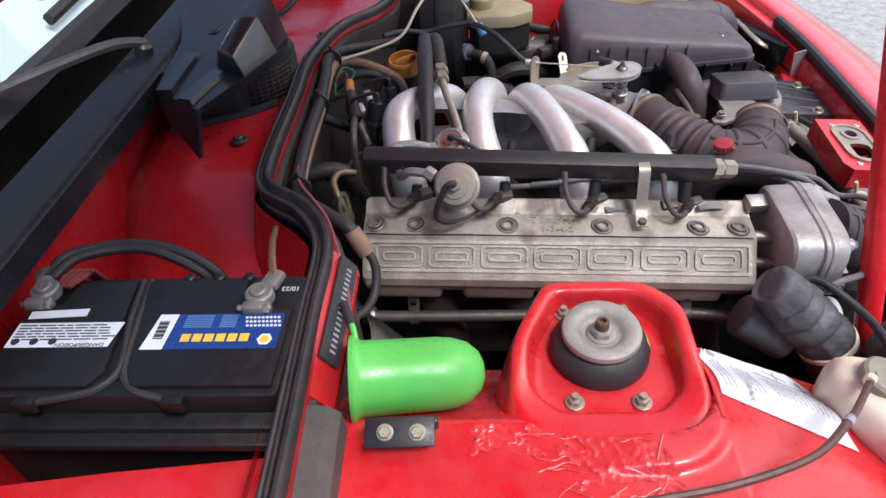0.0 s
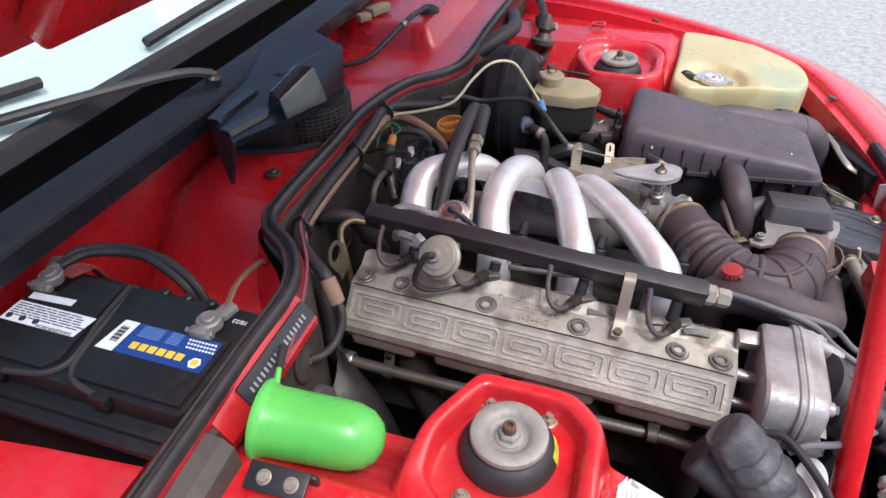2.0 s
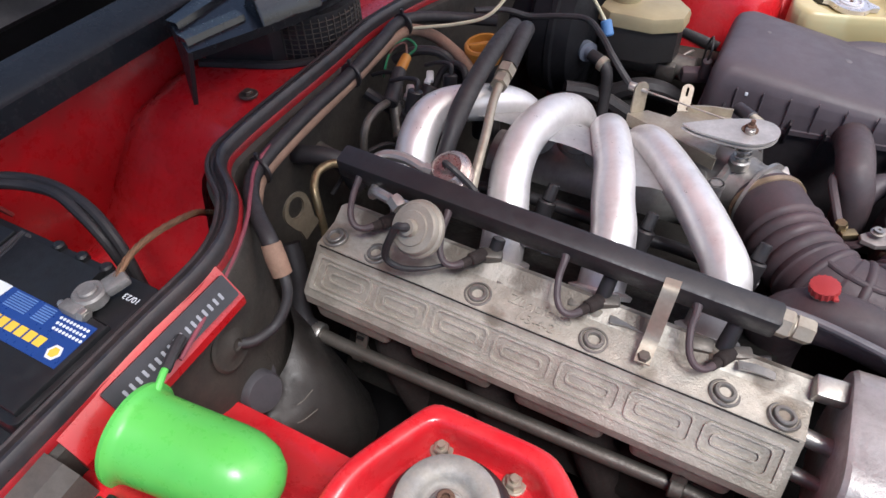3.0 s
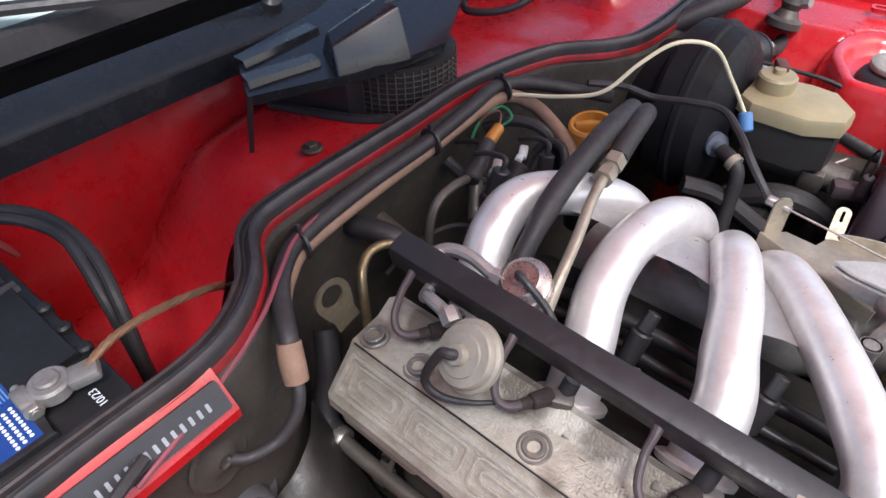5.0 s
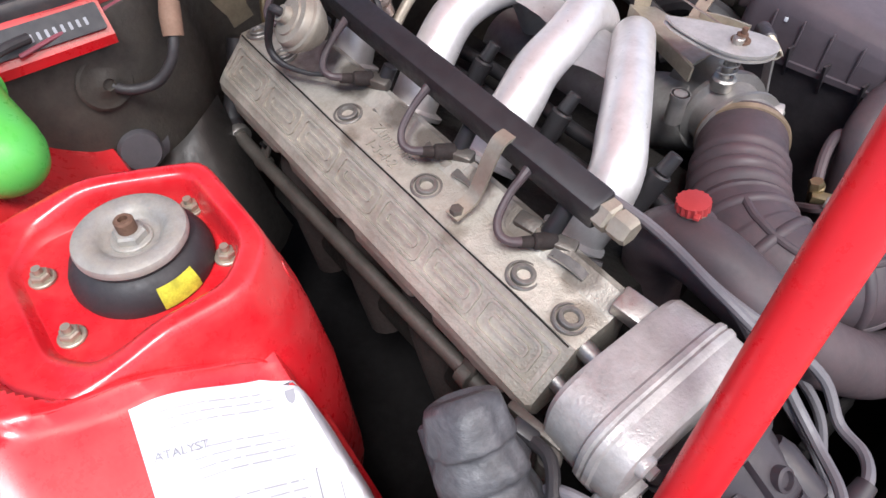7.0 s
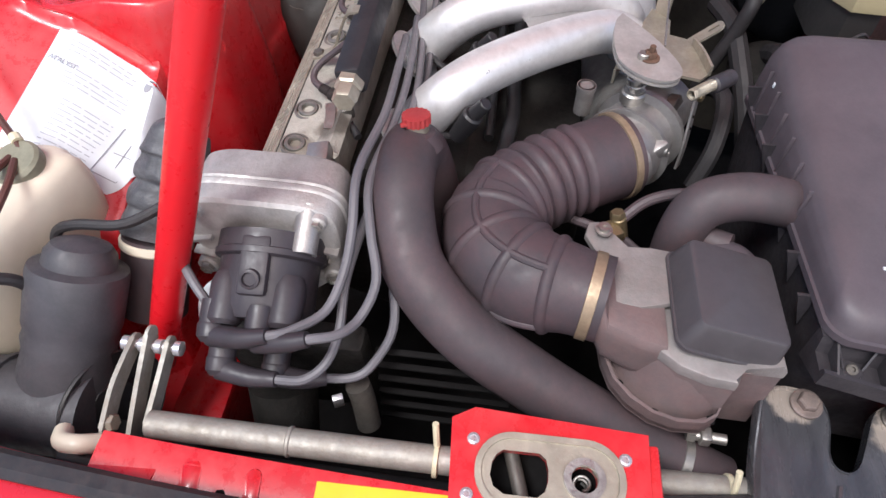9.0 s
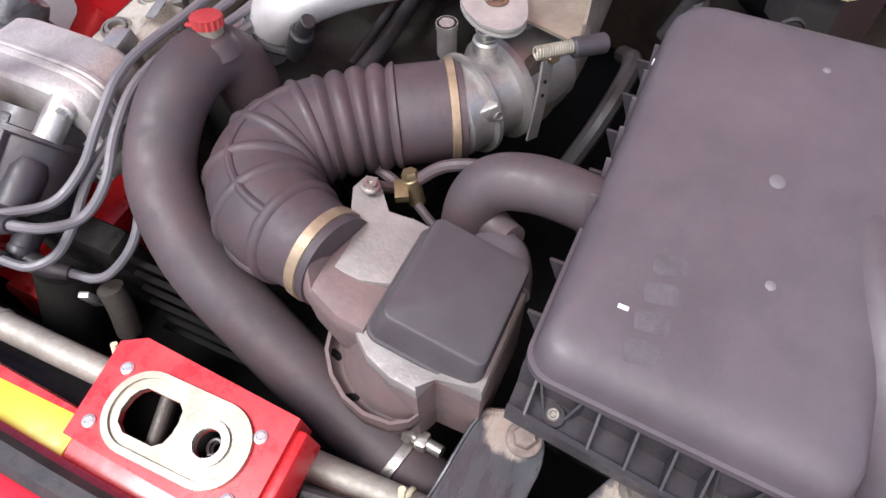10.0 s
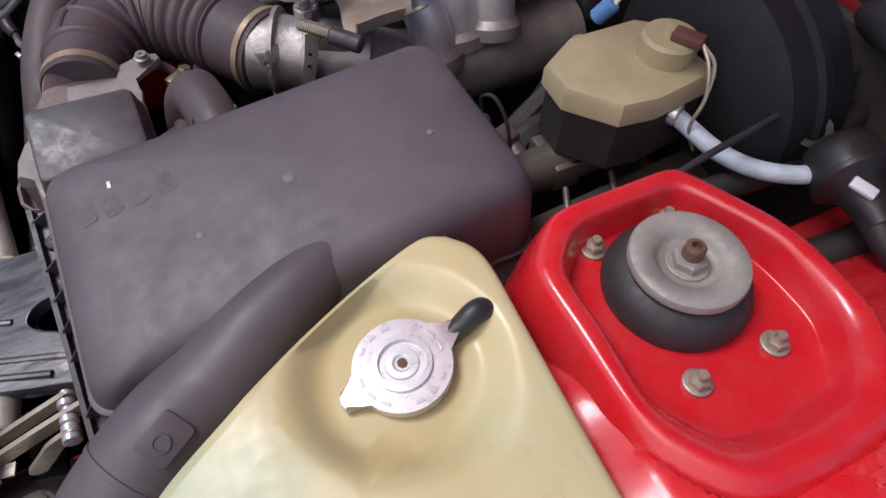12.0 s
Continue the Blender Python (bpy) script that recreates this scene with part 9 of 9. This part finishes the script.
duct = thing("cooling_duct", (0.34, -0.17, 0.50), "black rubber duct elbow with a domed top", "air duct")
DB, DT = V(0.445, -0.192, 0.580), V(0.357, -0.166, 0.702)
bm = B()
lathe(bm, DB, DT - DB, [(0.043, -0.04), (0.0435, 0.020), (0.0410, 0.045), (0.0430, 0.056), (0.0410, 0.064), (0.0432, 0.072), (0.0440, 0.122), (0.0425, 0.128), (0.0325, 0.131), (0.0310, 0.142), (0.0255, 0.150), (0.012, 0.155), (0, 0.156)], 44)
part("duct_top", bm, DUCT, duct)
bm = B()
tube(bm, [(0.462, -0.150, 0.570), (0.462, -0.20, 0.570), (0.464, -0.28, 0.568), (0.466, -0.36, 0.565), (0.466, -0.46, 0.56)], 0.046, seg=32)
part("duct_run", bm, DUCT, duct)
bm = B()
lathe(bm, (0.463, -0.245, 0.569), (0, -1, 0), [(0.046, -0.004), (0.049, -0.003), (0.049, 0.003), (0.046, 0.004)], 32)
part("duct_band", bm, DUCT, duct)
bm = B()
lathe(bm, (0.452, -0.146, 0.566), (0.30, 0.90, 0.20), [(0.046, -0.006), (0.058, 0.000), (0.0595, 0.003), (0.058, 0.005), (0.054, 0.002), (0.030, -0.002), (0.026, 0.004), (0, 0.005)], 44)
tagged(part("duct_flange", bm, BLACK), "black round flange on the duct's end", "cup")

boot2 = thing("spark_shroud", (0.27, -0.13, 0.62), "crumpled grey rubber hood over a vertical duct", "rubber boot")
bm = B()
HOODWAY = [(0.224, -0.1135, 0.7325, 0.016), (0.2255, -0.114, 0.7315, 0.0255), (0.2285, -0.1148, 0.7285, 0.0285), (0.2380, -0.1175, 0.7185, 0.0305), (0.2440, -0.119, 0.7120, 0.0325), (0.2480, -0.120, 0.7080, 0.0300), (0.2560, -0.122, 0.7000, 0.0345), (0.2620, -0.1235, 0.6940, 0.0350), (0.2660, -0.1245, 0.6900, 0.0318), (0.2740, -0.127, 0.6820, 0.0362), (0.2810, -0.129, 0.6750, 0.0362), (0.2850, -0.130, 0.6710, 0.0330), (0.2940, -0.1325, 0.6620, 0.0352), (0.3040, -0.135, 0.6520, 0.0345)]
tube(bm, HOODWAY, seg=56, n=4)
rim_verts = list(bm.verts)
for i in range(len(rim_verts) // 56):
    ring_ = rim_verts[56 * i:56 * i + 56]
    mid = sum((v.co for v in ring_), Vector()) / 56
    grow = ramp(i, (3, 0.2), (14, 1.0))
    for k, v in enumerate(ring_):
        a = 2 * math.pi * k / 56
        crease = noise.noise((2.2 * math.cos(a), 2.2 * math.sin(a), i * 0.05)) + 0.6 * noise.noise((5.0 * math.cos(a), 5.0 * math.sin(a), 4 + i * 0.09))
        v.co += (v.co - mid).normalized() * 0.0030 * grow * crease
part("hood", bm, surf("crumpled_grey_rubber", (0.060, 0.060, 0.066), 0.48, var=0.35, scale=20, bump=0.4, dust=0.6, dustc=(0.19, 0.19, 0.20), streak=(1, 1, 3)), boot2, angle=0.9)
bm = B()
cyl(bm, (0.302, -0.134, 0.655), (0.345, -0.145, 0.58), 0.034, 0.034, seg=28)
part("lower_sleeve", bm, HOSE, boot2)
bm = B()
lathe(bm, (0.304, -0.1345, 0.652), (0.5, -0.1, -0.86), [(0.0345, 0), (0.036, 0.001), (0.036, 0.008), (0.0345, 0.010)], 28)
part("pale_band", bm, IVORY, boot2, "dirty pale band")
bm = B()
box(bm, (0.262, -0.088, 0.706), (0.022, 0.012, 0.018), pose(0, 0, 0, 0, 20, 20), bev=0.003)
part("side_tab", bm, BLACK, boot2)
bm = B()
tube(bm, [(0.266, -0.086, 0.706), (0.295, -0.092, 0.712), (0.330, -0.135, 0.702), (0.338, -0.182, 0.702), (0.340, -0.206, 0.690), (0.350, -0.211, 0.665), (0.366, -0.204, 0.635), (0.375, -0.195, 0.60)], 0.0052, seg=10)
tagged(part("black_lead", bm, RUBBER), "black lead looping to the washer bottle", "lead")
bm = B()
tube(bm, [(0.475, -0.262, 0.705), (0.450, -0.250, 0.712), (0.428, -0.234, 0.714), (0.412, -0.216, 0.708), (0.402, -0.204, 0.690), (0.400, -0.206, 0.66)], 0.0055, seg=10)
tagged(part("black_lead", bm, RUBBER), "black lead behind the rubber duct", "lead")
bm = B()
cyl(bm, (0.205, -0.105, 0.668), (0.265, -0.124, 0.640), 0.029, 0.030, seg=28, bev=0.003)
tagged(part("grey_duct", bm, surf("blue_grey_duct", (0.07, 0.075, 0.085), 0.5, var=0.2, bump=0.1)), "blue-grey duct beside the crumpled hood", "air duct")

# sticker on the sloping wing panel
sheet = thing("emission_sticker", (0.20, -0.26, 0.70), "white printed sticker on the red inner wing", "sticker")
wh = wing_height(0, -1)
def on_wing(x, y, lift=0.0012):
    e = 0.003
    n = V(wh(x - e, y) - wh(x + e, y), wh(x, y - e) - wh(x, y + e), 2 * e).normalized()
    return V(x, y, wh(x, y)) + n * lift
def sheet_at(u, w, lift):
    x = 0.111 + 0.137 * u + 0.006 * w
    y0 = -0.292 - 0.030 * u
    y1 = -0.193 + 0.0135 * ramp(u, (0.0, 0.0), (0.14, 1.0)) - 0.020 * ramp(u, (0.5, 0.0), (1.0, 1.0)) - 0.020 * max(0.0, 1 - u / 0.16) ** 2 - 0.014 * max(0.0, (u - 0.86) / 0.14) ** 2
    return on_wing(x, y0 + (y1 - y0) * w, lift)
n1, n2 = 30, 48
bm = B()
g = [[bm.verts.new(sheet_at(i / n1, j / n2, 0.0012)) for j in range(n2 + 1)] for i in range(n1 + 1)]
for a, b in zip(g, g[1:]):
    for j in range(n2):
        bm.faces.new((a[j], a[j + 1], b[j + 1], b[j]))
white = part("sticker_sheet", bm, WHITE, sheet)
bm = B()
rr = random.Random(8)
for i in range(22):
    u = 0.06 + 0.041 * i
    if i in (3, 4, 9, 10):
        continue
    w, top = (0.16, 0.72) if i < 3 else (0.22, 0.70) if i < 10 else (0.30, 0.66)
    while w < top:
        ln = min(rr.uniform(0.03, 0.12), top - w)
        a, b = sheet_at(u + 0.03 * w, w, 0.0017), sheet_at(u + 0.03 * w + 0.03 * ln, w + ln, 0.0017)
        box(bm, (a + b) / 2, (0.0011, 0.0004, (b - a).length), toward(b - a), bev=0)
        w += ln + 0.02
part("fine_print", bm, PALEINK, white)
bm = B()
for pts in ([(0.50, 0.74), (0.90, 0.72)], [(0.50, 0.94), (0.90, 0.92)], [(0.50, 0.74), (0.50, 0.94)], [(0.90, 0.72), (0.90, 0.92)], [(0.60, 0.84), (0.80, 0.84)], [(0.70, 0.76), (0.70, 0.90)]):
    a, b = sheet_at(*pts[0], 0.0017), sheet_at(*pts[1], 0.0017)
    box(bm, (a + b) / 2, (0.0008, 0.0004, (b - a).length), toward(b - a), bev=0)
part("drawing_bars", bm, GREYINK, white)
xv = (on_wing(0.1500, -0.263) - on_wing(0.1440, -0.293)).normalized()
nrm = (on_wing(0.152, -0.278) - on_wing(0.142, -0.278)).cross(xv).normalized()
yv = nrm.cross(xv)
tm = Matrix((xv, yv, nrm)).transposed().to_4x4()
lettering("sticker_word", "ATALYST", 0.0080, Matrix.Translation(on_wing(0.1470, -0.278, 0.0026)) @ tm, GREYINK, white, 0.0002)
bm = B()
prism(bm, [(-0.0035, 0.005), (0.0035, 0.005), (0.0036, 0.0), (0.0024, -0.0035), (0.0, -0.0055), (-0.0024, -0.0035), (-0.0036, 0.0)], 0.0016, 0.0021, Matrix.Translation(on_wing(0.1350, -0.2005, 0.0)) @ tm)
part("crest_shape", bm, GREYINK, white)
# lap joint and rivets above the sticker
bm = B()
tube(bm, [on_wing(x, y, 0.0002) for x, y in ((0.096, -0.335), (0.098, -0.32), (0.101, -0.28), (0.104, -0.24), (0.106, -0.205), (0.107, -0.185))], 0.0022, seg=8, flat=0.5)
part("lap_joint", bm, RED, car)
for x, y in ((0.094, -0.300), (0.098, -0.212)):
    bm = B()
    lathe(bm, on_wing(x, y, 0.0), (0, 0.4, 1), [(0.0035, 0), (0.003, 0.001), (0, 0.0014)], 12)
    part("rivet", bm, RED, car)
